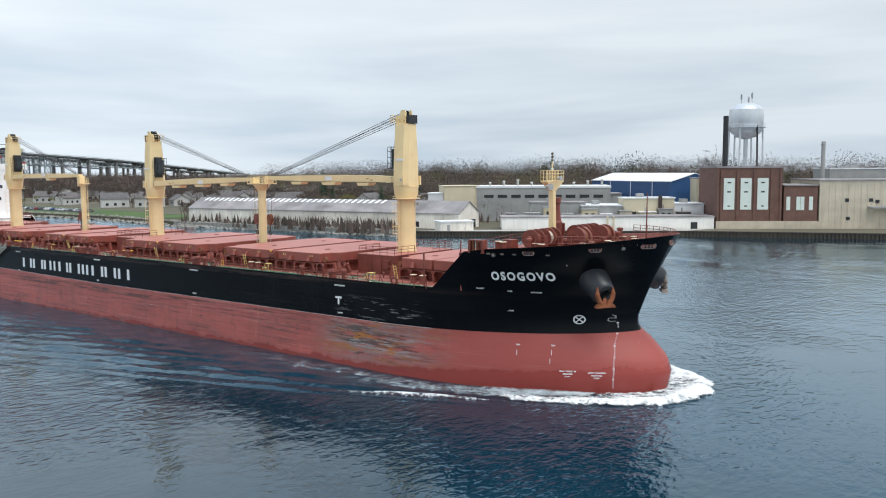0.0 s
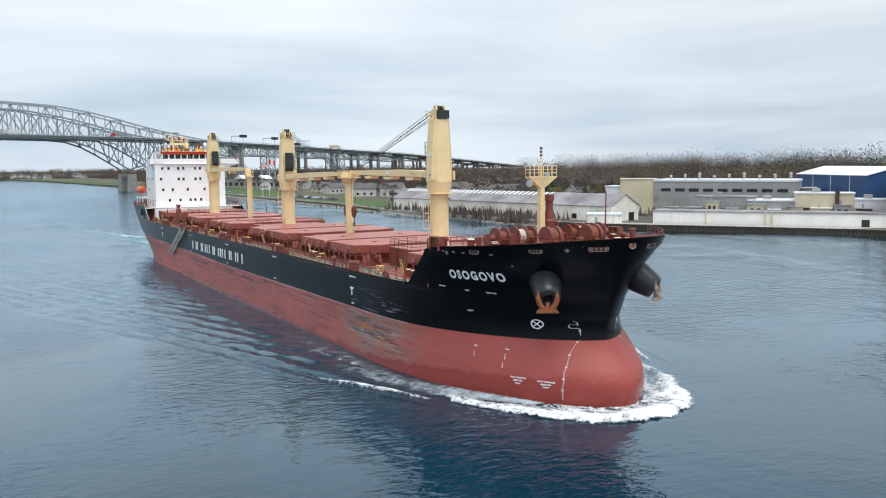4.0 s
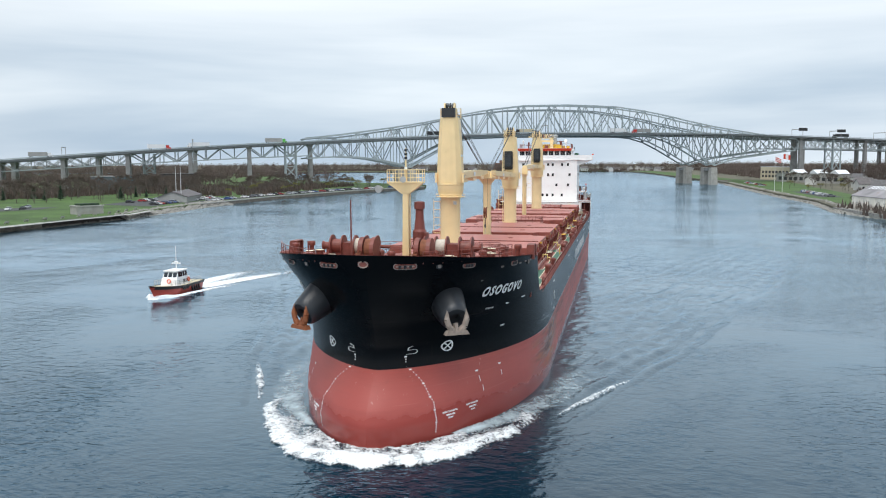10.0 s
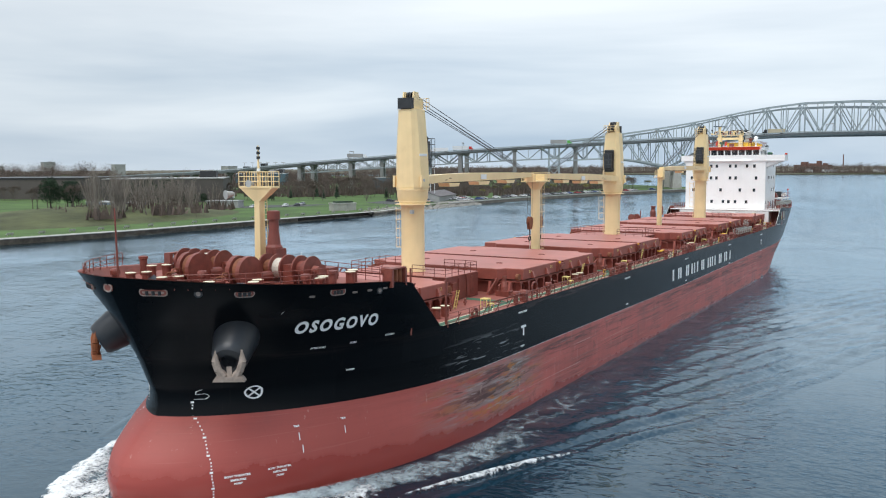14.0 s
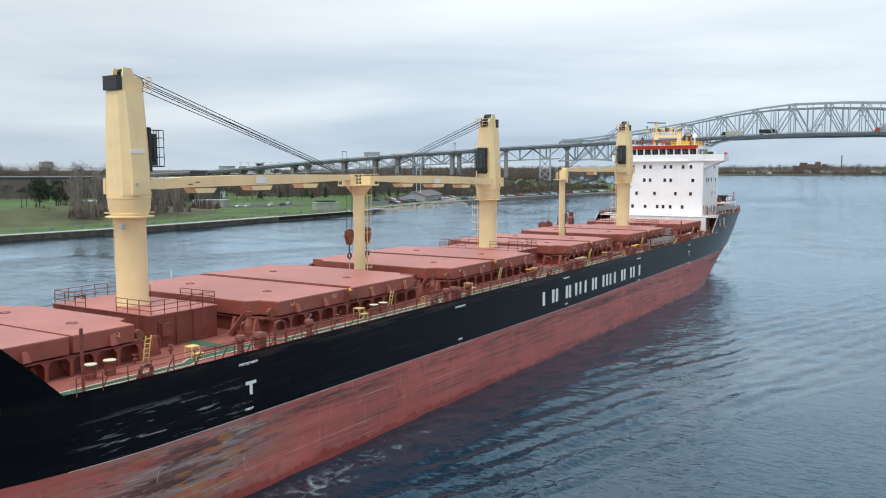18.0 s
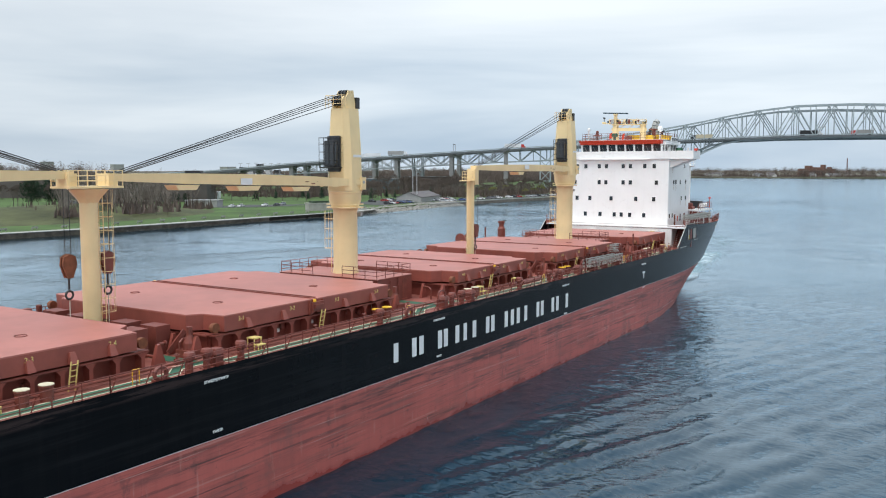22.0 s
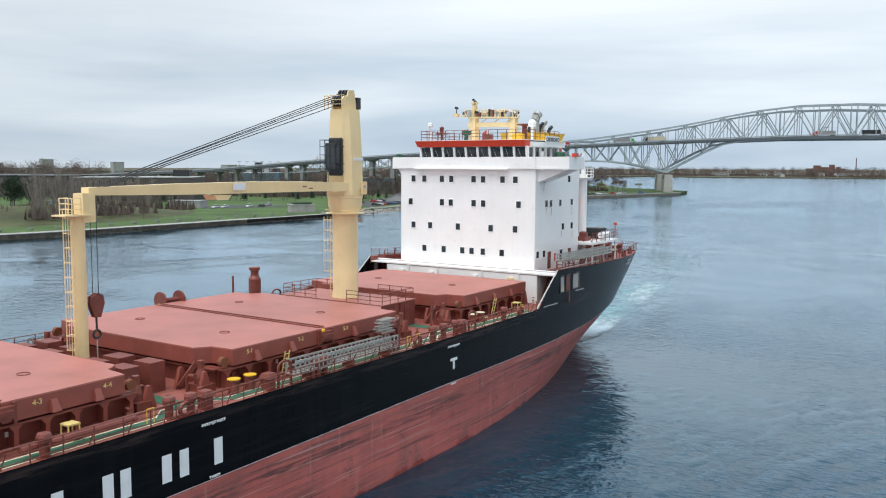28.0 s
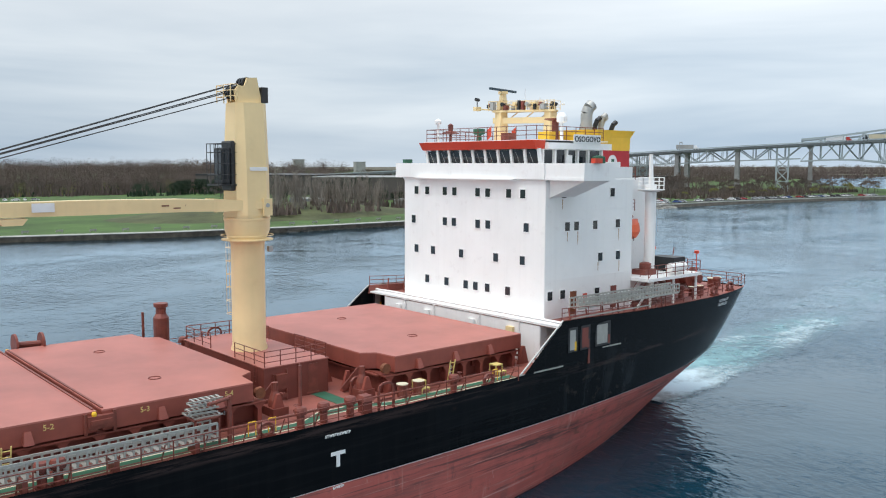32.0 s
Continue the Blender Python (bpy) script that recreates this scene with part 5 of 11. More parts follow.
for z, xs in SIDE.items():
    for x in xs:
        for y in (HP + 0.006, HS - 0.006):
            if rw.random() < 0.7:
                dx, ln = rw.uniform(-0.25, 0.25), rw.uniform(0.3, 1.0)
                part("rust_run", Shape().quad_box([(x + dx - 0.02, y - 0.006, z - 0.45 - ln), (x + dx + 0.02, y - 0.006, z - 0.45 - ln), (x + dx + 0.02, y + 0.006, z - 0.45 - ln), (x + dx - 0.02, y + 0.006, z - 0.45 - ln), (x + dx - 0.05, y - 0.006, z - 0.42), (x + dx + 0.05, y - 0.006, z - 0.42), (x + dx + 0.05, y + 0.006, z - 0.42), (x + dx - 0.05, y + 0.006, z - 0.42)]), M_RUNS, house)
# weld seams of the decks on the sides
for z in (14.9, 17.6, 20.2):
    for y in (HP + 0.012, HS - 0.012):
        part("deck_seam", Shape().box(HA + 0.2, HX - 0.2, y - 0.01, y + 0.01, z, z + 0.03), M_WHITE, house)
# bridge wings
for sg in (1, -1):
    y1 = 11.9 * sg if sg > 0 else -9.7
    part("bridge_wing", Shape().box(-65.2, -61.6, min(y1, sg * 6), max(y1, sg * 6), 22.50, 22.72), M_WHITE, house)
    wb = Shape().box(-61.75, -61.65, min(y1, sg * 8), max(y1, sg * 8), 22.72, 23.75)
    wb.box(-65.2, -61.75, min(y1, y1 - sg * 0.1), max(y1, y1 - sg * 0.1), 22.72, 23.75)
    wb.box(-65.2, -65.1, min(y1 - sg * 0.1, sg * 8.2), max(y1 - sg * 0.1, sg * 8.2), 22.72, 23.75)
    part("wing_bulwark", wb, M_WHITE, house)
    part("wing_bracket", Shape().quad_box([(-65.0, sg * 8.1, 21.2), (-62.2, sg * 8.1, 21.2), (-62.2, sg * 8.25, 21.2), (-65.0, sg * 8.25, 21.2), (-65.0, sg * 8.1, 22.5), (-62.2, sg * 8.1, 22.5), (-62.2, y1 - sg * 0.3, 22.5), (-65.0, y1 - sg * 0.3, 22.5)]), M_WHITE, house)
    part("side_light", Shape().box(-63.4, -62.6, y1 - 0.2, y1 + 0.2, 23.75, 24.1), M_GREEN if sg < 0 else M_BAND, house)
part("front_bulwark", Shape().box(-61.7, -61.55, -8.7, 8.2, 22.55, 23.75), M_WHITE, house)
part("front_visor", Shape().box(-61.8, -61.2, -6.5, 5.2, 22.45, 22.56), M_WHITE, house)
# wheelhouse with raked windows
wh = Shape()
fx0 = -62.9
wh.quad_box([(-70.5, -6.6, 22.56), (fx0, -6.6, 22.56), (fx0, 6.7, 22.56), (-70.5, 6.7, 22.56), (-70.5, -6.6, 23.6), (fx0 + 0.1, -6.6, 23.6), (fx0 + 0.1, 6.7, 23.6), (-70.5, 6.7, 23.6)])
wheel = part("wheelhouse", wh, M_WHITE, house, "white wheelhouse with a row of raked windows")
wcore = Shape().quad_box([(-70.4, -6.3, 23.6), (-63.2, -6.3, 23.6), (-63.2, 6.4, 23.6), (-70.4, 6.4, 23.6), (-70.4, -6.3, 24.85), (-62.9, -6.3, 24.85), (-62.9, 6.4, 24.85), (-70.4, 6.4, 24.85)])
part("window_band", wcore, M_WHITE, house, "white window frame of the bridge front")
for i in range(9):
    y0, y1 = -6.55 + 13.2 * i / 9 + 0.16, -6.55 + 13.2 * (i + 1) / 9 - 0.16
    pane = part("window_pane", Shape().quad_box([(-63.1, y0, 23.72), (-62.84, y0, 23.72), (-62.84, y1, 23.72), (-63.1, y1, 23.72), (-62.9, y0, 24.78), (-62.62, y0, 24.78), (-62.62, y1, 24.78), (-62.9, y1, 24.78)]), M_GLASS, house)
    part("wiper", Shape().bar((-62.80, (y0 + y1) / 2, 23.8), (-62.66, y0 + 0.3, 24.6), 0.03, 0.03), M_STEELGREY, pane)
for x0, x1 in ((-64.5, -63.3), (-65.9, -64.7), (-67.2, -66.1), (-68.5, -67.4), (-70.2, -68.7)):
    for y0, y1 in ((6.3, 6.44), (-6.34, -6.2)):
        part("window_pane", Shape().box(x0 + 0.1, x1 - 0.1, y0, y1, 23.72, 24.78), M_GLASS, house)
part("window_sill", Shape().box(-62.86, -62.70, -6.6, 6.65, 23.5, 23.62), M_WHITE, house)
for i in range(10):
    y = -6.55 + 13.2 * i / 9
    part("mullion", Shape().quad_box([(-62.95, y - 0.13, 23.55), (-62.75, y - 0.13, 23.55), (-62.75, y + 0.13, 23.55), (-62.95, y + 0.13, 23.55), (-62.7, y - 0.13, 24.9), (-62.5, y - 0.13, 24.9), (-62.5, y + 0.13, 24.9), (-62.7, y + 0.13, 24.9)]), M_WHITE, house)
for sg, yy in ((1, 6.5), (-1, -6.4)):
    for x in (-63.2, -64.6, -66.0, -67.3, -68.6, -70.3):
        part("mullion", Shape().box(x - 0.09, x + 0.09, yy - 0.1, yy + 0.1, 23.55, 24.9), M_WHITE, house)
band = Shape().quad_box([(-63.3, -6.75, 24.85), (-62.3, -6.75, 24.85), (-62.3, 6.6, 24.85), (-63.3, 6.6, 24.85), (-63.3, -6.9, 25.5), (-62.0, -6.9, 25.5), (-62.0, 6.7, 25.5), (-63.3, 6.7, 25.5)])
part("red_fascia", band, M_BAND, house, "bright red fascia above the bridge windows")
for y0, y1 in ((6.2, 7.0), (-6.95, -6.2)):
    part("side_eave", Shape().box(-71.0, -63.32, y0, y1, 24.85, 25.35), M_WHITE, house)
part("roof_edge", Shape().box(-70.9, -63.3, -6.2, 6.2, 24.86, 25.36), M_WHITE, house)
part("monkey_island", Shape().box(-70.9, -62.3, -6.6, 6.7, 25.5, 25.56), M_WHITE, house)
railing([(-70.5, -6.4, 25.56), (-62.5, -6.4, 25.56), (-62.5, 6.5, 25.56), (-70.5, 6.5, 25.56)], house, 1.05, 1.1, M_GEAR)
part("yellow_locker", Shape().box(-68.2, -66.9, 2.6, 3.8, 25.56, 26.35), M_YELLOW, house)
part("yellow_locker", Shape().box(-69.6, -68.6, 3.4, 5.8, 25.56, 26.2), M_YELLOW, house)
# magnetic compass, domes, vents
part("compass_stand", Shape().lathe([(0.12, 25.56), (0.12, 26.2), (0.7, 26.25), (0.75, 26.35), (0.2, 26.5), (0.25, 27.0), (0.0, 27.15)], -63.3, -4.2, 14), M_GEAR, house)
part("green_binnacle", Shape().lathe([(0.25, 25.56), (0.2, 26.1), (0.5, 26.2), (0.5, 26.6), (0.3, 26.65)], -64.2, -1.6, 12), M_GREEN, house)
part("dome", Shape().lathe([(0.14, 25.56), (0.14, 27.0), (0.42, 27.1), (0.45, 27.5), (0.25, 27.8), (0.0, 27.88)], -67.2, 4.9, 12), M_WHITE, house)
part("dome", Shape().lathe([(0.1, 25.56), (0.12, 27.1), (0.3, 27.15), (0.3, 27.4), (0.0, 27.6)], -63.1, -5.6, 12), M_WHITE, house)
# signal mast: two columns with a beam, cream
for y, x in ((-3.0, -68.2), (1.0, -70.2)):
    part("signal_mast", Shape().taper(x, y, 25.5, 28.3, 0.5, 0.42, 0.42, 0.34), M_CREAM, house, "cream signal mast column")
bm_ = Shape()
for dz, h in ((27.5, 0.5), (28.3, 0.16)):
    bm_.bar((-67.9, -3.6, dz), (-70.4, 1.5, dz), 0.6 if h > 0.3 else 1.0, h)
part("mast_beam", bm_, M_CREAM, house)
railing([(-67.5, -3.9, 28.38), (-70.0, 1.6, 28.38)], house, 0.8, 0.9, M_CREAM)
railing([(-68.7, -4.3, 28.38), (-71.2, 1.2, 28.38)], house, 0.8, 0.9, M_CREAM)
part("radar_post", Shape().taper(-68.6, -3.2, 28.3, 29.9, 0.3, 0.3, 0.2, 0.2).box(-68.9, -68.3, -3.5, -2.9, 29.85, 30.1), M_CREAM, house)
part("radar_post", Shape().taper(-70.5, 0.8, 28.3, 28.75, 0.25, 0.25, 0.18, 0.18), M_WHITE, house)
part("yard_lamp", Shape().rod((-66.6, -4.4, 28.5), (-68.6, -3.4, 28.45), 0.07, n=6).box(-66.9, -66.3, -4.6, -4.2, 28.35, 28.7), M_CREAM, house)
for k in range(7):
    u = k / 6
    x, y = -67.7 - 2.5 * u, -3.8 + 5.2 * u
    part("mast_fitting", Shape().lathe([(0.05, 28.4), (0.05, 28.6 + 0.12 * (k % 3)), (0.16, 28.65 + 0.12 * (k % 3)), (0.16, 28.9 + 0.12 * (k % 3)), (0.02, 28.98 + 0.12 * (k % 3))], x, y + (0.3 if k % 2 else -0.3), 8), (M_DARK, M_CREAM, M_WHITE)[k % 3], house)
part("red_post", Shape().lathe([(0.4, 25.56), (0.28, 25.8), (0.28, 27.2), (0.9, 27.35), (0.9, 27.42), (0.3, 27.45)], -67.9, 3.6, 14), M_COAM, house, "dark red post with a round table")
gear_r = random.Random(41)
for k in range(16):
    u = k / 15
    x, y, z = -67.6 - 2.7 * u + gear_r.uniform(-0.4, 0.4), -3.6 + 5.0 * u, 28.4
    a_, h_ = gear_r.uniform(0.1, 0.26), gear_r.uniform(0.3, 0.9)
    sh = Shape().box(x - a_, x + a_, y - a_, y + a_, z, z + h_) if k % 3 else Shape().rod((x, y, z), (x, y, z + 0.4), 0.05, n=6).rod((x - 0.3, y, z + 0.45), (x + 0.25, y, z + 0.5), 0.17, n=10)
    part("mast_fitting", sh, (M_GEAR, M_STEELGREY, M_CREAM, M_DARK)[k % 4], house)
for y in (-2.2, -0.9, 0.4):
    part("mast_brace", Shape().bar((-68.9 - 0.45 * (y + 2.2), y - 0.4, 27.7), (-69.2 - 0.45 * (y + 2.2), y + 0.4, 28.3), 0.08, 0.08), M_CREAM, house)
part("signal_lamp", Shape().rod((-66.6, -4.4, 28.7), (-66.6, -4.4, 29.3), 0.05, n=6).rod((-66.8, -4.4, 29.3), (-66.4, -4.4, 29.35), 0.15, n=8), M_DARK, house)
part("stern_locker", Shape().box(-66.5, -65.6, -0.4, 0.5, 25.56, 26.3), M_GEAR, house)
part("antenna", Shape().rod((-69.3, -1.2, 28.4), (-69.3, -1.2, 30.2), 0.03, n=5), M_WHITE, house)
part("antenna", Shape().rod((-69.9, 0.0, 28.4), (-69.9, 0.0, 29.5), 0.05, n=5), M_WHITE, house)
radar_a = part("radar_scanner", Shape().box(-0.12, 0.12, -2.2, 2.2, -0.10, 0.10), M_RADAR, ship, "dark turning radar scanner bar", )
soften(radar_a, 0.05, 2)
radar_b = part("radar_scanner", Shape().box(-0.10, 0.10, -1.3, 1.3, -0.09, 0.09), M_WHITE, ship, "white turning radar scanner bar")
soften(radar_b, 0.04, 2)
# small flags on the halyards
for x, y, z, mt in ((-67.2, -3.2, 26.6, M_BAND), (-68.6, -1.6, 26.5, M_BAND)):
    f = Shape()
    f.grid([[(x - 0.05 * math.sin(3 * u), y - 0.5 * u, z + 0.45 - 0.35 * u) for u in (0, 0.33, 0.66, 1)], [(x - 0.05 * math.sin(3 * u), y - 0.5 * u, z - 0.45 - 0.35 * u) for u in (0, 0.33, 0.66, 1)]])
    part("flag", f, mt, house, "small red and white flag")
# name board
part("name_board", Shape().box(-69.5, -66.2, 7.0, 7.06, 25.3, 26.02), M_MARK, house)
letters("OSOGOVO", 0.42, M_DARK, "name_lettering", house, pose(-67.85, 7.075, 25.46, 90, 0, 180), spread=1.05, bold=0.01)
# aft bridge screen
part("screen", Shape().box(-72.4, -65.4, 7.9, 8.1, 22.56, 23.5), M_WHITE, house)
part("bridge_door", Shape().box(-66.4, -65.7, 6.62, 6.74, 22.7, 24.4), M_WHITE, house)
part("locker", Shape().box(-70.9, -69.8, 7.0, 8.0, 22.6, 23.9), M_WHITE, house)
part("locker", Shape().lathe([(0.35, 22.6), (0.35, 23.6), (0.55, 23.8), (0.55, 24.3), (0.2, 24.4)], -68.6, 7.6, 10), M_GREEN, house)
# funnel
fn = Shape()
def fring(z, a, b, cx):
    return [(cx + a * c, b * s, z) for c, s in ((1, -0.6), (1, 0.6), (0.8, 1), (-0.8, 1), (-1, 0.6), (-1, -0.6), (-0.8, -1), (0.8, -1))]
low = Shape().grid([fring(22.5, 2.9, 2.9, -76.6), fring(24.95, 2.9, 2.9, -76.6)], close=True)
funnel = part("funnel", low, M_FUNNELRED, ship, "funnel in red below and yellow above")
up = Shape().grid([fring(24.95, 2.9, 2.9, -76.6), fring(26.1, 2.95, 2.9, -76.65), fring(26.75, 3.35, 3.0, -76.9)], close=True)
up.f.append(tuple(range(len(up.v) - 8, len(up.v))))
part("funnel_top", up, M_YELLOW, funnel)
part("funnel_disc", Shape().rod((-76.4, 2.92, 23.9), (-76.4, 2.96, 23.9), 0.65, n=20), M_MARK, funnel, "white disc with a small device")
part("device", Shape().box(-76.6, -76.2, 2.97, 2.98, 23.6, 24.2), M_GREEN, funnel)
part("casing", Shape().box(-80.5, -72.5, -4.6, 4.6, 9.0, 22.5), M_WHITE, ship, "white engine casing behind the accommodation")
for x, y, r, h, mt in ((-74.3, 1.6, 0.52, 29.0, M_STEELGREY), (-75.2, 0.4, 0.26, 27.9, M_DARK), (-75.6, 1.5, 0.22, 27.9, M_DARK), (-76.4, 1.5, 0.26, 28.2, M_STEELGREY), (-76.9, 1.2, 0.22, 28.0, M_STEELGREY), (-77.8, 1.6, 0.22, 27.6, M_DARK)):
    s = Shape()
    pts = [(x, y, 26.0), (x, y, h - 0.8), (x - 0.15, y + 0.1, h - 0.3), (x - 0.5, y + 0.2, h)]
    for a, b in zip(pts, pts[1:]):
        s.rod(a, b, r, n=12)
    part("exhaust_pipe", s, mt, funnel, smooth="auto")
# after decks, posts, boats
part("boat_deck", Shape().box(-80.3, -72.5, 4.6, 9.9, 14.1, 14.35), M_WHITE, ship)
part("boat_deck", Shape().box(-80.3, -72.5, -9.9, -4.6, 14.1, 14.35), M_WHITE, ship)
for sg in (1, -1):
    railing([(-72.6, sg * 9.8, 14.35), (-80.2, sg * 9.8, 14.35), (-80.2, sg * 4.7, 14.35)], ship, 1.05, 1.2)
    for x in (-73.2, -76.5, -79.9):
        part("stanchion", Shape().rod((x, sg * 9.6, 11.95), (x, sg * 9.6, 14.1), 0.11, n=8), M_WHITE, ship)
    for k, z in enumerate((17.0, 19.6, 22.3)):
        part("side_platform", Shape().box(-75.5, -72.5, sg * 5.4 - 0.9, sg * 5.4 + 0.9, z, z + 0.12), M_WHITE, ship)
        railing([(-75.4, sg * 6.2, z + 0.12), (-72.6, sg * 6.2, z + 0.12)], ship, 1.0, 1.0)
part("aft_post", Shape().rod((-77.3, 6.5, 12.0), (-77.3, 6.5, 22.0), 0.48, n=18).rod((-77.3, 6.5, 22.0), (-77.2, 6.5, 24.6), 0.22, 0.15, n=10), M_WHITE, ship, "tall white after post with a lookout platform", smooth="auto")
part("lookout_platform", Shape().lathe([(0.5, 21.3), (1.2, 21.5), (1.2, 21.58), (0.5, 21.6)], -77.3, 6.5, 14, cap=False), M_WHITE, ship)
railing([(-77.3 + 1.15 * math.cos(a), 6.5 + 1.15 * math.sin(a), 21.58) for a in [2 * math.pi * i / 10 for i in range(11)]], ship, 1.0, 0.7, M_WHITE)
raft = part("liferaft", Shape().rod((-78.6, 9.2, 14.95), (-76.4, 9.2, 14.95), 0.38, n=14), M_WHITE, ship, "white liferaft canister")
part("davit_winch", Shape().lathe([(0.5, 14.35), (0.5, 15.3), (0.2, 15.4)], -75.2, 7.6, 12).box(-76.0, -74.4, 6.8, 8.2, 14.35, 14.8), M_GEAR, ship)
part("tarpaulin_box", Shape().box(-80.0, -78.3, 6.0, 8.4, 14.35, 15.6), M_DARK, ship)


def lifeboat(y, x, half=3.0, z=16.0):
    s = Shape()
    rows = []
    for u in np.linspace(-1, 1, 9):
        w = 1.05 * max(0.06, (1 - abs(u) ** 2.6)) ** 0.6
        rows.append([(x + half * u, y + w * c, z + (1.0 + 0.1 * u * u) * h * (1 if h > 0 else max(0.25, 1 - abs(u) ** 3))) for c, h in ((0, -0.9), (0.7, -0.6), (1, 0), (0.85, 0.6), (0.4, 0.95), (-0.4, 0.95), (-0.85, 0.6), (-1, 0), (-0.7, -0.6))])
    s.grid(rows, close=True)
    s.f.append(tuple(range(9)))
    s.f.append(tuple(reversed(range(len(s.v) - 9, len(s.v)))))
    b = part("lifeboat", s, M_ORANGE, ship, "enclosed orange lifeboat in its davits", smooth="auto")
    for dx in (-0.63 * half, 0.63 * half):
        part("davit", Shape().rod((x + dx, y * 0.78, 14.3), (x + dx, y * 0.86, z + 2.2), 0.16, n=8).rod((x + dx, y * 0.86, z + 2.2), (x + dx, y, z + 1.2), 0.13, n=8), M_GEAR, ship)


lifeboat(-9.2, -75.9)
lifeboat(5.4, -75.0, 1.9, 17.9)
# stowed ladders along the sides
def gangway(x0, x1, y, z0, z1, h=0.75):
    """A folded aluminium accommodation ladder with its lattice side."""
    d = Vector((x1 - x0, 0, z1 - z0))
    n = max(6, int(d.length / 0.42))
    g = None
    for dy in (-0.4, 0.4):
        for k in (0.0, 0.36, 0.72):
            s = Shape().bar((x0, y + dy, z0 + k * h / 0.72), (x1, y + dy, z1 + k * h / 0.72), 0.07, 0.12)
            if g is None:
                g = part("gangway", s, M_GALV, ship, "grey aluminium accommodation ladder")
            else:
                part("side_rail", s, M_GALV, g)
    for i in range(n + 1):
        u = i / n
        x, z = x0 + (x1 - x0) * u, z0 + (z1 - z0) * u
        t = Shape()
        for dy in (-0.4, 0.4):
            t.box(x - 0.05, x + 0.05, y + dy - 0.03, y + dy + 0.03, z, z + h)
        t.box(x - 0.12, x + 0.12, y - 0.38, y + 0.38, z, z + 0.04)
        part("ladder_step", t, M_GALV, g)
    return g


gangway(-33.6, -22.9, 11.15, 9.7, 9.75, 0.8)
for x in (-32.5, -28.5, -24.5):
    part("gangway_support", Shape().box(x - 0.12, x + 0.12, 10.7, 11.6, DECK, 9.7), M_GEAR, ship)
part("gangway_hoist", Shape().rod((-34.6, 10.9, DECK), (-34.6, 10.9, 11.6), 0.13, n=8).rod((-34.6, 10.9, 11.5), (-33.2, 11.4, 11.5), 0.1, n=8), M_GEAR, ship)
pile = Shape()
for k in range(5):
    z, y0, sh = 10.7 + 0.22 * k, 10.25 + 0.04 * (k % 3), 0.13 * ((k * 7) % 4 - 1.5)
    for y in (y0, y0 + 0.55):
        pile.bar((-34.1 + sh, y, z), (-32.5 + sh, y, z + 0.06 * (k % 2)), 0.05, 0.09)
    for i in range(6):
        pile.box(-34.0 + sh + 0.28 * i, -33.9 + sh + 0.28 * i, y0, y0 + 0.55, z + 0.01, z + 0.05)
part("spare_steps", pile, M_GALV, ship, "pile of grey aluminium steps lashed on a rack")
rack = Shape()
for x in (-34.0, -32.7):
    for y in (10.2, 10.95):
        rack.box(x - 0.05, x + 0.05, y - 0.05, y + 0.05, DECK, 10.66)
part("step_rack", rack.box(-34.1, -32.6, 10.15, 11.0, 10.6, 10.66), M_GEAR, ship)
gangway(-75.0, -62.2, 10.75, 13.2, 13.2, 0.7)
gangway(-20.0, -31.2, -12.35, 9.0, 3.6, 0.7)

# ---- rails along the main deck ----
for sg in (1, -1):
    railing([(x, sg * 11.72, DECK) for x in (-55.4, -36.0)], ship, 1.05, 1.6)
    railing([(x, sg * 11.72, DECK) for x in (-36.0, -12.0)], ship, 1.05, 1.6)
    railing([(x, sg * 11.72, DECK) for x in (-12.0, 14.0)], ship, 1.05, 1.6)
    railing([(x, sg * 11.72, DECK) for x in (14.0, 40.0)], ship, 1.05, 1.6)
    railing([(x, sg * 11.72, DECK) for x in (40.0, 72.4)], ship, 1.05, 1.6)
    railing([(x, sg * (half_breadth(x, 12.5) - 0.2), 12.5 if x > -66 else 12.2) for x in (-60, -66, -72, -78, -84, -88, -90.3)], ship, 1.0, 1.6)
railing([(-90.4, -8.0, 12.2), (-90.4, 8.0, 12.2)], ship, 1.0, 1.6)
railing([(75.2, -0.4, 12.98), (77.2, 8.9, 12.98)], ship, 1.05, 1.5)
railing([(75.2, 0.4, 12.98), (77.2, -8.9, 12.98)], ship, 1.05, 1.5)
for sg in (1, -1):
    railing([(x, sg * (half_breadth(x, 14.2) - 0.35), 13.85) for x in (84.5, 86.5, 88.5, 90.0, 91.1, 92.0)], ship, 0.95, 1.0)

# ---- deck gear on the main deck ----
VENT = Shape().lathe([(0.22, 0), (0.22, 0.75), (0.34, 0.8), (0.36, 1.05), (0.3, 1.2), (0.0, 1.24)], 0, 0, 12)
VENT.box(-0.3, 0.3, -0.3, 0.3, 0.0, 0.06)
VENT_ME = VENT.mesh("mushroom_vent", M_GEAR)
BOLL_ME = Shape().lathe([(0.33, 0), (0.33, 0.72), (0.38, 0.76), (0.38, 0.86), (0.33, 0.88)], 0, 0, 14).mesh("bollard", M_GEAR)
BOLLTOP_ME = Shape().lathe([(0.38, 0.862), (0.38, 0.9), (0.0, 0.92)], 0, 0, 14, cap=False).mesh("bollard_top", M_LINE)
BOLLTOPY_ME = Shape().lathe([(0.40, 0.862), (0.40, 0.92), (0.0, 0.94)], 0, 0, 14, cap=False).mesh("bollard_top_yellow", M_YELLOW)


def vent(x, y, z=DECK):
    share("mushroom_vent", VENT_ME, ship, pose(x, y, z))


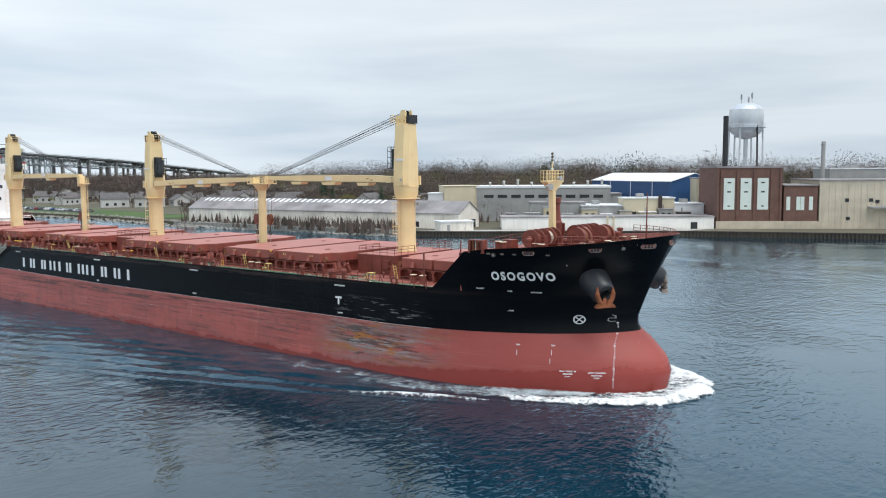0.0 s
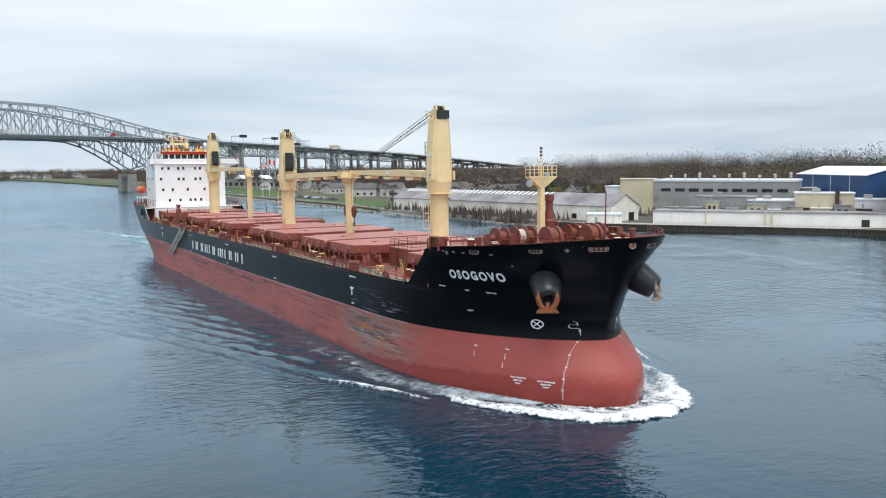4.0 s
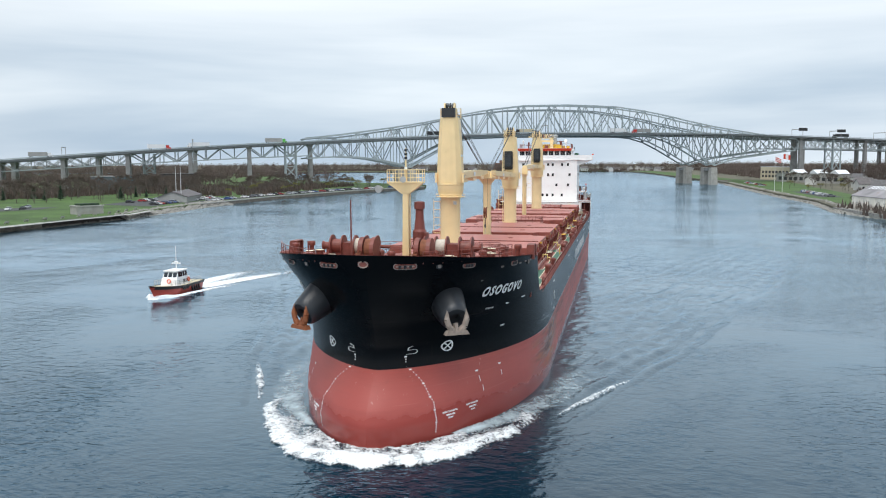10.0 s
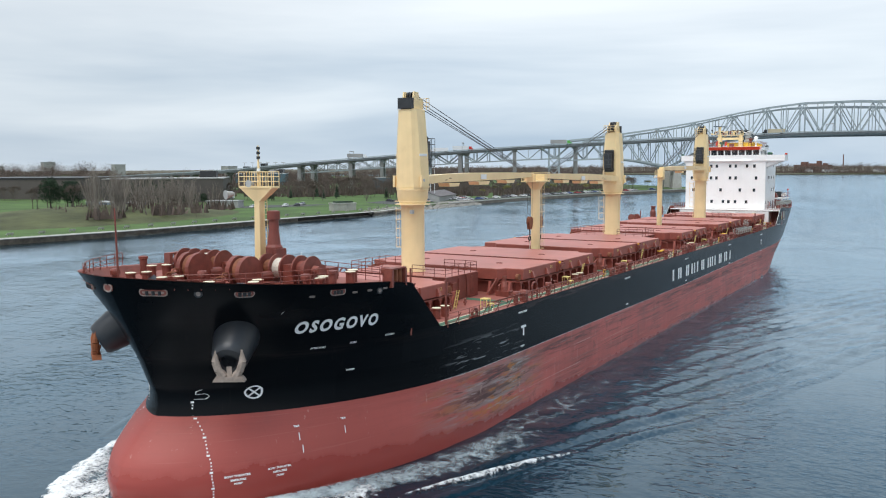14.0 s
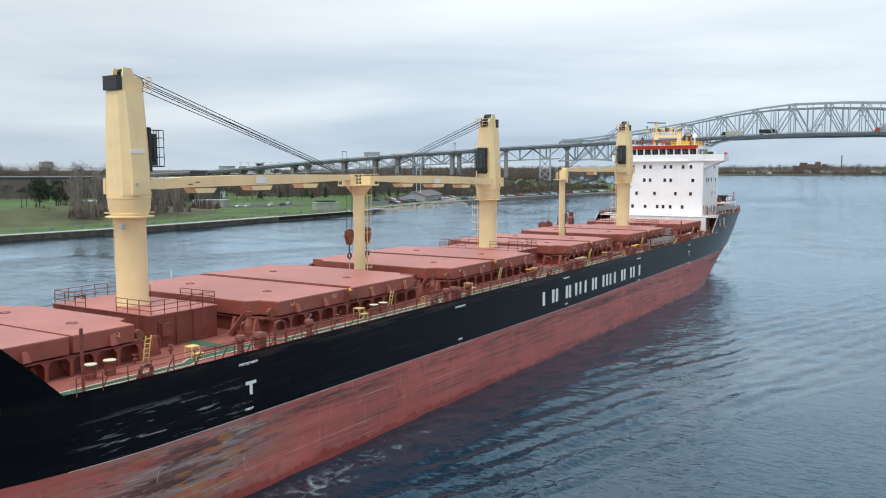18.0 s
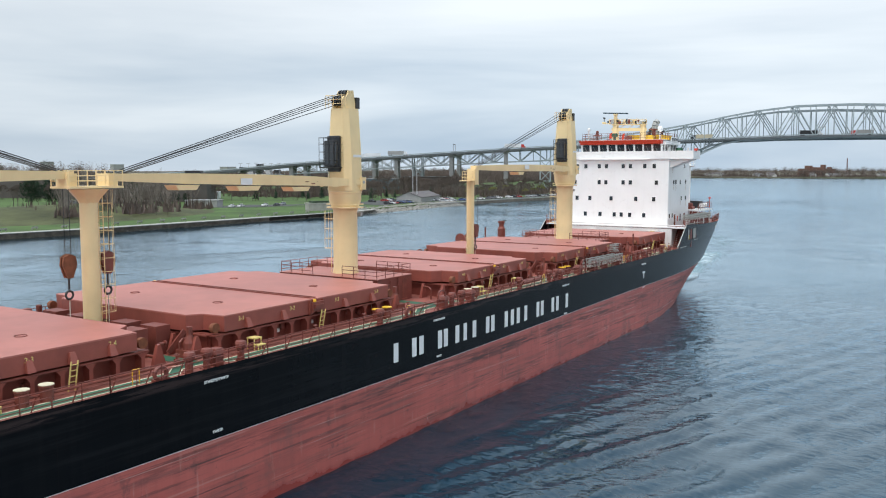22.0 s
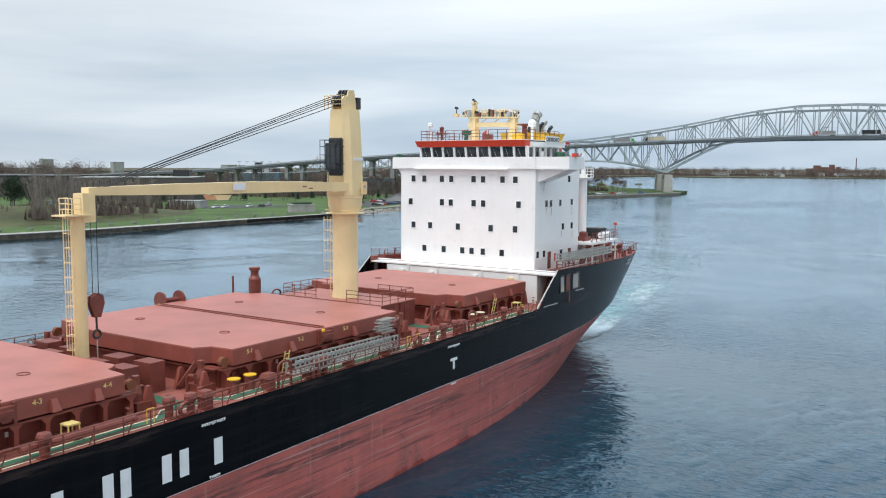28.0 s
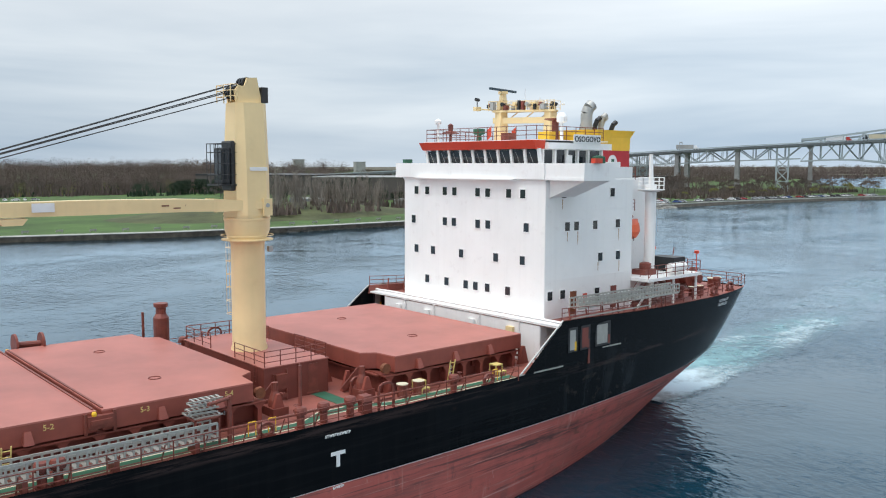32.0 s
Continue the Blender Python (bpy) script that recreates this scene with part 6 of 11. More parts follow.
def bollards(x, y, z=DECK, gap=1.3, turn=0.0, yellow=False):
    for d in (-gap / 2, gap / 2):
        b = share("bollard", BOLL_ME, ship, pose(x + d * math.cos(turn), y + d * math.sin(turn), z))
        share("bollard_top", BOLLTOPY_ME if yellow else BOLLTOP_ME, b, Matrix.Identity(4))


CHOCK = Shape().ring((0, 0, 0.42), (0, 1, 0), 0.34, 0.13, 16, 6, 1.2, 1.0).box(-0.5, 0.5, -0.16, 0.16, 0, 0.14)
CHOCK_ME = CHOCK.mesh("panama_chock", M_GEAR)
HOOP_ME = Shape()
for x in (-0.22, 0.22):
    HOOP_ME.rod((x, 0, 0), (x, 0, 0.85), 0.03, n=6)
HOOP_ME = HOOP_ME.rod((-0.22, 0, 0.85), (0.22, 0, 0.85), 0.03, n=6).mesh("hand_hoop", M_YELLOW)
ARCH_ME = Shape()
for x in (-0.55, 0.55):
    ARCH_ME.box(x - 0.06, x + 0.06, -0.06, 0.06, 0, 1.25)
for k in range(6):
    a0, a1 = math.pi * k / 6, math.pi * (k + 1) / 6
    ARCH_ME.bar((0.55 * math.cos(a0), 0, 1.25 + 0.35 * math.sin(a0)), (0.55 * math.cos(a1), 0, 1.25 + 0.35 * math.sin(a1)), 0.12, 0.12)
ARCH_ME = ARCH_ME.box(-0.55, 0.55, -0.04, 0.04, 0.55, 0.65).mesh("arched_frame", M_GEAR)
BOXVENT_ME = Shape().box(-0.3, 0.3, -0.3, 0.3, 0, 0.75).quad_box([(-0.42, -0.42, 0.75), (0.42, -0.42, 0.75), (0.42, 0.42, 0.75), (-0.42, 0.42, 0.75), (-0.3, -0.3, 1.05), (0.3, -0.3, 1.05), (0.3, 0.3, 1.05), (-0.3, 0.3, 1.05)]).mesh("box_vent", M_GEAR)
JOINT_ME = Shape().box(-0.62, 0.62, 0, 0.30, -0.34, 0.30).box(-0.78, -0.62, 0, 0.16, -0.6, 0.42).box(0.62, 0.78, 0, 0.16, -0.6, 0.42).box(-0.5, 0.5, 0.30, 0.42, -0.12, 0.12).mesh("cover_hinge", M_GEAR)
KNOB_ME = Shape().lathe([(0.11, 0), (0.13, 0.1), (0.09, 0.2), (0.0, 0.22)], 0, 0, 10).mesh("hinge_knob", M_YELLOW)
SEAM_ME = Shape().box(-0.05, 0.05, -8.6, 8.6, 0, 0.07).mesh("seam_bar", M_GEAR)
for num, x0, x1, hw in HATCHES[1:5]:
    mid = (x0 + x1) / 2 + (0.4 if num == 2 else 0)
    for sg in (1, -1):
        hinge = share("cover_hinge", JOINT_ME, ship, pose(mid, sg * (hw + 0.002), 11.0, 0, 0, 0 if sg > 0 else 180), "dark steel hinge block over the joint of a hatch cover")
        share("hinge_knob", KNOB_ME, hinge, pose(0.3, 0.16, 0.30))
        share("seam_bar", SEAM_ME, ship, pose(mid + sg * 0.24, 0, HATCH_TOP))
STEP_ME = Shape().box(-0.34, 0.34, -0.34, 0.34, 0.72, 0.8).mesh("yellow_step", M_PALEYEL)
STEP_LEG = Shape().box(-0.03, 0.03, -0.03, 0.03, 0, 0.718).mesh("step_leg", M_PALEYEL)
STEP_TREAD = Shape().box(-0.34, 0.34, 0.34, 0.7, 0.34, 0.4).mesh("step_tread", M_PALEYEL)
STEP_FOOT = Shape().box(-0.03, 0.03, -0.03, 0.03, 0, 0.338).mesh("step_leg_short", M_PALEYEL)


def yellow_step(m):
    st = share("yellow_step", STEP_ME, ship, m)
    share("tread", STEP_TREAD, st, Matrix.Identity(4))
    for x in (-0.3, 0.3):
        for y in (-0.3, 0.3):
            share("leg", STEP_LEG, st, pose(x, y, 0))
        share("leg", STEP_FOOT, st, pose(x, 0.66, 0))


LAD = Shape()
for x in (-0.2, 0.2):
    LAD.box(x - 0.03, x + 0.03, -0.03, 0.03, 0, 1.7)
for k in range(5):
    LAD.box(-0.2, 0.2, -0.02, 0.02, 0.2 + 0.32 * k, 0.24 + 0.32 * k)
LAD_ME = LAD.mesh("yellow_ladder", M_PALEYEL)
for sg in (1, -1):
    for x in (34.4, 33.1, 30.4, 53.2, 60.0, 16.2, 6.0, 4.4, -6.5, -13.8, -15.0, -25.3, -26.0, -38.7, -40.2, -42.0, -50.0):
        vent(x, sg * (11.2 if x not in (-13.8,) else 10.9))
    for x, yl in ((68.9, False), (43.0, False), (14.2, True), (0.5, False), (-20.0, True), (-47.5, False)):
        bollards(x, sg * (9.9 if x != 68.9 else 8.9), yellow=yl)
    for x in (67.6, 36.5, 12.5, -14.6, -36.5, -53.0):
        share("panama_chock", CHOCK_ME, ship, pose(x, sg * 11.3, DECK))
    for x in (62.6, 45.2, 27.6, -8.9, -1.5, -48.5, -55.4):
        yellow_step(pose(x, sg * 9.55, DECK, 0, 0, 0 if sg > 0 else 180))
    for x in (64.8, 40.5, 20.7, -4.0, -24.3, -51.4):
        hw = 7.4 if x > 63 else 8.85
        share("yellow_ladder", LAD_ME, ship, pose(x, sg * (hw + 0.35), DECK, -12 * sg, 0, 0))
    for x in (31.5, 55.9, 9.7, -14.0, -18.6, -39.0, -45.2):
        w = Shape().lathe([(0.45, DECK), (0.38, 10.0), (0.2, 10.5), (0.2, 11.0)], x, sg * 7.9, 10).box(x - 0.5, x + 0.5, sg * 7.9 - 0.7, sg * 7.9 + 0.7, DECK, 9.6)
        part("hatch_motor", w, M_GEAR, ship)
        part("hydraulic_arm", Shape().bar((x + 0.5, sg * 6.5, DECK + 0.2), (x - 0.5, sg * 6.9, 10.6), 0.18, 0.3), M_GEAR, ship)
    for x in (37.8, 12.0, -35.9, -37.1, -12.6, -54.0):
        share("hand_hoop", HOOP_ME, ship, pose(x, sg * 10.9, DECK))
    for x in (56.2, 7.6, -22.3, -44.6):
        share("arched_frame", ARCH_ME, ship, pose(x, sg * 11.2, DECK))
    for x in (58.0, 32.2, 7.0, 2.6, -16.2, -21.1, -43.2):
        share("box_vent", BOXVENT_ME, ship, pose(x, sg * 11.0, DECK))
    for k in range(58):
        x = -55 + 2.2 * k
        part("rail_stay", Shape().bar((x, sg * 11.70, DECK + 0.9), (x, sg * 11.2, DECK), 0.05, 0.05), M_GEAR, ship)
    # fire main and pipes along the coaming
    part("deck_pipe", Shape().rod((-55, sg * 9.75, DECK + 0.35), (62, sg * 9.75, DECK + 0.35), 0.08, n=6), M_GEAR, ship)
    part("deck_pipe", Shape().rod((-55, sg * 9.5, DECK + 0.3), (62, sg * 9.5, DECK + 0.3), 0.05, n=6), M_GALV, ship)
part("hose_roll", Shape().rod((-11.8, 10.75, DECK + 0.5), (-5.6, 10.75, DECK + 0.5), 0.2, n=10), M_GEAR, ship)
for x in (71.5, -38.8):
    part("sounding_post", Shape().rod((x, 11.0, DECK), (x, 11.0, 12.6), 0.1, n=7), M_GEAR, ship)
    part("sounding_post", Shape().rod((x, -11.0, DECK), (x, -11.0, 12.6), 0.1, n=7), M_GEAR, ship)
for x, y, z in ((-39.2, -8.6, 13.5),):
    part("vent_tower", Shape().lathe([(0.55, DECK), (0.55, z - 1.0), (0.36, z - 0.7), (0.36, z - 0.25), (0.5, z - 0.2), (0.5, z + 0.05)], x, y, 16), M_GEAR, ship, "tall red-brown vent tower")
part("hose_reel", Shape().rod((-31.2, -9.2, 11.6), (-29.6, -9.6, 11.6), 0.22, n=10).rod((-31.25, -9.2, 11.6), (-31.1, -9.2, 11.6), 0.75, n=16).rod((-29.7, -9.6, 11.6), (-29.55, -9.6, 11.6), 0.75, n=16).box(-31.3, -29.5, -9.6, -9.2, DECK, 11.2), M_GEAR, ship)

# small fittings: boxes and placards on the coamings, valves and bent pipes at the hatch ends
fit = random.Random(17)
JUNC = soften(new("tmp_box", Shape().box(-0.16, 0.16, -0.1, 0.1, -0.22, 0.22).mesh("junction_box", M_GEAR)), 0.03, 1)
JUNC_ME = JUNC.data
bpy.data.objects.remove(JUNC)
PLAC_ME = Shape().box(-0.11, 0.11, -0.01, 0.01, -0.13, 0.13).mesh("placard", M_MARK)
VALVE_ME = Shape().rod((0, 0, 0), (0, 0, 0.55), 0.07, n=8).rod((-0.16, 0, 0.3), (0.16, 0, 0.3), 0.1, n=8).ring((0, 0, 0.62), (0, 0, 1), 0.16, 0.03, 12, 4).mesh("valve", M_GEAR)
BEND_ME = Shape().rod((0, 0, 0), (0, 0, 0.9), 0.09, n=8).rod((0, 0, 0.9), (0.25, 0, 1.1), 0.09, n=8).rod((0.25, 0, 1.1), (0.7, 0, 1.1), 0.09, n=8).rod((0.66, 0, 1.1), (0.74, 0, 1.1), 0.16, n=10).mesh("bent_pipe", M_GEAR)
RAMP_ME = Shape().quad_box([(-0.5, -0.12, 0), (0.5, -0.12, 0), (0.5, 0.12, 0), (-0.5, 0.12, 0), (-0.1, -0.12, 1.3), (0.1, -0.12, 1.3), (0.1, 0.12, 1.3), (-0.1, 0.12, 1.3)]).mesh("wheel_ramp", M_COVER)
for num, x0, x1, hw in HATCHES:
    for sg in (1, -1):
        for k in range(4):
            share("junction_box", JUNC_ME, ship, pose(fit.uniform(x0 + 1.5, x1 - 1.5), sg * (hw - 0.56), fit.uniform(9.5, 9.95)))
            share("placard", PLAC_ME, ship, pose(fit.uniform(x0 + 1.5, x1 - 1.5), sg * (hw - 0.655), fit.uniform(9.5, 9.9)))
        for k in range(2):
            share("valve", VALVE_ME, ship, pose(fit.uniform(x0 + 1.0, x1 - 1.0), sg * (hw + fit.uniform(0.25, 0.6)), DECK))
        for x, d in ((x0, -1), (x1, 1)):
            for y in (hw - 0.5, hw - 2.6, hw - 5.2):
                share("wheel_ramp", RAMP_ME, ship, pose(x + d * 0.75, sg * y, DECK))
            share("bent_pipe", BEND_ME, ship, pose(x + d * 1.3, sg * (hw - 1.4), DECK, 0, 0, fit.choice((0, 90, 180, 270))))
            share("valve", VALVE_ME, ship, pose(x + d * 1.6, sg * (hw + 0.1), DECK))
    part("cross_pipe", Shape().rod((x0 - 1.15, -hw + 1, DECK + 0.4), (x0 - 1.15, hw - 1, DECK + 0.4), 0.1, n=8), M_GEAR, ship)

# ---- forecastle ----
FD = 12.98
mast = part("foremast", Shape().taper(80.1, 0, FD, 19.6, 0.32, 0.30, 0.26, 0.24), M_CREAM, ship, "cream foremast with a railed lookout platform")
plat = Shape().quad_box([(79.82, -0.35, 18.8), (80.38, -0.35, 18.8), (80.38, 0.35, 18.8), (79.82, 0.35, 18.8), (79.72, -1.6, 19.75), (80.48, -1.6, 19.75), (80.48, 1.6, 19.75), (79.72, 1.6, 19.75)])
plat.box(79.68, 80.52, -1.66, 1.66, 19.75, 19.9)
part("lookout_platform", plat, M_CREAM, mast)
railing([(79.7, -1.64, 19.9), (80.5, -1.64, 19.9), (80.5, 1.64, 19.9), (79.7, 1.64, 19.9), (79.7, -1.64, 19.9)], mast, 1.05, 0.55, M_CREAM)
part("top_pole", Shape().rod((80.1, 0, 19.9), (80.1, 0, 22.9), 0.1, 0.05, n=8), M_CREAM, mast)
for z in (21.0, 21.9, 22.25, 22.6):
    part("mast_lamp", Shape().rod((80.1, 0, z), (80.1, 0, z + 0.2), 0.14, n=10), M_DARK if z > 21.5 else M_MARK, mast)
part("lamp_bracket", Shape().box(80.0, 80.5, -0.3, 0.3, 20.9, 20.97), M_CREAM, mast)
part("fog_horn", Shape().rod((80.6, -2.05, 19.3), (81.3, -2.25, 19.25), 0.10, 0.36, n=14), M_STEELGREY, mast)
part("air_horn", Shape().rod((80.7, 0.0, 20.1), (81.2, 0.0, 20.1), 0.10, 0.28, n=14), M_STEELGREY, mast)
ladder_on(mast, 79.75, 0.3, FD, 19.4, (-0.3, 0.95), M_CREAM, hoops=False)
part("vent_post", Shape().lathe([(0.62, FD), (0.62, 15.4), (0.5, 15.6), (0.38, 16.6), (0.36, 17.4), (0.48, 17.45), (0.48, 18.05), (0.3, 18.1)], 79.9, 1.2, 14).box(79.4, 80.5, 1.7, 1.95, 14.0, 15.3), M_COAM, ship, "tall dark red ventilation post")
part("jackstaff", Shape().rod((91.5, -1.5, FD), (91.6, -1.5, 18.7), 0.09, 0.05, n=7), M_GEAR, ship)


def winch(cx, cy, sg, FD=FD):
    """A mooring winch: base, drums with flanges, rope, gearbox and warping head on one shaft."""
    base = Shape().box(cx - 1.2, cx + 1.2, cy - 3.2, cy + 3.2, FD, FD + 0.16)
    w = part("mooring_winch", base, M_GEAR, ship, "rust-red mooring winch with a pale rope drum")
    part("shaft", Shape().rod((cx, cy - 3.1, FD + 1.15), (cx, cy + 3.1, FD + 1.15), 0.16, n=10), M_GEAR, w)
    for y in (-1.9, -0.9, 0.1, 1.25, 2.3):
        part("drum_flange", Shape().rod((cx, cy + sg * y - 0.06, FD + 1.15), (cx, cy + sg * y + 0.06, FD + 1.15), 1.0, n=22), M_GEAR, w)
    part("rope_drum", Shape().rod((cx, cy + sg * -0.84, FD + 1.15), (cx, cy + sg * 0.04, FD + 1.15), 0.72, n=20), M_ROPE, w)
    part("rope_drum", Shape().rod((cx, cy + sg * 1.31, FD + 1.15), (cx, cy + sg * 2.24, FD + 1.15), 0.62, n=20), M_GEAR, w)
    part("rope_drum", Shape().rod((cx, cy + sg * -1.84, FD + 1.15), (cx, cy + sg * -0.96, FD + 1.15), 0.55, n=20), M_RUST, w)
    part("warping_head", Shape().rod((cx, cy + sg * 2.5, FD + 1.15), (cx, cy + sg * 2.95, FD + 1.15), 0.36, 0.3, n=14).rod((cx, cy + sg * 2.95, FD + 1.15), (cx, cy + sg * 3.2, FD + 1.15), 0.3, 0.46, n=14), M_GEAR, w)
    part("gearbox", Shape().box(cx - 0.9, cx + 0.7, cy + sg * 0.68 - 0.5, cy + sg * 0.68 + 0.5, FD + 0.16, FD + 1.5), M_GEAR, w)
    for y in (-2.0, 1.1, 2.4):
        part("bearing", Shape().taper(cx, cy + sg * y, FD + 0.1, FD + 1.3, 0.5, 0.1, 0.2, 0.1), M_GEAR, w)
    return w


winch(81.6, 4.0, 1)
winch(81.6, -4.2, -1)


def windlass(cx, cy):
    w = part("anchor_windlass", Shape().box(cx - 1.1, cx + 1.1, cy - 1.3, cy + 1.3, FD, FD + 0.2), M_GEAR, ship, "rust-red anchor windlass with a chain wheel")
    part("chain_wheel", Shape().rod((cx, cy - 0.3, FD + 1.2), (cx, cy + 0.1, FD + 1.2), 1.05, n=24).rod((cx, cy - 0.36, FD + 1.2), (cx, cy + 0.16, FD + 1.2), 0.35, n=14), M_GEAR, w)
    part("brake_drum", Shape().rod((cx, cy + 0.2, FD + 1.2), (cx, cy + 0.7, FD + 1.2), 0.9, n=24), M_RUST, w)
    part("gear_case", Shape().rod((cx, cy + 0.75, FD + 1.1), (cx, cy + 1.1, FD + 1.1), 1.15, n=22), M_GEAR, w)
    part("motor", Shape().rod((cx - 0.9, cy + 0.9, FD + 0.7), (cx - 2.0, cy + 0.9, FD + 0.7), 0.35, n=12), M_GEAR, w)
    part("chain_stopper", Shape().box(cx + 1.6, cx + 2.6, cy - 0.45, cy + 0.35, FD, FD + 0.7), M_GEAR, w)
    ch = Shape()
    for i in range(9):
        u = i / 8
        ch.ring((cx + 0.9 + 2.6 * u, cy - 0.1, FD + 1.15 - 0.9 * u), (0.3, 1 if i % 2 else 0, 0 if i % 2 else 1), 0.16, 0.05, 8, 4, 1.3, 0.8)
    part("anchor_chain", ch, M_RUST, w)


windlass(84.6, 2.3)
windlass(84.6, -2.6)
for x, y in ((87.6, -1.2), (83.2, -7.6), (86.2, 5.4), (82.6, 8.0), (88.6, 3.4), (87.0, -5.2), (78.6, 7.4), (78.6, -7.4), (90.6, 1.8), (90.6, -3.6)):
    bollards(x, y, FD, 1.1, turn=0.5 if y > 0 else -0.5)
for x, y in ((77.9, 9.9), (77.9, -9.9), (79.0, 3.0), (79.5, -3.2), (86.0, 0.2), (88.2, -6.2), (83.8, 7.6)):
    vent(x, y, FD)
for sg in (1, -1):
    # roller fairlead in its frame at the break of the forecastle
    rf = Shape().box(77.6, 77.8, sg * 11.2 - 0.35, sg * 11.2 + 0.35, 13.0, 14.2).box(79.2, 79.4, sg * 11.2 - 0.35, sg * 11.2 + 0.35, 13.0, 14.2).box(77.6, 79.4, sg * 11.2 - 0.3, sg * 11.2 + 0.3, 14.2, 14.3)
    f = part("roller_fairlead", rf, M_GEAR, ship)
    for x in (78.0, 78.5, 79.0):
        part("roller", Shape().rod((x, sg * 11.2, 13.0), (x, sg * 11.2, 14.2), 0.16, n=10), M_RUST, f)
    part("hatch_post", Shape().rod((76.2, sg * 10.9, DECK), (76.2, sg * 10.9, 14.0), 0.08, n=6), M_GEAR, ship)
    part("companion", Shape().box(77.4, 78.4, sg * 4.6 - 0.6, sg * 4.6 + 0.6, FD, FD + 0.9), M_GEAR, ship)
    part("side_roller", Shape().lathe([(0.28, FD), (0.28, 14.2), (0.36, 14.25), (0.36, 14.45), (0.1, 14.5)], 83.2, sg * 9.4, 10), M_GEAR, ship)


def skin(x, z, sg):
    """A pose on the hull's skin, x along it forward or aft as seen from outside, y up, z outward."""
    y = half_breadth(x, z)
    dy = half_breadth(x + 0.15, z) - half_breadth(x - 0.15, z)
    dz = half_breadth(x, z + 0.15) - half_breadth(x, z - 0.15)
    tx = Vector((0.3, sg * dy, 0)).normalized()
    tz = Vector((0, sg * dz, 0.3)).normalized()
    right = -tx if sg > 0 else tx
    nrm = right.cross(tz).normalized()
    upv = nrm.cross(right).normalized()
    o = Vector((x, sg * y, z)) + nrm * 0.02
    return Matrix(((right.x, upv.x, nrm.x, o.x), (right.y, upv.y, nrm.y, o.y), (right.z, upv.z, nrm.z, o.z), (0, 0, 0, 1)))


def skin_y(y, z, sg):
    """As skin(), found from the half breadth y: for the blunt part of the bow."""
    lo, hi = XS, float(np.interp(z, BOW_Z, BOW_X0))

    def at(w):
        a, b = lo, hi
        for _ in range(40):
            c = (a + b) / 2
            a, b = (c, b) if half_breadth(c, z) > w else (a, c)
        return a
    p, q = Vector((at(y - 0.4), sg * (y - 0.4), 0)), Vector((at(y + 0.4), sg * (y + 0.4), 0))
    right = (q - p).normalized() * (1 if sg > 0 else -1)
    up_ = Vector((0.22, 0, 1)).normalized()
    nrm = right.cross(up_).normalized()
    up_ = nrm.cross(right)
    o = Vector((at(y), sg * y, z)) + nrm * 0.01
    return Matrix(((right.x, up_.x, nrm.x, o.x), (right.y, up_.y, nrm.y, o.y), (right.z, up_.z, nrm.z, o.z), (0, 0, 0, 1)))


def slot(half, r, z0, z1):
    """A plate with round ends, half long and r high to each side."""
    pts = []
    for cx, a0 in ((half - r, -90), (-half + r, 90)):
        pts += [(cx + r * math.cos(radians(a0 + 22.5 * k)), r * math.sin(radians(a0 + 22.5 * k))) for k in range(9)]
    return Shape().prism(pts, z0, z1)


def wrap(ob, sg, lift=0.03):
    """Bends a flat marking onto the hull's skin, from its place along x and z."""
    me = ob.data
    m = ob.matrix_basis.copy()
    for v in me.vertices:
        p = m @ v.co
        out = (v.co.z * 0.5) + lift
        v.co = (p.x, sg * (half_breadth(p.x, p.z) + out), p.z)
    ob.matrix_basis = Matrix.Identity(4)
    return ob


def mark_pose(x, z, sg):
    return pose(x, 0, z, 90, 0, 180 if sg > 0 else 0)


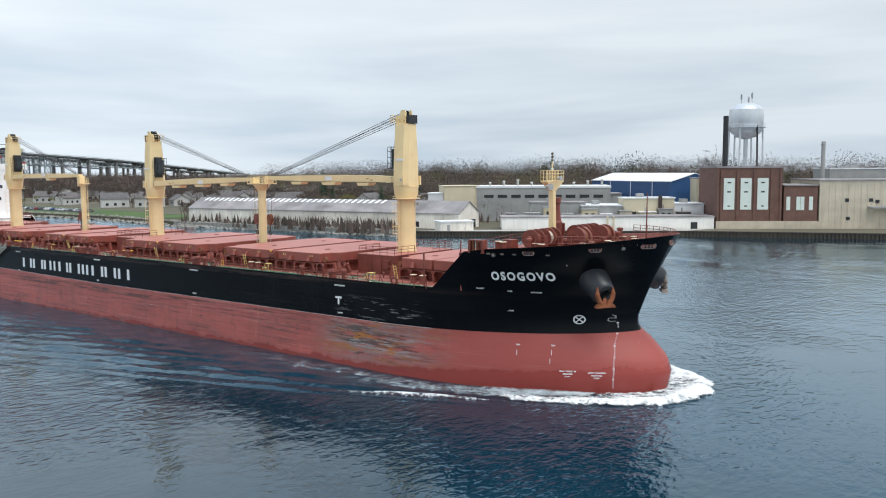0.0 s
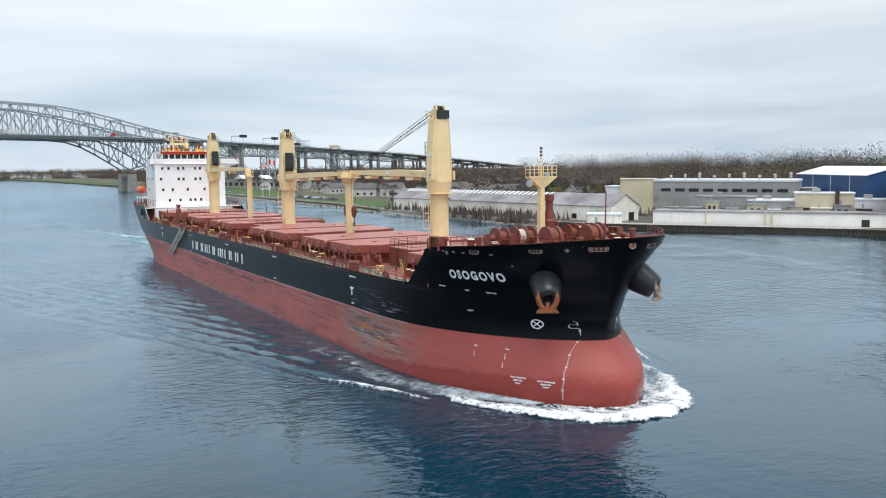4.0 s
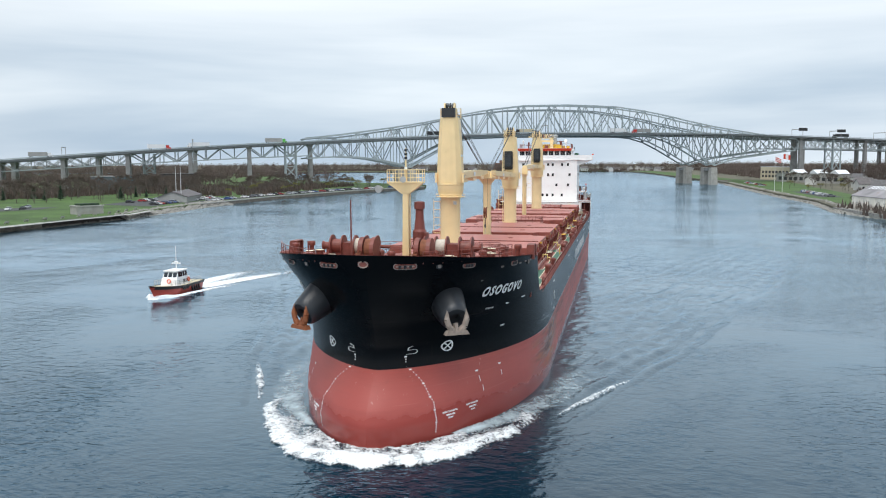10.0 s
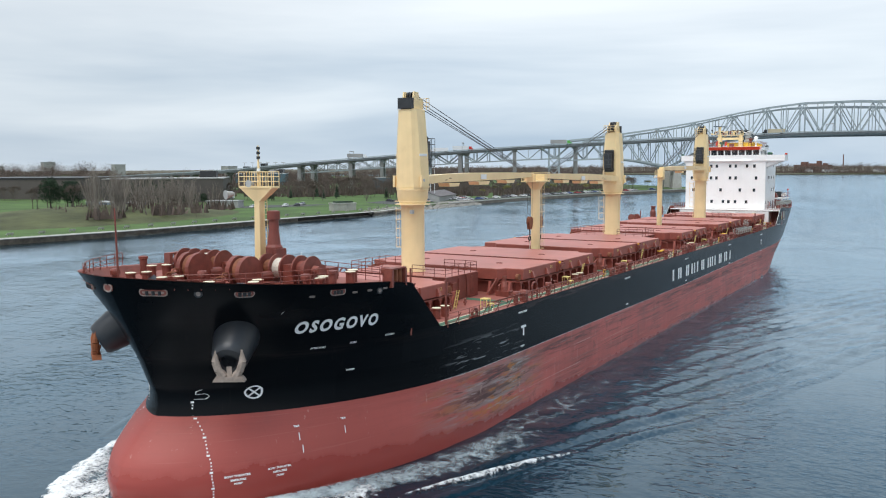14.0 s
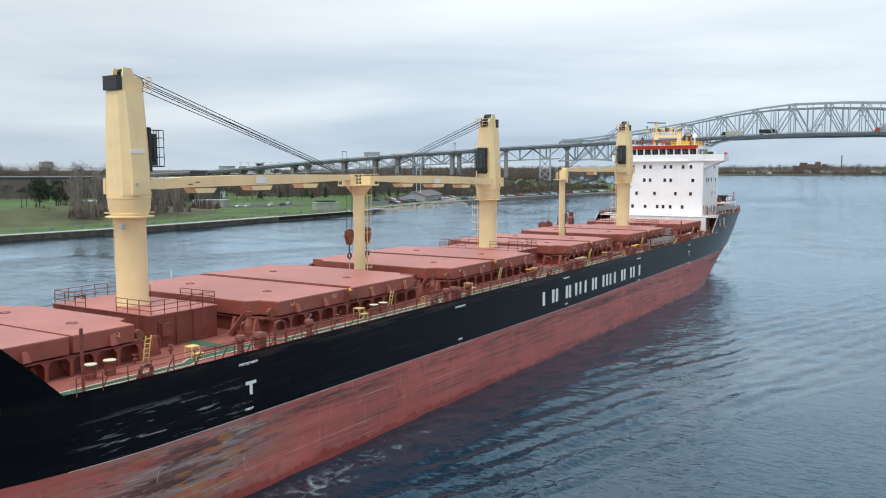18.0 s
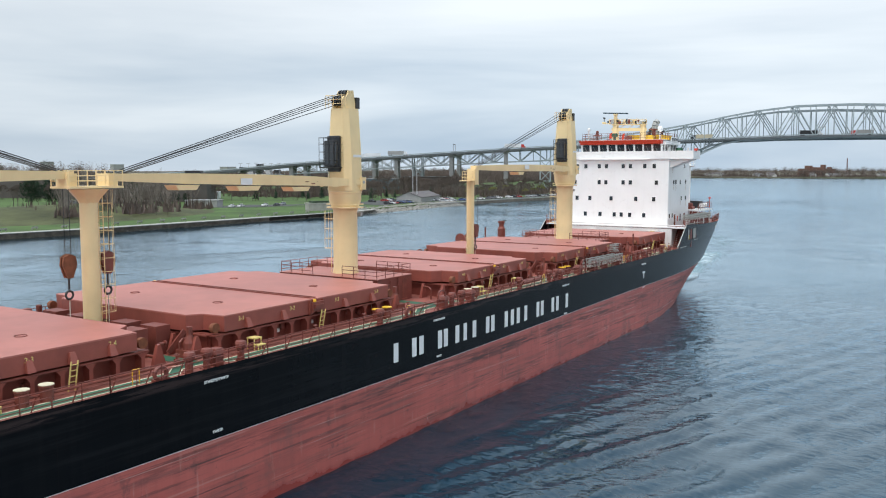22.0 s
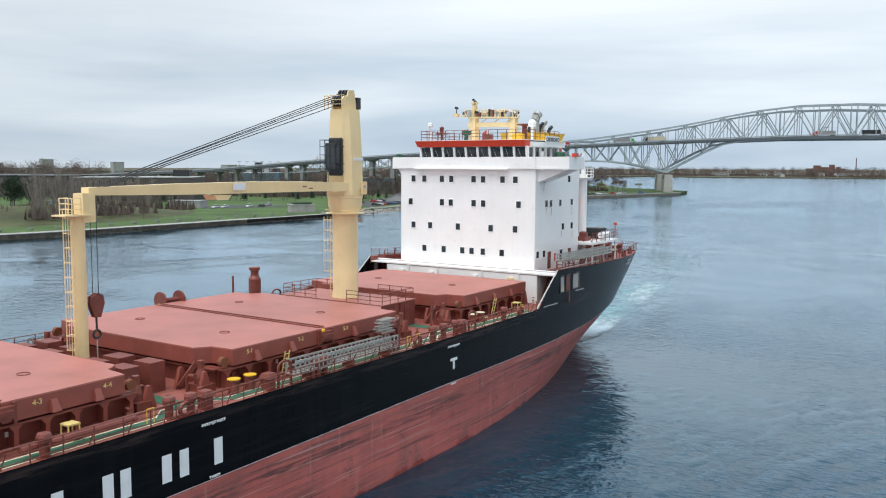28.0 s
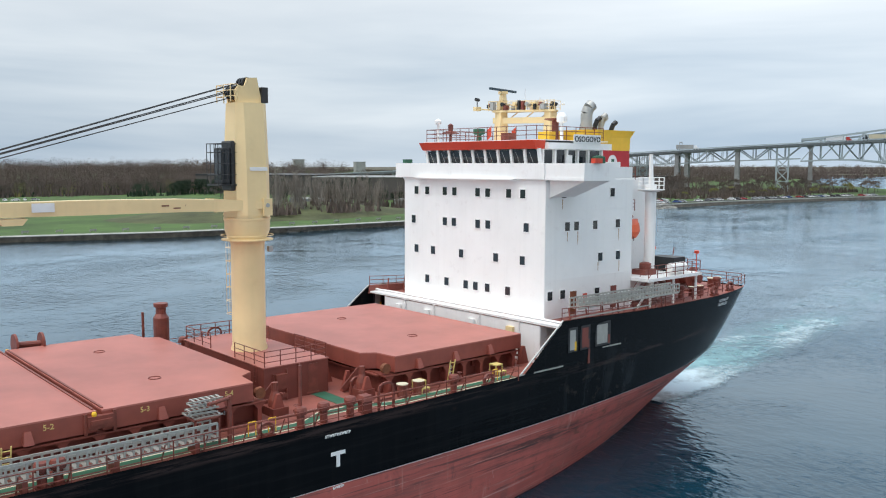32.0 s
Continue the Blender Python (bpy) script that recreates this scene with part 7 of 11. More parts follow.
for sg in (1, -1):
    # ship's name on the bow
    wrap(letters("OSOGOVO", 0.78, M_MARK, "name_lettering", ship, mark_pose(82.4, 10.40, sg), "white ship's name on the bow", spread=1.30, bold=0.045, wide=0.84), sg)
    # ten plain white blocks amidships, an upright bar at each end of a block
    for x0, x1 in ((15.39, 12.33), (11.92, 8.58), (8.29, 5.85), (5.12, 4.60), (3.58, 0.62), (0.26, -2.9), (-3.54, -5.35), (-6.33, -9.6), (-10.0, -13.1), (-13.63, -16.6)):
        if sg < 0:
            x0, x1 = 1.8 - x0 - 0.8, 1.8 - x1 - 0.8
        lo_, hi_ = min(x0, x1), max(x0, x1)
        for a, b in (((lo_, hi_),) if hi_ - lo_ < 1 else ((lo_, lo_ + 0.6), (hi_ - 0.6, hi_))):
            part("painted_bar", Shape().box(a, b, sg * 11.87 - 0.012, sg * 11.87 + 0.012, 6.1, 7.58), M_MARK, ship, "plain white painted bar")
    # tug marks
    for x, z in ((59.8, 6.4), (-40.7, 6.65)):
        t = Shape().box(x - 0.48, x + 0.48, sg * 11.87 - 0.012, sg * 11.87 + 0.012, z + 0.68, z + 0.90).box(x - 0.12, x + 0.12, sg * 11.87 - 0.012, sg * 11.87 + 0.012, z, z + 0.68)
        part("tug_mark", t, M_MARK, ship, "white T-shaped tug mark")
    for x, words in ((60.0, "1WBTP|2TWBTP"), (33.0, "2TWBTP|3TWBTP"), (9.0, "3TWBTP|4WBTP"), (-16.0, "4WBTP|5TWBTP"), (-40.7, "5TWBTP|6WBTP")):
        letters(words, 0.15, M_MARK, "tank_marking", ship, pose(x, sg * 11.87, 8.45, 90, 0, 180 if sg > 0 else 0), spread=1.1, bold=0.008)
        letters(words[-5:], 0.15, M_MARK, "tank_marking", ship, pose(x, sg * 11.87, 5.4, 90, 0, 180 if sg > 0 else 0), spread=1.1, bold=0.008)
    # bow thruster mark, bulb mark, draught figures and small lettering
    ring = Shape()
    for k in range(28):
        a0, a1 = 2 * math.pi * k / 28, 2 * math.pi * (k + 1) / 28
        ring.quad_box([(0.46 * math.cos(a), 0.46 * math.sin(a), h) if j in (0, 3) else (0.36 * math.cos(a), 0.36 * math.sin(a), h) for h in (0, 0.02) for j, a in ((0, a0), (1, a0), (2, a1), (3, a1))])
    for a in (45, 135):
        c, s_ = math.cos(radians(a)), math.sin(radians(a))
        ring.bar((-0.36 * c, -0.36 * s_, 0.01), (0.36 * c, 0.36 * s_, 0.01), 0.09, 0.02)
    rm = part("thruster_mark", ring, M_MARK, ship, "white crossed circle mark")
    rm.matrix_basis = mark_pose(86.25, 6.38, sg)
    wrap(rm, sg)
    bulb = Shape()
    pts = [(-0.40, -0.3), (0.25, -0.3), (0.5, -0.1), (0.45, 0.1), (0.2, 0.2), (-0.25, 0.12), (-0.3, 0.45), (0.0, 0.62)]
    for a, b in zip(pts, pts[1:]):
        f = -0.7 if sg > 0 else 0.7
        bulb.bar((f * -a[0], 0.7 * a[1], 0.01), (f * -b[0], 0.7 * b[1], 0.01), 0.02, 0.08)
    bk = part("bulb_mark", bulb, M_MARK, ship, "white bulbous bow mark")
    bk.matrix_basis = mark_pose(88.6, 6.3, sg)
    wrap(bk, sg)
    for k in range(30):
        z = 5.9 - 0.2 * k
        xx = float(np.interp(z, (0, 1.5, 3, 4.2, 5.2, 6), (89.8, 89.9, 89.7, 89.3, 89.0, 88.9)))
        fg = part("draught_figure", Shape().box(-0.05, 0.05, -0.045, 0.045, 0, 0.012) if k % 5 else Shape().box(-0.13, 0.09, -0.06, 0.06, 0, 0.012), M_MARK, ship)
        fg.matrix_basis = skin(xx, z, sg)
    for x, z, words, h in ((88.6, 1.45, "BOW THRUSTER", 0.12), (88.6, 1.2, "EMER.FIRE", 0.12), (88.6, 0.95, "PUMP", 0.12), (86.2, 1.55, "BOW THRUSTER", 0.12), (86.2, 1.3, "EMER.FIRE", 0.12), (86.2, 1.05, "PUMP", 0.12), (83.3, 9.1, "FPTK/VOID", 0.12), (81.0, 9.2, "VOID", 0.12), (78.2, 9.4, "C/1WBTP", 0.12), (80.8, 7.2, "1WBTP", 0.12), (84.6, 3.9, "TBM", 0.12), (81.5, 3.9, "TBM", 0.12)):
        wrap(letters(words, h, M_MARK, "small_lettering", ship, mark_pose(x, z, sg), spread=1.1, bold=0.006), sg)
    for x, z in ((84.6, 3.3), (81.5, 3.2), (84.6, 2.5)):
        part("mark_bar", Shape().box(-0.03, 0.03, -0.25, 0.25, 0, 0.02), M_MARK, ship).matrix_basis = skin(x, z, sg)
    # anchor bolster and anchor
    o, tip = Vector((86.5, sg * 4.4, 11.45)), Vector((89.6, sg * 6.3, 9.3))
    d = (tip - o).normalized()
    bol = Shape()
    a = d.cross(Vector((0, 0, 1))).normalized()
    b = a.cross(d)
    rows = []
    for u, r, up_ in ((-0.3, 2.15, 0.0), (0.3, 1.95, 0.0), (0.6, 1.72, 0.0), (0.9, 1.45, 0.0), (0.98, 1.34, 0.0), (1.02, 1.18, 0.0), (1.02, 0.65, 0.0), (0.9, 0.5, 0.0)):
        c = o.lerp(tip, u) + b * up_
        rows.append([c + a * (r * 0.80 * math.cos(t)) + b * (r * 0.86 * math.sin(t)) for t in [2 * math.pi * k / 28 for k in range(28)]])
    bol.grid(rows, close=True)
    bol.f.append(tuple(range(len(bol.v) - 28, len(bol.v))))
    part("anchor_bolster", bol, M_BOLST, ship, "black conical anchor bolster", smooth="auto")
    crown = Vector((89.8, sg * 6.5, 8.2))
    fore = Vector((0.80, sg * 0.52, 0)).normalized()
    sidev = Vector((-fore.y, fore.x, 0))
    upv = Vector((0, 0, 1))
    iron = M_RUSTY if sg < 0 else M_MUDDY
    anchor = part("anchor", Shape().bar(crown + upv * 0.1, tip + d * 0.1 - upv * 0.3, 0.3, 0.3), iron, ship, "rusty stockless anchor housed at the bow" if sg < 0 else "muddy grey stockless anchor housed at the bow")
    part("crown_plate", Shape().quad_box([crown + sidev * i * w + fore * j + upv * k for k, w in ((-0.12, 1.0), (0.2, 0.8)) for i, j in ((-1.0, -0.3), (1.0, -0.3), (1.0, 0.3), (-1.0, 0.3))]), iron, anchor)
    for k in (1, -1):
        pts = [crown + sidev * (0.35 * k) + upv * 0.15, crown + sidev * (0.66 * k) + upv * 0.55 + fore * 0.05, crown + sidev * (0.84 * k) + upv * 1.1 + fore * 0.05, crown + sidev * (0.78 * k) + upv * 1.85]
        fk = Shape()
        for p0, p1, r0, r1 in zip(pts, pts[1:], (0.27, 0.24, 0.24), (0.24, 0.24, 0.06)):
            fk.rod(p0, p1, r0, r1, n=8)
        part("fluke", fk, iron, anchor)
        part("crown_rib", Shape().rod(crown + sidev * (0.75 * k) + upv * 0.1, crown + sidev * (0.3 * k) + upv * 0.5, 0.14, n=6), iron, anchor)
    part("chain_line", Shape().rod((85.9, sg * (half_breadth(85.9, 13.0) + 0.02), 13.5), (86.6, sg * (half_breadth(86.6, 11.9) + 0.05), 11.9), 0.02, n=4), M_STEELGREY, ship)
    # mooring openings in the bulwark: rounded slots with rollers, round ports, small freeing holes
    for y, z, half in ((3.05, 13.72, 0.92), (7.4, 13.55, 0.62), (10.3, 13.2, 0.58)):
        m = skin_y(y, z, sg)
        ck = part("bulwark_chock", slot(half, 0.25, -0.05, 0.03), M_CHOCK, ship, "rounded mooring slot in the black bulwark")
        ck.matrix_basis = m
        part("chock_opening", slot(half - 0.07, 0.18, -0.04, 0.04), M_GEAR, ck)
        # no hole here: a pale plate paints the bright sky behind the slot
        part("sky_gap", slot(half - 0.2, 0.07, -0.04, 0.046), M_CHOCK, ck)
        for k in (-0.45, 0.0, 0.45):
            part("roller", Shape().rod((k * half, -0.15, 0.03), (k * half, 0.1, 0.03), 0.11, n=10), M_DARK, ck)
    for y, z in ((5.4, 13.62), (11.1, 12.9)):
        m = skin_y(y, z, sg)
        ck = part("bulwark_chock", slot(0.26, 0.24, -0.05, 0.04), M_BOLST, ship, "round mooring port in the bulwark")
        ck.matrix_basis = m
        part("chock_opening", slot(0.15, 0.14, -0.04, 0.048), M_CHOCK, ck)
    for x in (79.8, 81.2, 82.4, 85.4):
        part("freeing_hole", slot(0.2, 0.07, -0.03, 0.02), M_CHOCK, ship).matrix_basis = skin(x, 13.02, sg)
    # rounded side openings below the poop: flat plates, the mooring deck's shade painted dark
    for x0, x1, deep in ((-61.5, -60.6, M_STEELGREY), (-63.0, -62.0, M_COAM), (-65.5, -63.8, M_GALV)):
        yo = half_breadth((x0 + x1) / 2, 11.2) + 0.02
        rim = soften(part("side_opening", Shape().box(x0 - 0.06, x1 + 0.06, sg * yo - 0.03, sg * yo + 0.03, 10.24, 12.04), M_DARK, ship, "rounded opening in the black hull side"), 0.02, 1)
        part("opening_recess", Shape().box(x0, x1, sg * yo - 0.04, sg * yo + 0.045, 10.3, 11.98), M_DARK, rim)
        part("inner_bulkhead", Shape().box(x0 + 0.22 * (x1 - x0), x1 - 0.1, sg * yo - 0.04, sg * yo + 0.055, 10.42, 11.86), deep, rim)
        part("pipe_guard", Shape().box(x0 + 0.1, x0 + 0.3, sg * yo - 0.04, sg * yo + 0.065, 10.35, 11.0), M_YELLOW if x0 > -62 else M_GEAR, rim)
    for x0, x1, z in ((-60.0, -55.5, 9.35), (-67.0, -63.5, 10.0), (-70.5, -61.0, 12.62)):
        part("rubbing_scrape", Shape().box(x0, x1, sg * (half_breadth((x0 + x1) / 2, z) + 0.012) - 0.02, sg * (half_breadth((x0 + x1) / 2, z) + 0.012) + 0.012, z, z + 0.10), M_GALV, ship, "chafed bare metal strip")
    # poop deck: doors, stair, winch, bollards
    for x, w_, h_, mt in ((-65.1, 0.75, 1.8, M_RUST), (-66.5, 0.5, 0.8, M_BAND), (-68.0, 0.55, 1.1, M_GLASS), (-70.1, 0.75, 1.8, M_GEAR)):
        y0 = HP if sg > 0 else HS
        z0 = 12.1 if h_ > 1.5 else 12.8
        fr_ = part("side_door", Shape().box(x - w_ / 2 - 0.08, x + w_ / 2 + 0.08, y0 - 0.02, y0 + 0.04 * sg if sg > 0 else y0 + 0.02, z0 - 0.06, z0 + h_ + 0.08) if sg > 0 else Shape().box(x - w_ / 2 - 0.08, x + w_ / 2 + 0.08, y0 - 0.04, y0 + 0.02, z0 - 0.06, z0 + h_ + 0.08), M_WHITE, house)
        part("door_leaf", Shape().box(x - w_ / 2, x + w_ / 2, y0 - 0.06, y0 + 0.06, z0, z0 + h_), mt, fr_)
    st = Shape()
    for k in range(8):
        st.box(-74.0 + 0.0 + 0.26 * k - 0.15, -74.0 + 0.26 * k + 0.15, sg * 8.9 - 0.4, sg * 8.9 + 0.4, 14.2 - 0.27 * k, 14.25 - 0.27 * k)
    stair = part("side_stair", st, M_GEAR, ship, "steep rust-red stair to the boat deck")
    for dy in (-0.45, 0.45):
        part("stringer", Shape().bar((-74.2, sg * 8.9 + dy, 14.3), (-71.8, sg * 8.9 + dy, 12.0), 0.06, 0.22), M_WHITE, stair)
        part("handrail", Shape().rod((-74.2, sg * 8.9 + dy, 15.2), (-71.8, sg * 8.9 + dy, 12.9), 0.03, n=5), M_GEAR, stair)
    winch(-84.6, sg * 3.9, sg, 11.96)
    bollards(-81.6, sg * 8.6, 11.96, 1.2)
    bollards(-88.2, sg * 6.4, 11.96, 1.1)
    vent(-79.0, sg * 8.7, 11.96)
    vent(-86.6, sg * 7.6, 11.96)
    for x in (-83.2, -87.0):
        share("panama_chock", CHOCK_ME, ship, pose(x, sg * (half_breadth(x, 12.0) - 0.55), 11.96))
    for k in range(7):
        part("fairlead_post", Shape().rod((-61.6 - 1.9 * k, sg * (half_breadth(-66, 12.3) - 0.55), 11.9), (-61.6 - 1.9 * k, sg * (half_breadth(-66, 12.3) - 0.75), 13.3), 0.07, n=6), M_GEAR, ship)
    wrap(letters("BEWARE OF", 0.26, M_MARK, "warning_lettering", ship, mark_pose(-84.6, 11.3, sg), spread=1.1, bold=0.006), sg)
    wrap(letters("PROPELLER", 0.26, M_MARK, "warning_lettering", ship, mark_pose(-84.6, 10.9, sg), spread=1.1, bold=0.006), sg)
part("ensign_staff", Shape().rod((-90.2, 0, 12.0), (-90.9, 0, 15.2), 0.05, n=6), M_GEAR, ship)
for x, y in ((-79.9, 9.6), (-80.1, 5.0)):
    part("deck_lamp", Shape().rod((x, y, 14.35), (x, y, 16.0), 0.04, n=6).rod((x, y, 16.0), (x, y, 16.25), 0.22, n=10), M_BAND, ship)
cc = Shape().ring((0, 0, 0), (0, 0, 1), 0.24, 0.06, 16, 5, 1.5, 1.0)
bow_chock = part("bulwark_chock", cc, M_CHOCK, ship)
bow_chock.matrix_basis = Matrix(((0, 0, 1, 93.42), (1, 0, 0, 0), (0, 1, 0, 13.9), (0, 0, 0, 1)))
part("chock_opening", Shape().box(-0.4, 0.4, -0.18, 0.18, -0.04, 0.02), M_GEAR, bow_chock)



# ---- river, banks and the ground ----
def sheet(name, poly, z, mat, label, category, base=-1.0):
    s = Shape().prism(poly, base, z)
    ob = new(name, s.mesh(name, mat))
    return tagged(ob, label, category, "", "structure")


wsh = Shape()
xs_w = [-2600 + 100 * i for i in range(41)]
wsh.grid([[(x, y, 0.0) for x in xs_w] for y in range(-1600, 1700, 100)])
water = new("water", wsh.mesh("water", M_WATER))
for p in water.data.polygons:
    p.use_smooth = True
tagged(water, "blue-green river water rippled by current and wake", "river", "", "structure")
far_ground = sheet("ground", [(-4500, -4500), (4500, -4500), (4500, 4500), (-4500, 4500)], -2.6, M_LAND, "dark river bed and land out to the horizon", "ground", -4.0)

WEST = [(700, -330), (120, -232), (22, -205), (-20, -190), (-60, -182.5), (-110, -179.5), (-136, -178.5), (-182, -176), (-205, -181), (-262, -187), (-342, -185), (-440, -167), (-535, -139), (-575, -146), (-600, -175), (-700, -290), (-900, -420), (-1150, -520)]
EAST = [(700, 420), (100, 262), (-30, 186), (-84, 163), (-113, 142), (-140, 122), (-157, 113), (-175, 112), (-214, 110), (-264, 101), (-330, 107), (-410, 104), (-520, 103), (-680, 103), (-760, 98), (-900, 82), (-1230, 56), (-1430, 26), (-1500, 0)]


def bank(line, far_y, z):
    return line + [(line[-1][0], far_y), (line[0][0], far_y)]


def ccw(poly):
    a = sum(x0 * y1 - x1 * y0 for (x0, y0), (x1, y1) in zip(poly, poly[1:] + poly[:1]))
    return poly if a > 0 else poly[::-1]


west_ground = sheet("ground_west", ccw(bank(WEST, -2600, 2)), 1.9, M_GRASS, "green spring lawn behind a low river wall", "grass")
east_ground = sheet("ground_east", ccw(bank(EAST, 2600, 2)), 1.7, M_LAND, "brown industrial river bank", "ground")
NORTH = [(-1500, 0), (-1440, -150), (-1400, -300), (-1420, -600), (-1460, -1000), (-1460, -2600), (-3600, -2600), (-3600, 2600), (-1500, 2600)]
north_ground = sheet("ground_north", ccw(NORTH), 1.6, M_LAND, "distant green and brown far shore", "ground")


# ---- the twin truss bridge ----
B_MID, B_DIR = Vector((-605, -32.5)), Vector((-0.43987, 0.89806))
B_NRM = Vector((0.89806, 0.43987))


def bridge_pose(offset):
    """x along the bridge towards the east bank, y away downstream to upstream, z up."""
    o = B_MID - B_NRM * offset
    return Matrix(((B_DIR.x, -B_NRM.x, 0, o.x), (B_DIR.y, -B_NRM.y, 0, o.y), (0, 0, 1, 0), (0, 0, 0, 1)))


def deck_z(s):
    return float(np.interp(s, (-620, -494, -430, -350, -259, -132, -40, 40, 150, 213, 290, 349, 470, 620, 760), (12, 17.7, 23.5, 29.2, 34.6, 40.4, 43.8, 44.4, 44.0, 42.3, 40.0, 38.0, 34.0, 26.0, 18.0)))


def top_z(s):
    return float(np.interp(abs(s), (0, 40, 68, 90, 111, 132, 156, 195, 216), (67, 66.0, 62.6, 58.8, 54.2, 50.4, 46.8, 41.5, 39.6)))


def bottom_z(s):
    a = abs(s)
    return float(np.interp(a, (0, 75, 88, 102, 120, 134, 150, 165, 180, 216), (deck_z(s) - 1.8, deck_z(s) - 2.0, 40.2, 34.5, 25.0, 16.5, 21.0, 23.8, 25.2, deck_z(s) - 12.5)))


def truss_bridge(name, offset, mat, label, phase, raise_z, piers, towers):
    br = thing(name, label, "bridge", bridge_pose(offset))
    W = 6.5
    xs = list(range(-620, 761, 20))

    def run(name_, y0, y1, lo, hi, m_, label_=""):
        """One unbroken strip along the roadway."""
        rows = [[(x, y0, deck_z(x) + lo), (x, y1, deck_z(x) + lo), (x, y1, deck_z(x) + hi), (x, y0, deck_z(x) + hi)] for x in xs]
        r = Shape().grid(rows, close=True)
        n_ = len(r.v)
        r.f += [(0, 1, 2, 3), (n_ - 1, n_ - 2, n_ - 3, n_ - 4)]
        part(name_, r, m_, br, label_)

    run("deck", -W - 1.2, W + 1.2, -1.3, 0.0, M_ROADDECK, "dark road deck")
    for y in (-W - 1.45, W + 1.45):
        run("parapet", y - 0.1, y + 0.1, 0.55, 0.9, mat)
        run("edge_girder", y - 0.25, y + 0.25, -1.5, -0.004, M_ROADDECK)
    step = 13.4
    n = 16
    ss = [-216 + 432 * i / 32 for i in range(33)]
    for y in (-W, W):
        for a, b in zip(ss, ss[1:]):
            ta, tb = top_z(a) + raise_z(a), top_z(b) + raise_z(b)
            part("top_chord", Shape().bar((a, y, ta), (b, y, tb), 0.8, 1.1), mat, br)
            part("bottom_chord", Shape().bar((a, y, bottom_z(a)), (b, y, bottom_z(b)), 0.8, 1.1), mat, br)
        for i, s in enumerate(ss[1:-1]):
            part("truss_post", Shape().bar((s, y, bottom_z(s)), (s + 0.01, y, top_z(s) + raise_z(s)), 0.6, 0.5), mat, br)
        for i, (a, b) in enumerate(zip(ss, ss[1:])):
            up = (i % 2 == 0) ^ phase
            p, q = ((a, bottom_z(a)), (b, top_z(b) + raise_z(b))) if up else ((a, top_z(a) + raise_z(a)), (b, bottom_z(b)))
            part("truss_diagonal", Shape().bar((p[0], y, p[1]), (q[0], y, q[1]), 0.6, 0.6), mat, br)
    for s in ss[1:-1:2]:
        if top_z(s) - deck_z(s) > 7:
            part("portal_strut", Shape().bar((s, -W, top_z(s) + raise_z(s) - 0.3), (s, W, top_z(s) + raise_z(s) - 0.3), 0.6, 0.8), mat, br)
    # approach spans: deck trusses on piers
    for sgn, ends in ((-1, (-216, -259, -302, -346, -390, -432)), (1, (216, 256, 291, 325, 358, 392, 424, 470, 520))):
        for k, (a, b) in enumerate(zip(ends, ends[1:])):
            m = 4
            q = [a + (b - a) * i / m for i in range(m + 1)]
            dep = lambda s: 10.5 - 0.012 * (abs(s) - 216)
            for y in (-W + 1, W - 1):
                for u, v in zip(q, q[1:]):
                    part("bottom_chord", Shape().bar((u, y, deck_z(u) - dep(u)), (v, y, deck_z(v) - dep(v)), 0.6, 0.7), mat, br)
                for i, (u, v) in enumerate(zip(q, q[1:])):
                    zu, zv = (deck_z(u) - 1.5, deck_z(v) - dep(v)) if i % 2 == 0 else (deck_z(u) - dep(u), deck_z(v) - 1.5)
                    part("truss_diagonal", Shape().bar((u, y, zu), (v, y, zv), 0.45, 0.5), mat, br)
                for u in q[1:-1]:
                    part("truss_post", Shape().bar((u, y, deck_z(u) - dep(u)), (u + 0.01, y, deck_z(u) - 1.5), 0.35, 0.4), mat, br)
    # piers and lattice towers under the approach spans
    for b in towers:
        top = deck_z(b) - 10
        for y in (-W + 1, W - 1):
            for dx in (-4.0, 4.0):
                part("tower_leg", Shape().bar((b + dx, y, 1.0), (b + dx + 0.01, y, deck_z(b) - 2), 1.0, 1.0), mat, br)
            kk = 3
            for i in range(kk):
                z0, z1 = 1.5 + (top - 1.5) * i / kk, 1.5 + (top - 1.5) * (i + 1) / kk
                for p_, q_ in (((-4.0, z0), (4.0, z1)), ((4.0, z0), (-4.0, z1)), ((-4.0, z1), (4.0, z1))):
                    part("tower_brace", Shape().bar((b + p_[0], y, p_[1]), (b + q_[0], y, q_[1]), 0.5, 0.5), mat, br)
    for b in piers:
        cap = deck_z(b) - 1.6
        for y in (-W + 1.2, W - 1.2):
            part("concrete_pier", Shape().taper(b, y, 0.5, cap - 2.0, 1.7, 1.5, 1.3, 1.2), M_PIER, br)
        part("pier_cap", Shape().quad_box([(b - 1.3, -W + 0.2, cap - 2.0), (b + 1.3, -W + 0.2, cap - 2.0), (b + 1.3, W - 0.2, cap - 2.0), (b - 1.3, W - 0.2, cap - 2.0), (b - 2.4, -W - 1, cap), (b + 2.4, -W - 1, cap), (b + 2.4, W + 1, cap), (b - 2.4, W + 1, cap)]), M_PIER, br)
    for b in list(range(-475, -620, -32)) + [560, 600, 640, 680, 720]:
        if deck_z(b) > 8:
            part("concrete_pier", Shape().box(b - 1.2, b + 1.2, -W - 1, W + 1, deck_z(b) - 3.2, deck_z(b) - 1.5).box(b - 1, b + 1, -4, -2, 1.2, deck_z(b) - 3.2).box(b - 1, b + 1, 2, 4, 1.2, deck_z(b) - 3.2), M_PIER, br)
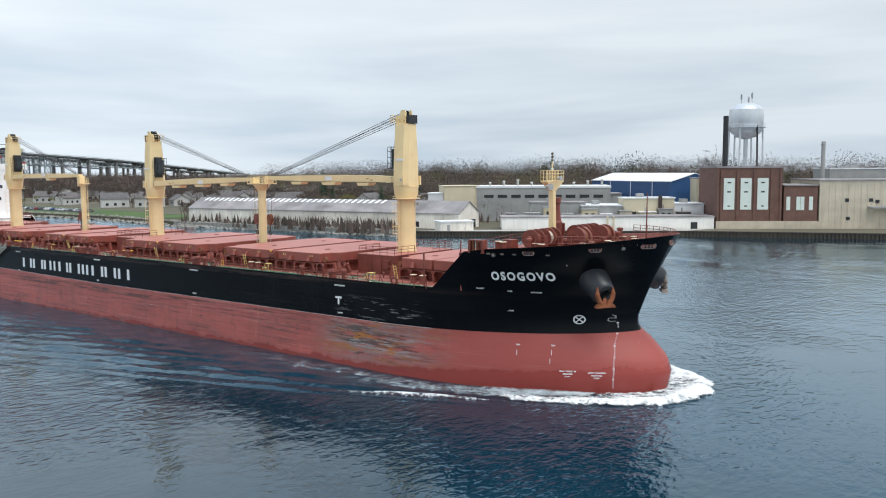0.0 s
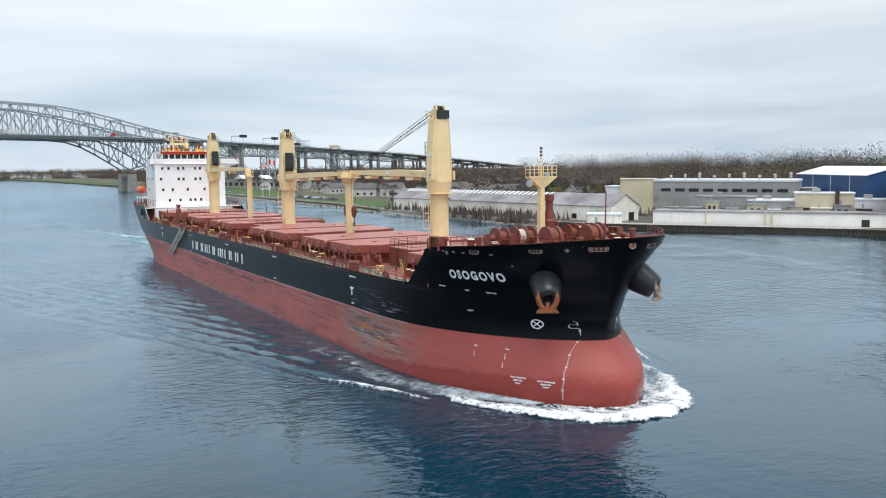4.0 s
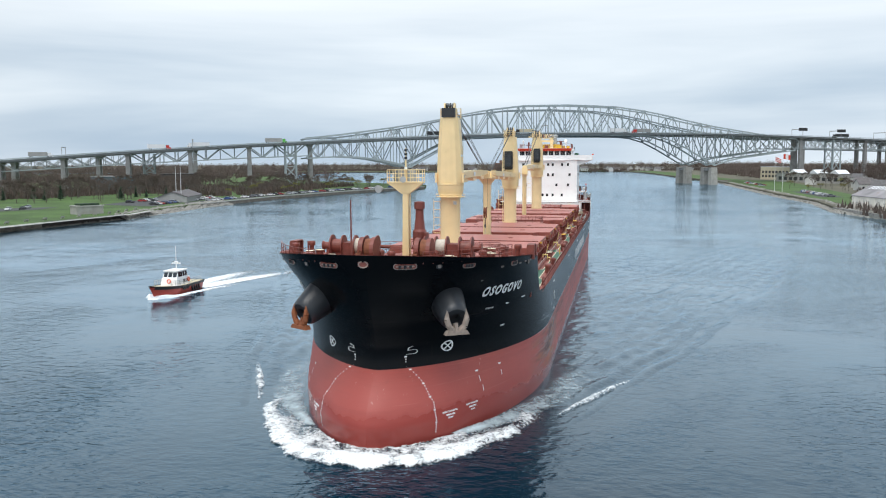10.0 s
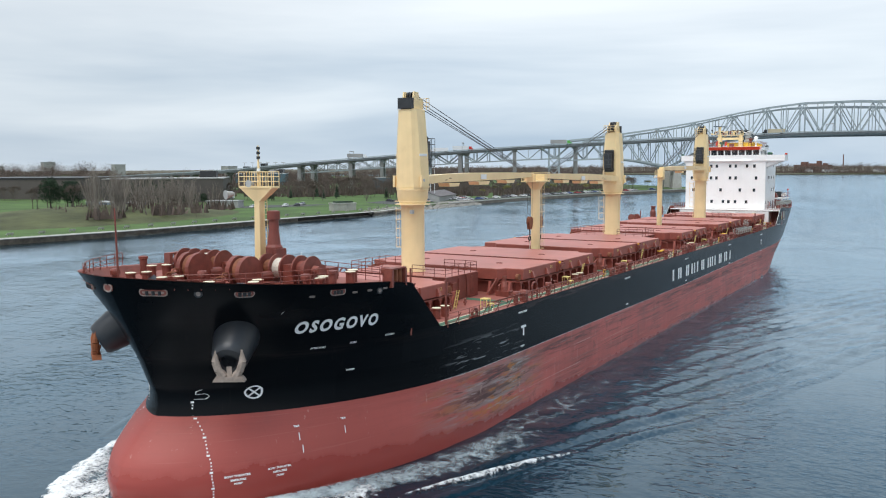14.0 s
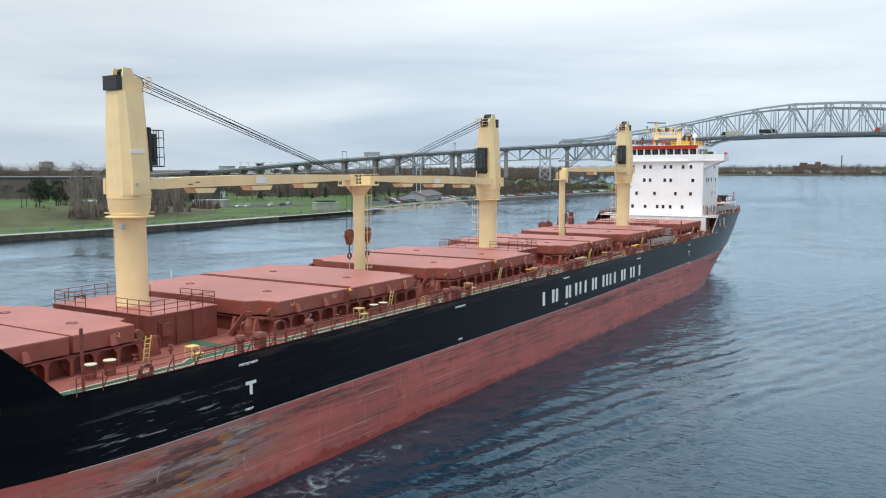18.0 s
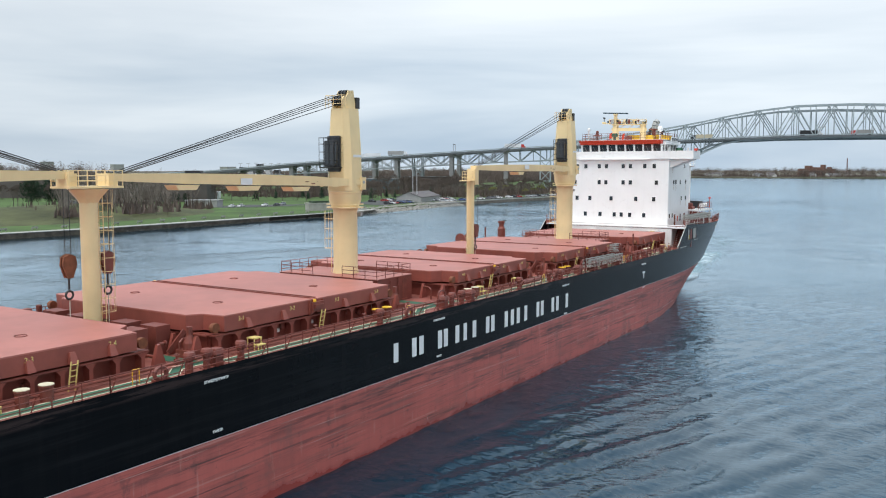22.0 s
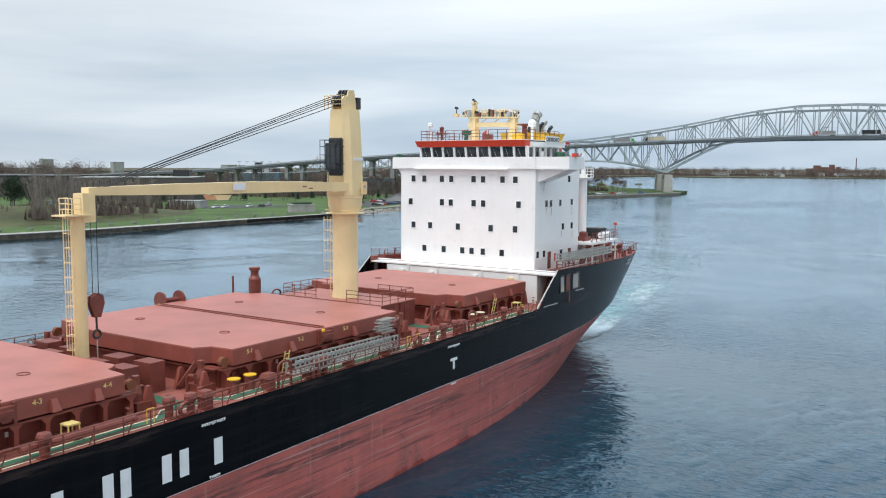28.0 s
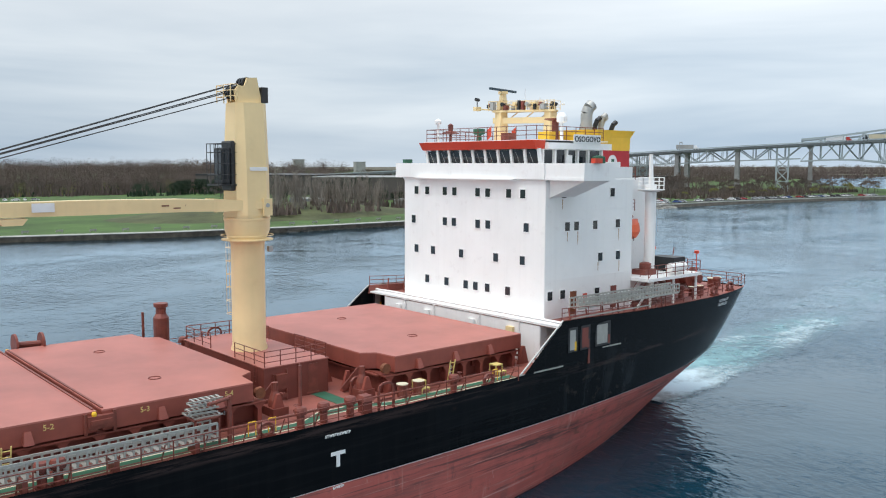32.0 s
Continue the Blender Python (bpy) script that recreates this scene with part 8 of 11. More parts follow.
    for s in (-134, 134):
        for y in (-W, W):
            ps = Shape().taper(s, y, -2, 15.0, 3.4, 2.6, 2.8, 2.1)
            part("main_pier", ps, M_CONC, br, "tall pale concrete main pier")
        part("pier_beam", Shape().box(s - 2.6, s + 2.6, -W, W, 12.0, 14.5), M_PIER, br)
    return br


south_bridge = truss_bridge("arch_bridge", 0, M_BRIDGE2, "pale grey steel arch truss road bridge over the river", False, lambda s: 0.0, (-259, -302, -346, -390, -432, 222, 290, 424, 470, 520), (-228, 260, 362))
north_bridge = truss_bridge("cantilever_bridge", 42, M_BRIDGE, "grey-green steel cantilever truss road bridge", True, lambda s: -1.5 if abs(s) < 200 else 0.0, (-209, -300, -372, -432, 256, 352, 440, 520), (-335, 400))


# ---- buildings on both banks ----
def oriented(p0, p1):
    """A frame at p0 with x towards p1 and y to its left, level."""
    d = (Vector(p1) - Vector(p0)).normalized()
    return Matrix(((d.x, -d.y, 0, p0[0]), (d.y, d.x, 0, p0[1]), (0, 0, 1, 0), (0, 0, 0, 1))), (Vector(p1) - Vector(p0)).length


def building(name, label, p0, p1, depth, z0, z1, wall, roof=None, cat="building", parapet=0.4, group=""):
    """A flat-roofed building; its front runs from p0 to p1, its depth goes to the left of that."""
    m, L = oriented(p0, p1)
    b = thing(name, label, cat, m, group)
    part("wall", Shape().box(0, L, 0, depth, z0 - 1.5, z1), wall, b)
    part("roof", Shape().box(-0.25, L + 0.25, -0.25, depth + 0.25, z1, z1 + parapet), roof or M_ROOFW, b)
    return b, L


def row_of_windows(b, x0, x1, n, z0, z1, y=-0.03, w=0.6, mat=None, name="window"):
    me = Shape().box(-0.5, 0.5, -0.04, 0.04, 0, 1).mesh(name, mat or M_GLASS)
    for i in range(n):
        x = x0 + (x1 - x0) * (i + 0.5) / n
        ob = share(name, me, b, Matrix.Translation((x, y, z0)) @ Matrix.Diagonal(((x1 - x0) / n * w, 1, z1 - z0, 1)))


def gabled(name, label, p0, p1, width, z0, ze, zr, wall, roof, cat="house", group="", eave=0.4):
    """A gabled house; its long front from p0 to p1, ridge along it."""
    m, L = oriented(p0, p1)
    b = thing(name, label, cat, m, group)
    s = Shape().box(0, L, 0, width, z0 - 1.0, ze)
    k = len(s.v)
    s.v += [(0, 0, ze), (0, width, ze), (0, width / 2, zr), (L, 0, ze), (L, width, ze), (L, width / 2, zr)]
    s.f += [(k, k + 2, k + 1), (k + 3, k + 4, k + 5)]
    part("wall", s, wall, b)
    for sg in (0, 1):
        e0 = -eave if sg == 0 else width + eave
        zz = ze - eave * (zr - ze) / (width / 2)
        p = Shape().quad_box([(-eave, e0, zz), (L + eave, e0, zz), (L + eave, width / 2, zr), (-eave, width / 2, zr), (-eave, e0, zz + 0.25), (L + eave, e0, zz + 0.25), (L + eave, width / 2, zr + 0.25), (-eave, width / 2, zr + 0.25)])
        part("roof", p, roof, b)
    return b, L


# long old warehouse on the east quay
wh, WL = gabled("warehouse", "long whitewashed old warehouse with a rust-stained gabled roof", (-268, 107.5), (-148.5, 129.5), 15.0, 1.5, 6.9, 10.7, M_WALLW, M_ROOFG, "warehouse")
for i in range(34):
    x = 3 + i * 2.55
    part("skylight", Shape().quad_box([(x, 5.2, 9.62), (x + 1.2, 5.2, 9.62), (x + 2.0, 7.4, 10.78), (x + 0.8, 7.4, 10.78), (x, 5.2, 9.80), (x + 1.2, 5.2, 9.80), (x + 2.0, 7.4, 10.95), (x + 0.8, 7.4, 10.95)]), M_ROOFW, wh, "white skylight strip")
for i in range(9):
    part("buttress", Shape().box(6 + i * 13, 6.5 + i * 13, -0.25, 0.0, 0.5, 6.4), M_WALLW, wh)
part("loading_door", Shape().box(WL - 0.02, WL + 0.06, 9.5, 12.5, 1.7, 4.6), M_DARK, wh)
part("door", Shape().box(104, 106.2, -0.06, 0.02, 2.2, 4.0), M_DARK, wh)
wb_, _ = building("lean_to_shed", "small whitewashed lean-to shed beside the warehouse", (-147.5, 118.5), (-141.0, 127.5), 7, 1.5, 4.6, M_WALLW, M_ROOFW, "shed")
part("shed_door", Shape().box(2.2, 3.2, -0.06, 0.02, 1.7, 3.8), M_GREYW, wb_)
lw, LL = building("long_low_building", "long low whitewashed building along the quay", (-136, 136.5), (-80.6, 178.6), 12, 1.6, 5.6, M_LIMEW, M_ROOFG)
for x in (16.5, 34.5, 36.5):
    part("flue_pipe", Shape().box(x, x + 0.5, -0.5, 0.0, 1.7, 6.2), M_CREAMW, lw)
part("dark_door", Shape().box(62, 64.2, -0.05, 0.02, 1.7, 4.0), M_DARK, lw)
row_of_windows(lw, 4, 60, 9, 0.9, 1.6, y=-0.05, w=0.05, mat=M_DARK)
# brick power house with three tall pale panels, lower wing and stained shed
bh, BL = building("brick_power_house", "dark brick power house with three tall pale window panels", (-80.4, 180.0), (-63.2, 191.8), 26, 1.5, 21.6, M_BRICK, M_ROOFG, parapet=0.6)
for i, x in enumerate((3.9, 9.3, 14.7)):
    p = part("tall_panel", Shape().box(x - 1.75, x + 1.75, -0.12, 0.02, 8.0, 18.3), M_PALEW, bh, "tall pale green-white window panel")
    for z in (13.6, 16.6):
        part("opening", Shape().box(x - 0.6, x + 0.6, -0.16, -0.1, z, z + 0.45), M_DARK, p)
    for z in (9.0,):
        part("opening", Shape().box(x - 0.5, x + 0.5, -0.16, -0.1, z, z + 0.35), M_DARK, p)
for x in (0.3, 1.3, 6.6, 12.0, 17.4, BL - 0.5):
    part("pilaster", Shape().box(x - 0.3, x + 0.3, -0.35, 0.0, 1.0, 21.0), M_BRICK, bh)
part("plinth", Shape().box(-0.2, BL + 14, -0.5, -0.02, 0.5, 4.2), M_CORR, bh)
bw, BWL = building("brick_wing", "lower brick wing with pale louvred windows", (-62.6, 191.9), (-53.8, 197.9), 20, 1.5, 15.7, M_BRICK, M_ROOFG)
for x in (1.4, 4.6, 5.9, 8.6):
    part("louvred_window", Shape().box(x - 0.6, x + 0.6, -0.1, 0.02, 7.8, 12.2), M_PALEW, bw)
cs, CSL = building("corrugated_shed", "stained corrugated industrial shed with few openings", (-53.2, 198.0), (-18.0, 221.5), 30, 1.5, 17.3, M_CORR, M_ROOFG)
for x in range(1, int(CSL), 2):
    part("rib", Shape().box(x, x + 0.25, -0.1, 0.0, 1.5, 17.2), M_CORR, cs)
for x, z in ((8, 10.5), (15.5, 10.5), (17.5, 10.0), (8.5, 4.5)):
    part("opening", Shape().box(x, x + 1.2, -0.14, 0.02, z, z + 1.1), M_DARK, cs)
part("gantry", Shape().box(15, 27, -2.4, -0.1, 8.4, 9.0), M_GREYW, cs)
for i in range(8):
    part("gantry_post", Shape().box(15.2 + i * 1.6, 15.35 + i * 1.6, -2.4, -2.25, 9.0, 10.2), M_GREYW, cs)

# water tower and stack
wt_ = thing("water_tower", "silver steel water tower on slender legs", "water tower", pose(-79, 201.7, 0))
tank = Shape().lathe([(0.6, 31.4), (3.2, 32.2), (5.0, 33.8), (5.7, 35.6), (5.75, 40.0), (5.5, 41.6), (4.2, 42.9), (2.2, 43.7), (0.3, 44.0)], 0, 0, 28)
part("tank", tank, M_SILVER, wt_, smooth="auto")
part("balcony", Shape().lathe([(5.7, 35.4), (6.6, 35.4), (6.6, 35.55), (5.7, 35.56)], 0, 0, 28, cap=False), M_SILVER, wt_)
part("balcony_rail", Shape().ring((0, 0, 36.6), (0, 0, 1), 6.55, 0.05, 28, 4).ring((0, 0, 36.1), (0, 0, 1), 6.55, 0.04, 28, 4), M_SILVER, wt_)
part("riser", Shape().rod((0, 0, 1), (0, 0, 32), 0.75, n=14), M_SILVER, wt_)
for k in range(6):
    a = radians(30 + 60 * k)
    part("leg", Shape().rod((6.4 * math.cos(a), 6.4 * math.sin(a), 1), (5.5 * math.cos(a), 5.5 * math.sin(a), 36), 0.32, n=8), M_SILVER if k != 5 else M_DARK, wt_)
    a2 = radians(90 + 60 * k)
    part("strut", Shape().rod((6.0 * math.cos(a), 6.0 * math.sin(a), 18), (6.0 * math.cos(a2), 6.0 * math.sin(a2), 18), 0.14, n=6), M_SILVER, wt_)
    part("tie_rod", Shape().rod((6.2 * math.cos(a), 6.2 * math.sin(a), 8), (5.7 * math.cos(a2), 5.7 * math.sin(a2), 30), 0.05, n=4), M_SILVER, wt_)
for dx, h in ((-1.6, 47.0), (0.6, 46.0), (1.6, 47.4)):
    part("antenna", Shape().rod((dx, 0.4 * dx, 43.4), (dx, 0.4 * dx, h), 0.1, n=6).box(dx - 0.25, dx + 0.25, 0.4 * dx - 0.2, 0.4 * dx + 0.2, h - 1.9, h - 0.3), M_GREYW, wt_)
stack = thing("chimney_stack", "dark steel chimney stack", "chimney", pose(-81.5, 189.5, 0))
part("shaft", Shape().rod((0, 0, 1), (0, 0, 39.0), 0.95, 0.85, n=16), M_DARK, stack)
stack2 = thing("chimney_stack", "pale slender chimney stack behind the shed", "chimney", pose(-62, 234, 0))
part("shaft", Shape().rod((0, 0, 1), (0, 0, 31.0), 0.8, 0.7, n=14).ring((0, 0, 30), (0, 0, 1), 0.9, 0.12, 14, 5), M_GREYW, stack2)

# works behind the quay
lb, LBL = building("long_works_building", "long works building with a bright white roof", (-172, 171.5), (-129, 199), 22, 1.6, 14.4, M_GREYW, M_ROOFW, parapet=0.8)
row_of_windows(lb, 2, LBL - 2, 9, 10.6, 11.8, w=0.7, mat=M_DARK)
cb_, CBL = building("cream_block", "cream-clad square block at the end of the works", (-181, 162.5), (-171.5, 172.5), 16, 1.6, 15.2, M_CREAMW, M_CREAMW, parapet=0.2)
sb, SBL = building("silver_shed", "small pale shed beside the cream block", (-188, 161), (-182, 165), 12, 1.6, 12.2, M_ROOFW, M_ROOFW)
bb, BBL = gabled("blue_works_hall", "blue-clad works hall with a low white gabled roof", (-158, 237.4), (-110, 211), 22, 1.6, 16.6, 19.6, M_BLUEW, M_ROOFW, "building")
for x in (14.0, 28.5, 43):
    part("downpipe", Shape().box(x, x + 0.4, -0.12, 0.0, 6, 16.4), M_ROOFW, bb)
for nm, lbl, p0, p1, dep, z1, wm, rm in (
    ("tan_block", "tan concrete block with a dark flue", (-112, 176), (-98, 187), 9, 11.2, M_CREAMW, M_ROOFW),
    ("grey_shed", "grey clad works shed", (-124, 168), (-112, 177), 14, 8.6, M_GREYW, M_ROOFW),
    ("grey_shed", "grey clad works shed with a pale roof", (-140, 160), (-124, 171), 12, 9.6, M_GREYW, M_ROOFG),
    ("white_tank_house", "small white tank house", (-98, 187), (-90, 193.5), 10, 9.2, M_ROOFW, M_ROOFW),
    ("cream_hall", "tall cream hall beside the brick house", (-96, 201), (-84, 208), 16, 17.8, M_CREAMW, M_ROOFG),
    ("grey_hall", "broad grey works hall", (-168, 190), (-132, 214), 14, 11.5, M_GREYW, M_ROOFG),
    ("plant_house", "plant house with roof vents", (-60, 236), (-34, 252), 20, 21.0, M_GREYW, M_ROOFW),
):
    q, ql = building(nm, lbl, p0, p1, dep, 1.6, z1, wm, rm, "industrial building")
    row_of_windows(q, 1, ql - 1, max(2, int(ql / 5)), z1 * 0.5, z1 * 0.5 + 1.0, w=0.35, mat=M_DARK)
    if nm == "tan_block":
        part("flue", Shape().box(ql * 0.68, ql * 0.68 + 1.2, -0.9, -0.05, 2, 12.2), M_SHEET, q)
    part("roof_unit", Shape().box(ql * 0.3, ql * 0.3 + 2.4, dep * 0.3, dep * 0.6, z1 + 0.3, z1 + 1.7), M_GREYW, q)
yard = random.Random(31)
for i in range(10):
    sx = 2 + 6.6 * i
    x, y = -136 + 0.797 * sx - 0.604 * 14.5, 136.5 + 0.604 * sx + 0.797 * 14.5
    ln_, hh = yard.uniform(3.5, 6.0), yard.uniform(5.8, 9.0)
    q, ql = building("works_shed", "small weathered works shed behind the quay", (x, y), (x + 0.797 * ln_, y + 0.604 * ln_), 4.5, 1.6, hh, yard.choice((M_GREYW, M_CREAMW, M_CORR, M_BROWNB, M_WALLW)), yard.choice((M_ROOFG, M_ROOFW, M_GREYW)), "shed", 0.25, "small sheds of the works")
    part("vent", Shape().rod((ql * 0.4, 2, hh), (ql * 0.4, 2, hh + 1.6), 0.25, n=8), M_GREYW, q)
    row_of_windows(q, 0.5, ql - 0.5, 2, hh - 2.4, hh - 1.2, w=0.5, mat=M_DARK)
for i in range(9):
    x, y = -168 + 4.6 * i, 174 + 2.95 * i
    v_ = thing("roof_vent", "grey roof ventilator on the long works building", "vent", pose(x - 0.54 * 8, y + 0.84 * 8, 15.2), "roof ventilators")
    part("duct", Shape().rod((0, 0, -0.1), (0, 0, 1.0 + 0.5 * (i % 3)), 0.45, n=10), M_GALV, v_)
    part("cowl", Shape().lathe([(0.45, 1.0 + 0.5 * (i % 3)), (0.75, 1.1 + 0.5 * (i % 3)), (0.2, 1.5 + 0.5 * (i % 3))], 0, 0, 12), M_GALV, v_)
tr_ = thing("trestle", "small steel roof trestle", "structure", pose(-108, 222, 18))
for k in range(5):
    part("beam", Shape().bar((k * 2.2, 0, 0), (k * 2.2 + 1.2, 0, 3.2), 0.2, 0.25), M_GREYW, tr_)
part("beam", Shape().bar((0, 0, 3.2), (11, 0, 3.2), 0.25, 0.3), M_GREYW, tr_)

# sheet-piled quay wall: ribs along the edge
quay = thing("quay_wall", "rusty steel sheet-piled quay wall", "quay")
QL = [(-157, 113), (-140, 122), (-113, 142), (-84, 163), (-30, 186), (100, 262)]
for a, b in zip(QL, QL[1:]):
    m, L = oriented(a, b)
    n = int(L / 1.1)
    rib = Shape()
    for i in range(n):
        rib.box(i * 1.1, i * 1.1 + 0.55, -0.35, 0.1, -1.5, 1.55)
    rib.box(0, L, -0.45, 0.3, 1.55, 1.9)
    ob = part("sheet_pile_run", rib, M_SHEET, quay)
    ob.matrix_basis = m
    tagged(ob, kind="stuff")
tagged(quay, kind="structure")
m, L = oriented((-268, 100.5), (-157, 113))
part("stone_wall", Shape().box(0, L, -0.3, 0.5, -1.5, 1.9), M_STONE, quay).matrix_basis = m

# river wall on the west bank: stone wall, pale coping, dark sheet-piled length
wall_r = random.Random(23)
wall_w = thing("river_wall", "low stone river wall with a pale concrete coping", "river wall", kind="structure")
for a, b in zip(WEST[1:12], WEST[2:13]):
    m, L = oriented(a, b)
    dark = -183 < b[0] < -140 and a[0] < -130
    if -262 <= b[0] <= -200 and a[0] <= -180:
        continue
    part("wall_face", Shape().box(0, L, -0.3, 0.5, -1.5, 1.5), M_SHEET if dark else M_RIVERWALL, wall_w).matrix_basis = m
    part("coping", Shape().box(0, L, -0.9, 0.56, 1.5, 1.98), M_DARK if dark else M_CONC, wall_w).matrix_basis = m
    if not dark and -180 < b[0] and a[0] < 60:
        # two courses of uneven blocks
        for z0, z1 in ((-0.2, 0.72), (0.74, 1.46)):
            x = 0.0
            while x < L - 0.6:
                wb = min(wall_r.uniform(1.1, 2.6), L - x)
                out = 0.5 + wall_r.uniform(0.06, 0.30)
                part("wall_block", Shape().quad_box([(x + 0.04, 0.4, z0), (x + wb - 0.04, 0.4, z0), (x + wb - 0.04, out + 0.08, z0), (x + 0.04, out + 0.05, z0), (x + 0.06, 0.4, z1), (x + wb - 0.07, 0.4, z1), (x + wb - 0.07, out, z1), (x + 0.05, out - 0.04, z1)]), M_RIVERWALL, wall_w).matrix_basis = m
                x += wb
    if not dark:
        part("foot_ledge", Shape().box(0, L, 0.5, 1.4, -1.5, 0.25), M_RIVERWALL, wall_w).matrix_basis = m
# promenade path, benches and posts behind the wall
for a, b in zip(WEST[1:8], WEST[2:9]):
    m, L = oriented(a, b)
    part("promenade_path", Shape().box(0, L, -3.6, -0.9, 1.86, 1.93), M_CONC, wall_w).matrix_basis = m
BENCH = Shape().box(-1.1, 1.1, -0.3, 0.3, 0.42, 0.5).box(-1.1, 1.1, 0.25, 0.32, 0.5, 0.95).box(-0.9, -0.75, -0.25, 0.25, 0, 0.42).box(0.75, 0.9, -0.25, 0.25, 0, 0.42).mesh("bench", M_CONC)
for i in range(26):
    x = 15 - i * 9.0
    y = float(np.interp(-x, [-p[0] for p in WEST[1:12]], [p[1] for p in WEST[1:12]])) - 7.5
    b = new("bench", BENCH)
    b.matrix_basis = pose(x, y, 1.9, 0, 0, 4)
    tagged(b, "pale concrete bench on the river lawn", "bench", "benches along the promenade")

# west bank buildings
b1, B1L = building("convention_hall", "large grey-brown panelled hall with a flat roof", (-256, -338), (-214, -386), 44, 1.9, 14.8, M_BROWNB, M_GREYW, parapet=0.5)
part("side_wing", Shape().box(-1.5, 6, -14, 0, 0.5, 6.0), M_ROOFW, b1)
for i in range(14):
    part("panel_joint", Shape().box(i * B1L / 14, i * B1L / 14 + 0.25, -0.05, 0.0, 2, 14.6), M_DARK, b1)
part("roof_plant", Shape().box(6, 15, 8, 20, 15.2, 19.0), M_DARK, b1)
b2, B2L = building("long_brown_hall", "long low brown hall with a dark roof edge", (-268, -436), (-238, -530), 60, 1.9, 14.2, M_BROWNB, M_DARK, parapet=1.1)
for i in range(20):
    part("panel_joint", Shape().box(i * B2L / 20, i * B2L / 20 + 0.3, -0.05, 0.0, 2, 14.0), M_DARK, b2)
b3, _ = building("pump_house", "low blue-grey pump house on the lawn", (-150, -282), (-148, -312), 10, 1.9, 5.2, material("blue_grey_wall", (0.22, 0.27, 0.33), 0.8), M_GREYW, "shed")
b4, _ = building("garage", "low pale garage beside the hall", (-185, -256), (-178, -270), 8, 1.9, 5.0, M_GREYW, M_GREYW, "shed")
row_of_windows(b4, 1, 14, 4, 2.4, 4.2, mat=M_DARK)
b5, _ = building("stone_hut", "small dark stone hut with a planted roof", (-188, -192.5), (-179, -198), 6, 1.9, 4.9, M_CONC, M_CONC, "hut")
part("hedge", Shape().box(1.2, 9, 0.6, 5.2, 5.2, 6.0), M_PINE, b5)
b6, B6L = gabled("park_pavilion", "long low park pavilion with a brown roof", (-302, -222), (-268, -212), 14, 1.9, 4.6, 7.2, M_GREYW, M_SHINGLE, "pavilion")
row_of_windows(b6, 1, B6L - 1, 9, 2.4, 3.8, mat=M_DARK)
b7, _ = building("glass_block", "blue glass office block behind the park", (-430, -330), (-410, -346), 14, 1.9, 12, material("blue_glass_wall", (0.12, 0.17, 0.20), 0.25), M_GREYW)
b8, _ = building("dark_office", "dark office block behind the park", (-465, -300), (-430, -322), 14, 1.9, 13, M_BROWNB, M_DARK)
# distant blocks: one pale grey for all, with the haze painted into it
for k, (x, y, w_, h_, mt) in enumerate(((-470, -830, 22, 27, M_GREYW), (-455, -905, 18, 23, M_BROWNB), (-430, -960, 18, 21, M_BROWNB), (-540, -800, 22, 24, M_BROWNB), (-330, -1080, 30, 18, M_BROWNB), (-660, -740, 36, 21, M_BROWNB))):
    w_ *= 0.62
    b, bl = building("apartment_block", "distant grey apartment block", (x, y), (x - w_ * 0.35, y - w_ * 0.95), 12, 1.9, h_, M_GREYW, M_GREYW, "apartments", group="distant apartment blocks")
    for z in range(6, int(h_) - 2, 4):
        row_of_windows(b, 1, bl - 1, 7, z, z + 1.9, mat=M_DARK, w=0.5)
# border plaza at the bridge's west foot
pz, pzl = building("bridge_plaza", "bridge customs plaza with teal canopies", (-555, -560), (-530, -604), 20, 1.9, 13.5, material("teal_canopy", (0.09, 0.17, 0.21), 0.5), M_ROOFW)
for k in range(6):
    part("lamp_mast", Shape().rod((3 + 8 * k, 12, 13), (3 + 8 * k, 12, 25), 0.2, n=6).box(1 + 8 * k, 5 + 8 * k, 11.8, 12.2, 24.6, 25.0), M_GREYW, pz)
for k in range(5):
    part("tower_unit", Shape().box(3 + k * 9, 8 + k * 9, 4, 14, 13.9, 18 + (k % 3) * 3), M_GREYW if k % 2 else M_DARK, pz)

# houses: east village, far shore
HOUSE_R = random.Random(5)


def village(n, x0, x1, y0, y1, z, label, group):
    for k in range(n):
        x, y = HOUSE_R.uniform(x0, x1), HOUSE_R.uniform(y0, y1)
        a = HOUSE_R.uniform(0, 6.28)
        L, wd, h = HOUSE_R.uniform(9, 15), HOUSE_R.uniform(7, 9), HOUSE_R.uniform(3.0, 5.6)
        b, bl = gabled("house", label, (x, y), (x + L * math.cos(a), y + L * math.sin(a)), wd, z - 0.3, z + h, z + h + 3.0, M_HOUSEW, M_SHINGLE, "house", group)
        for fy in (-0.03, wd + 0.03):
            row_of_windows(b, 1, bl - 1, 3, z + 1.0, z + 2.4, y=fy, w=0.35)


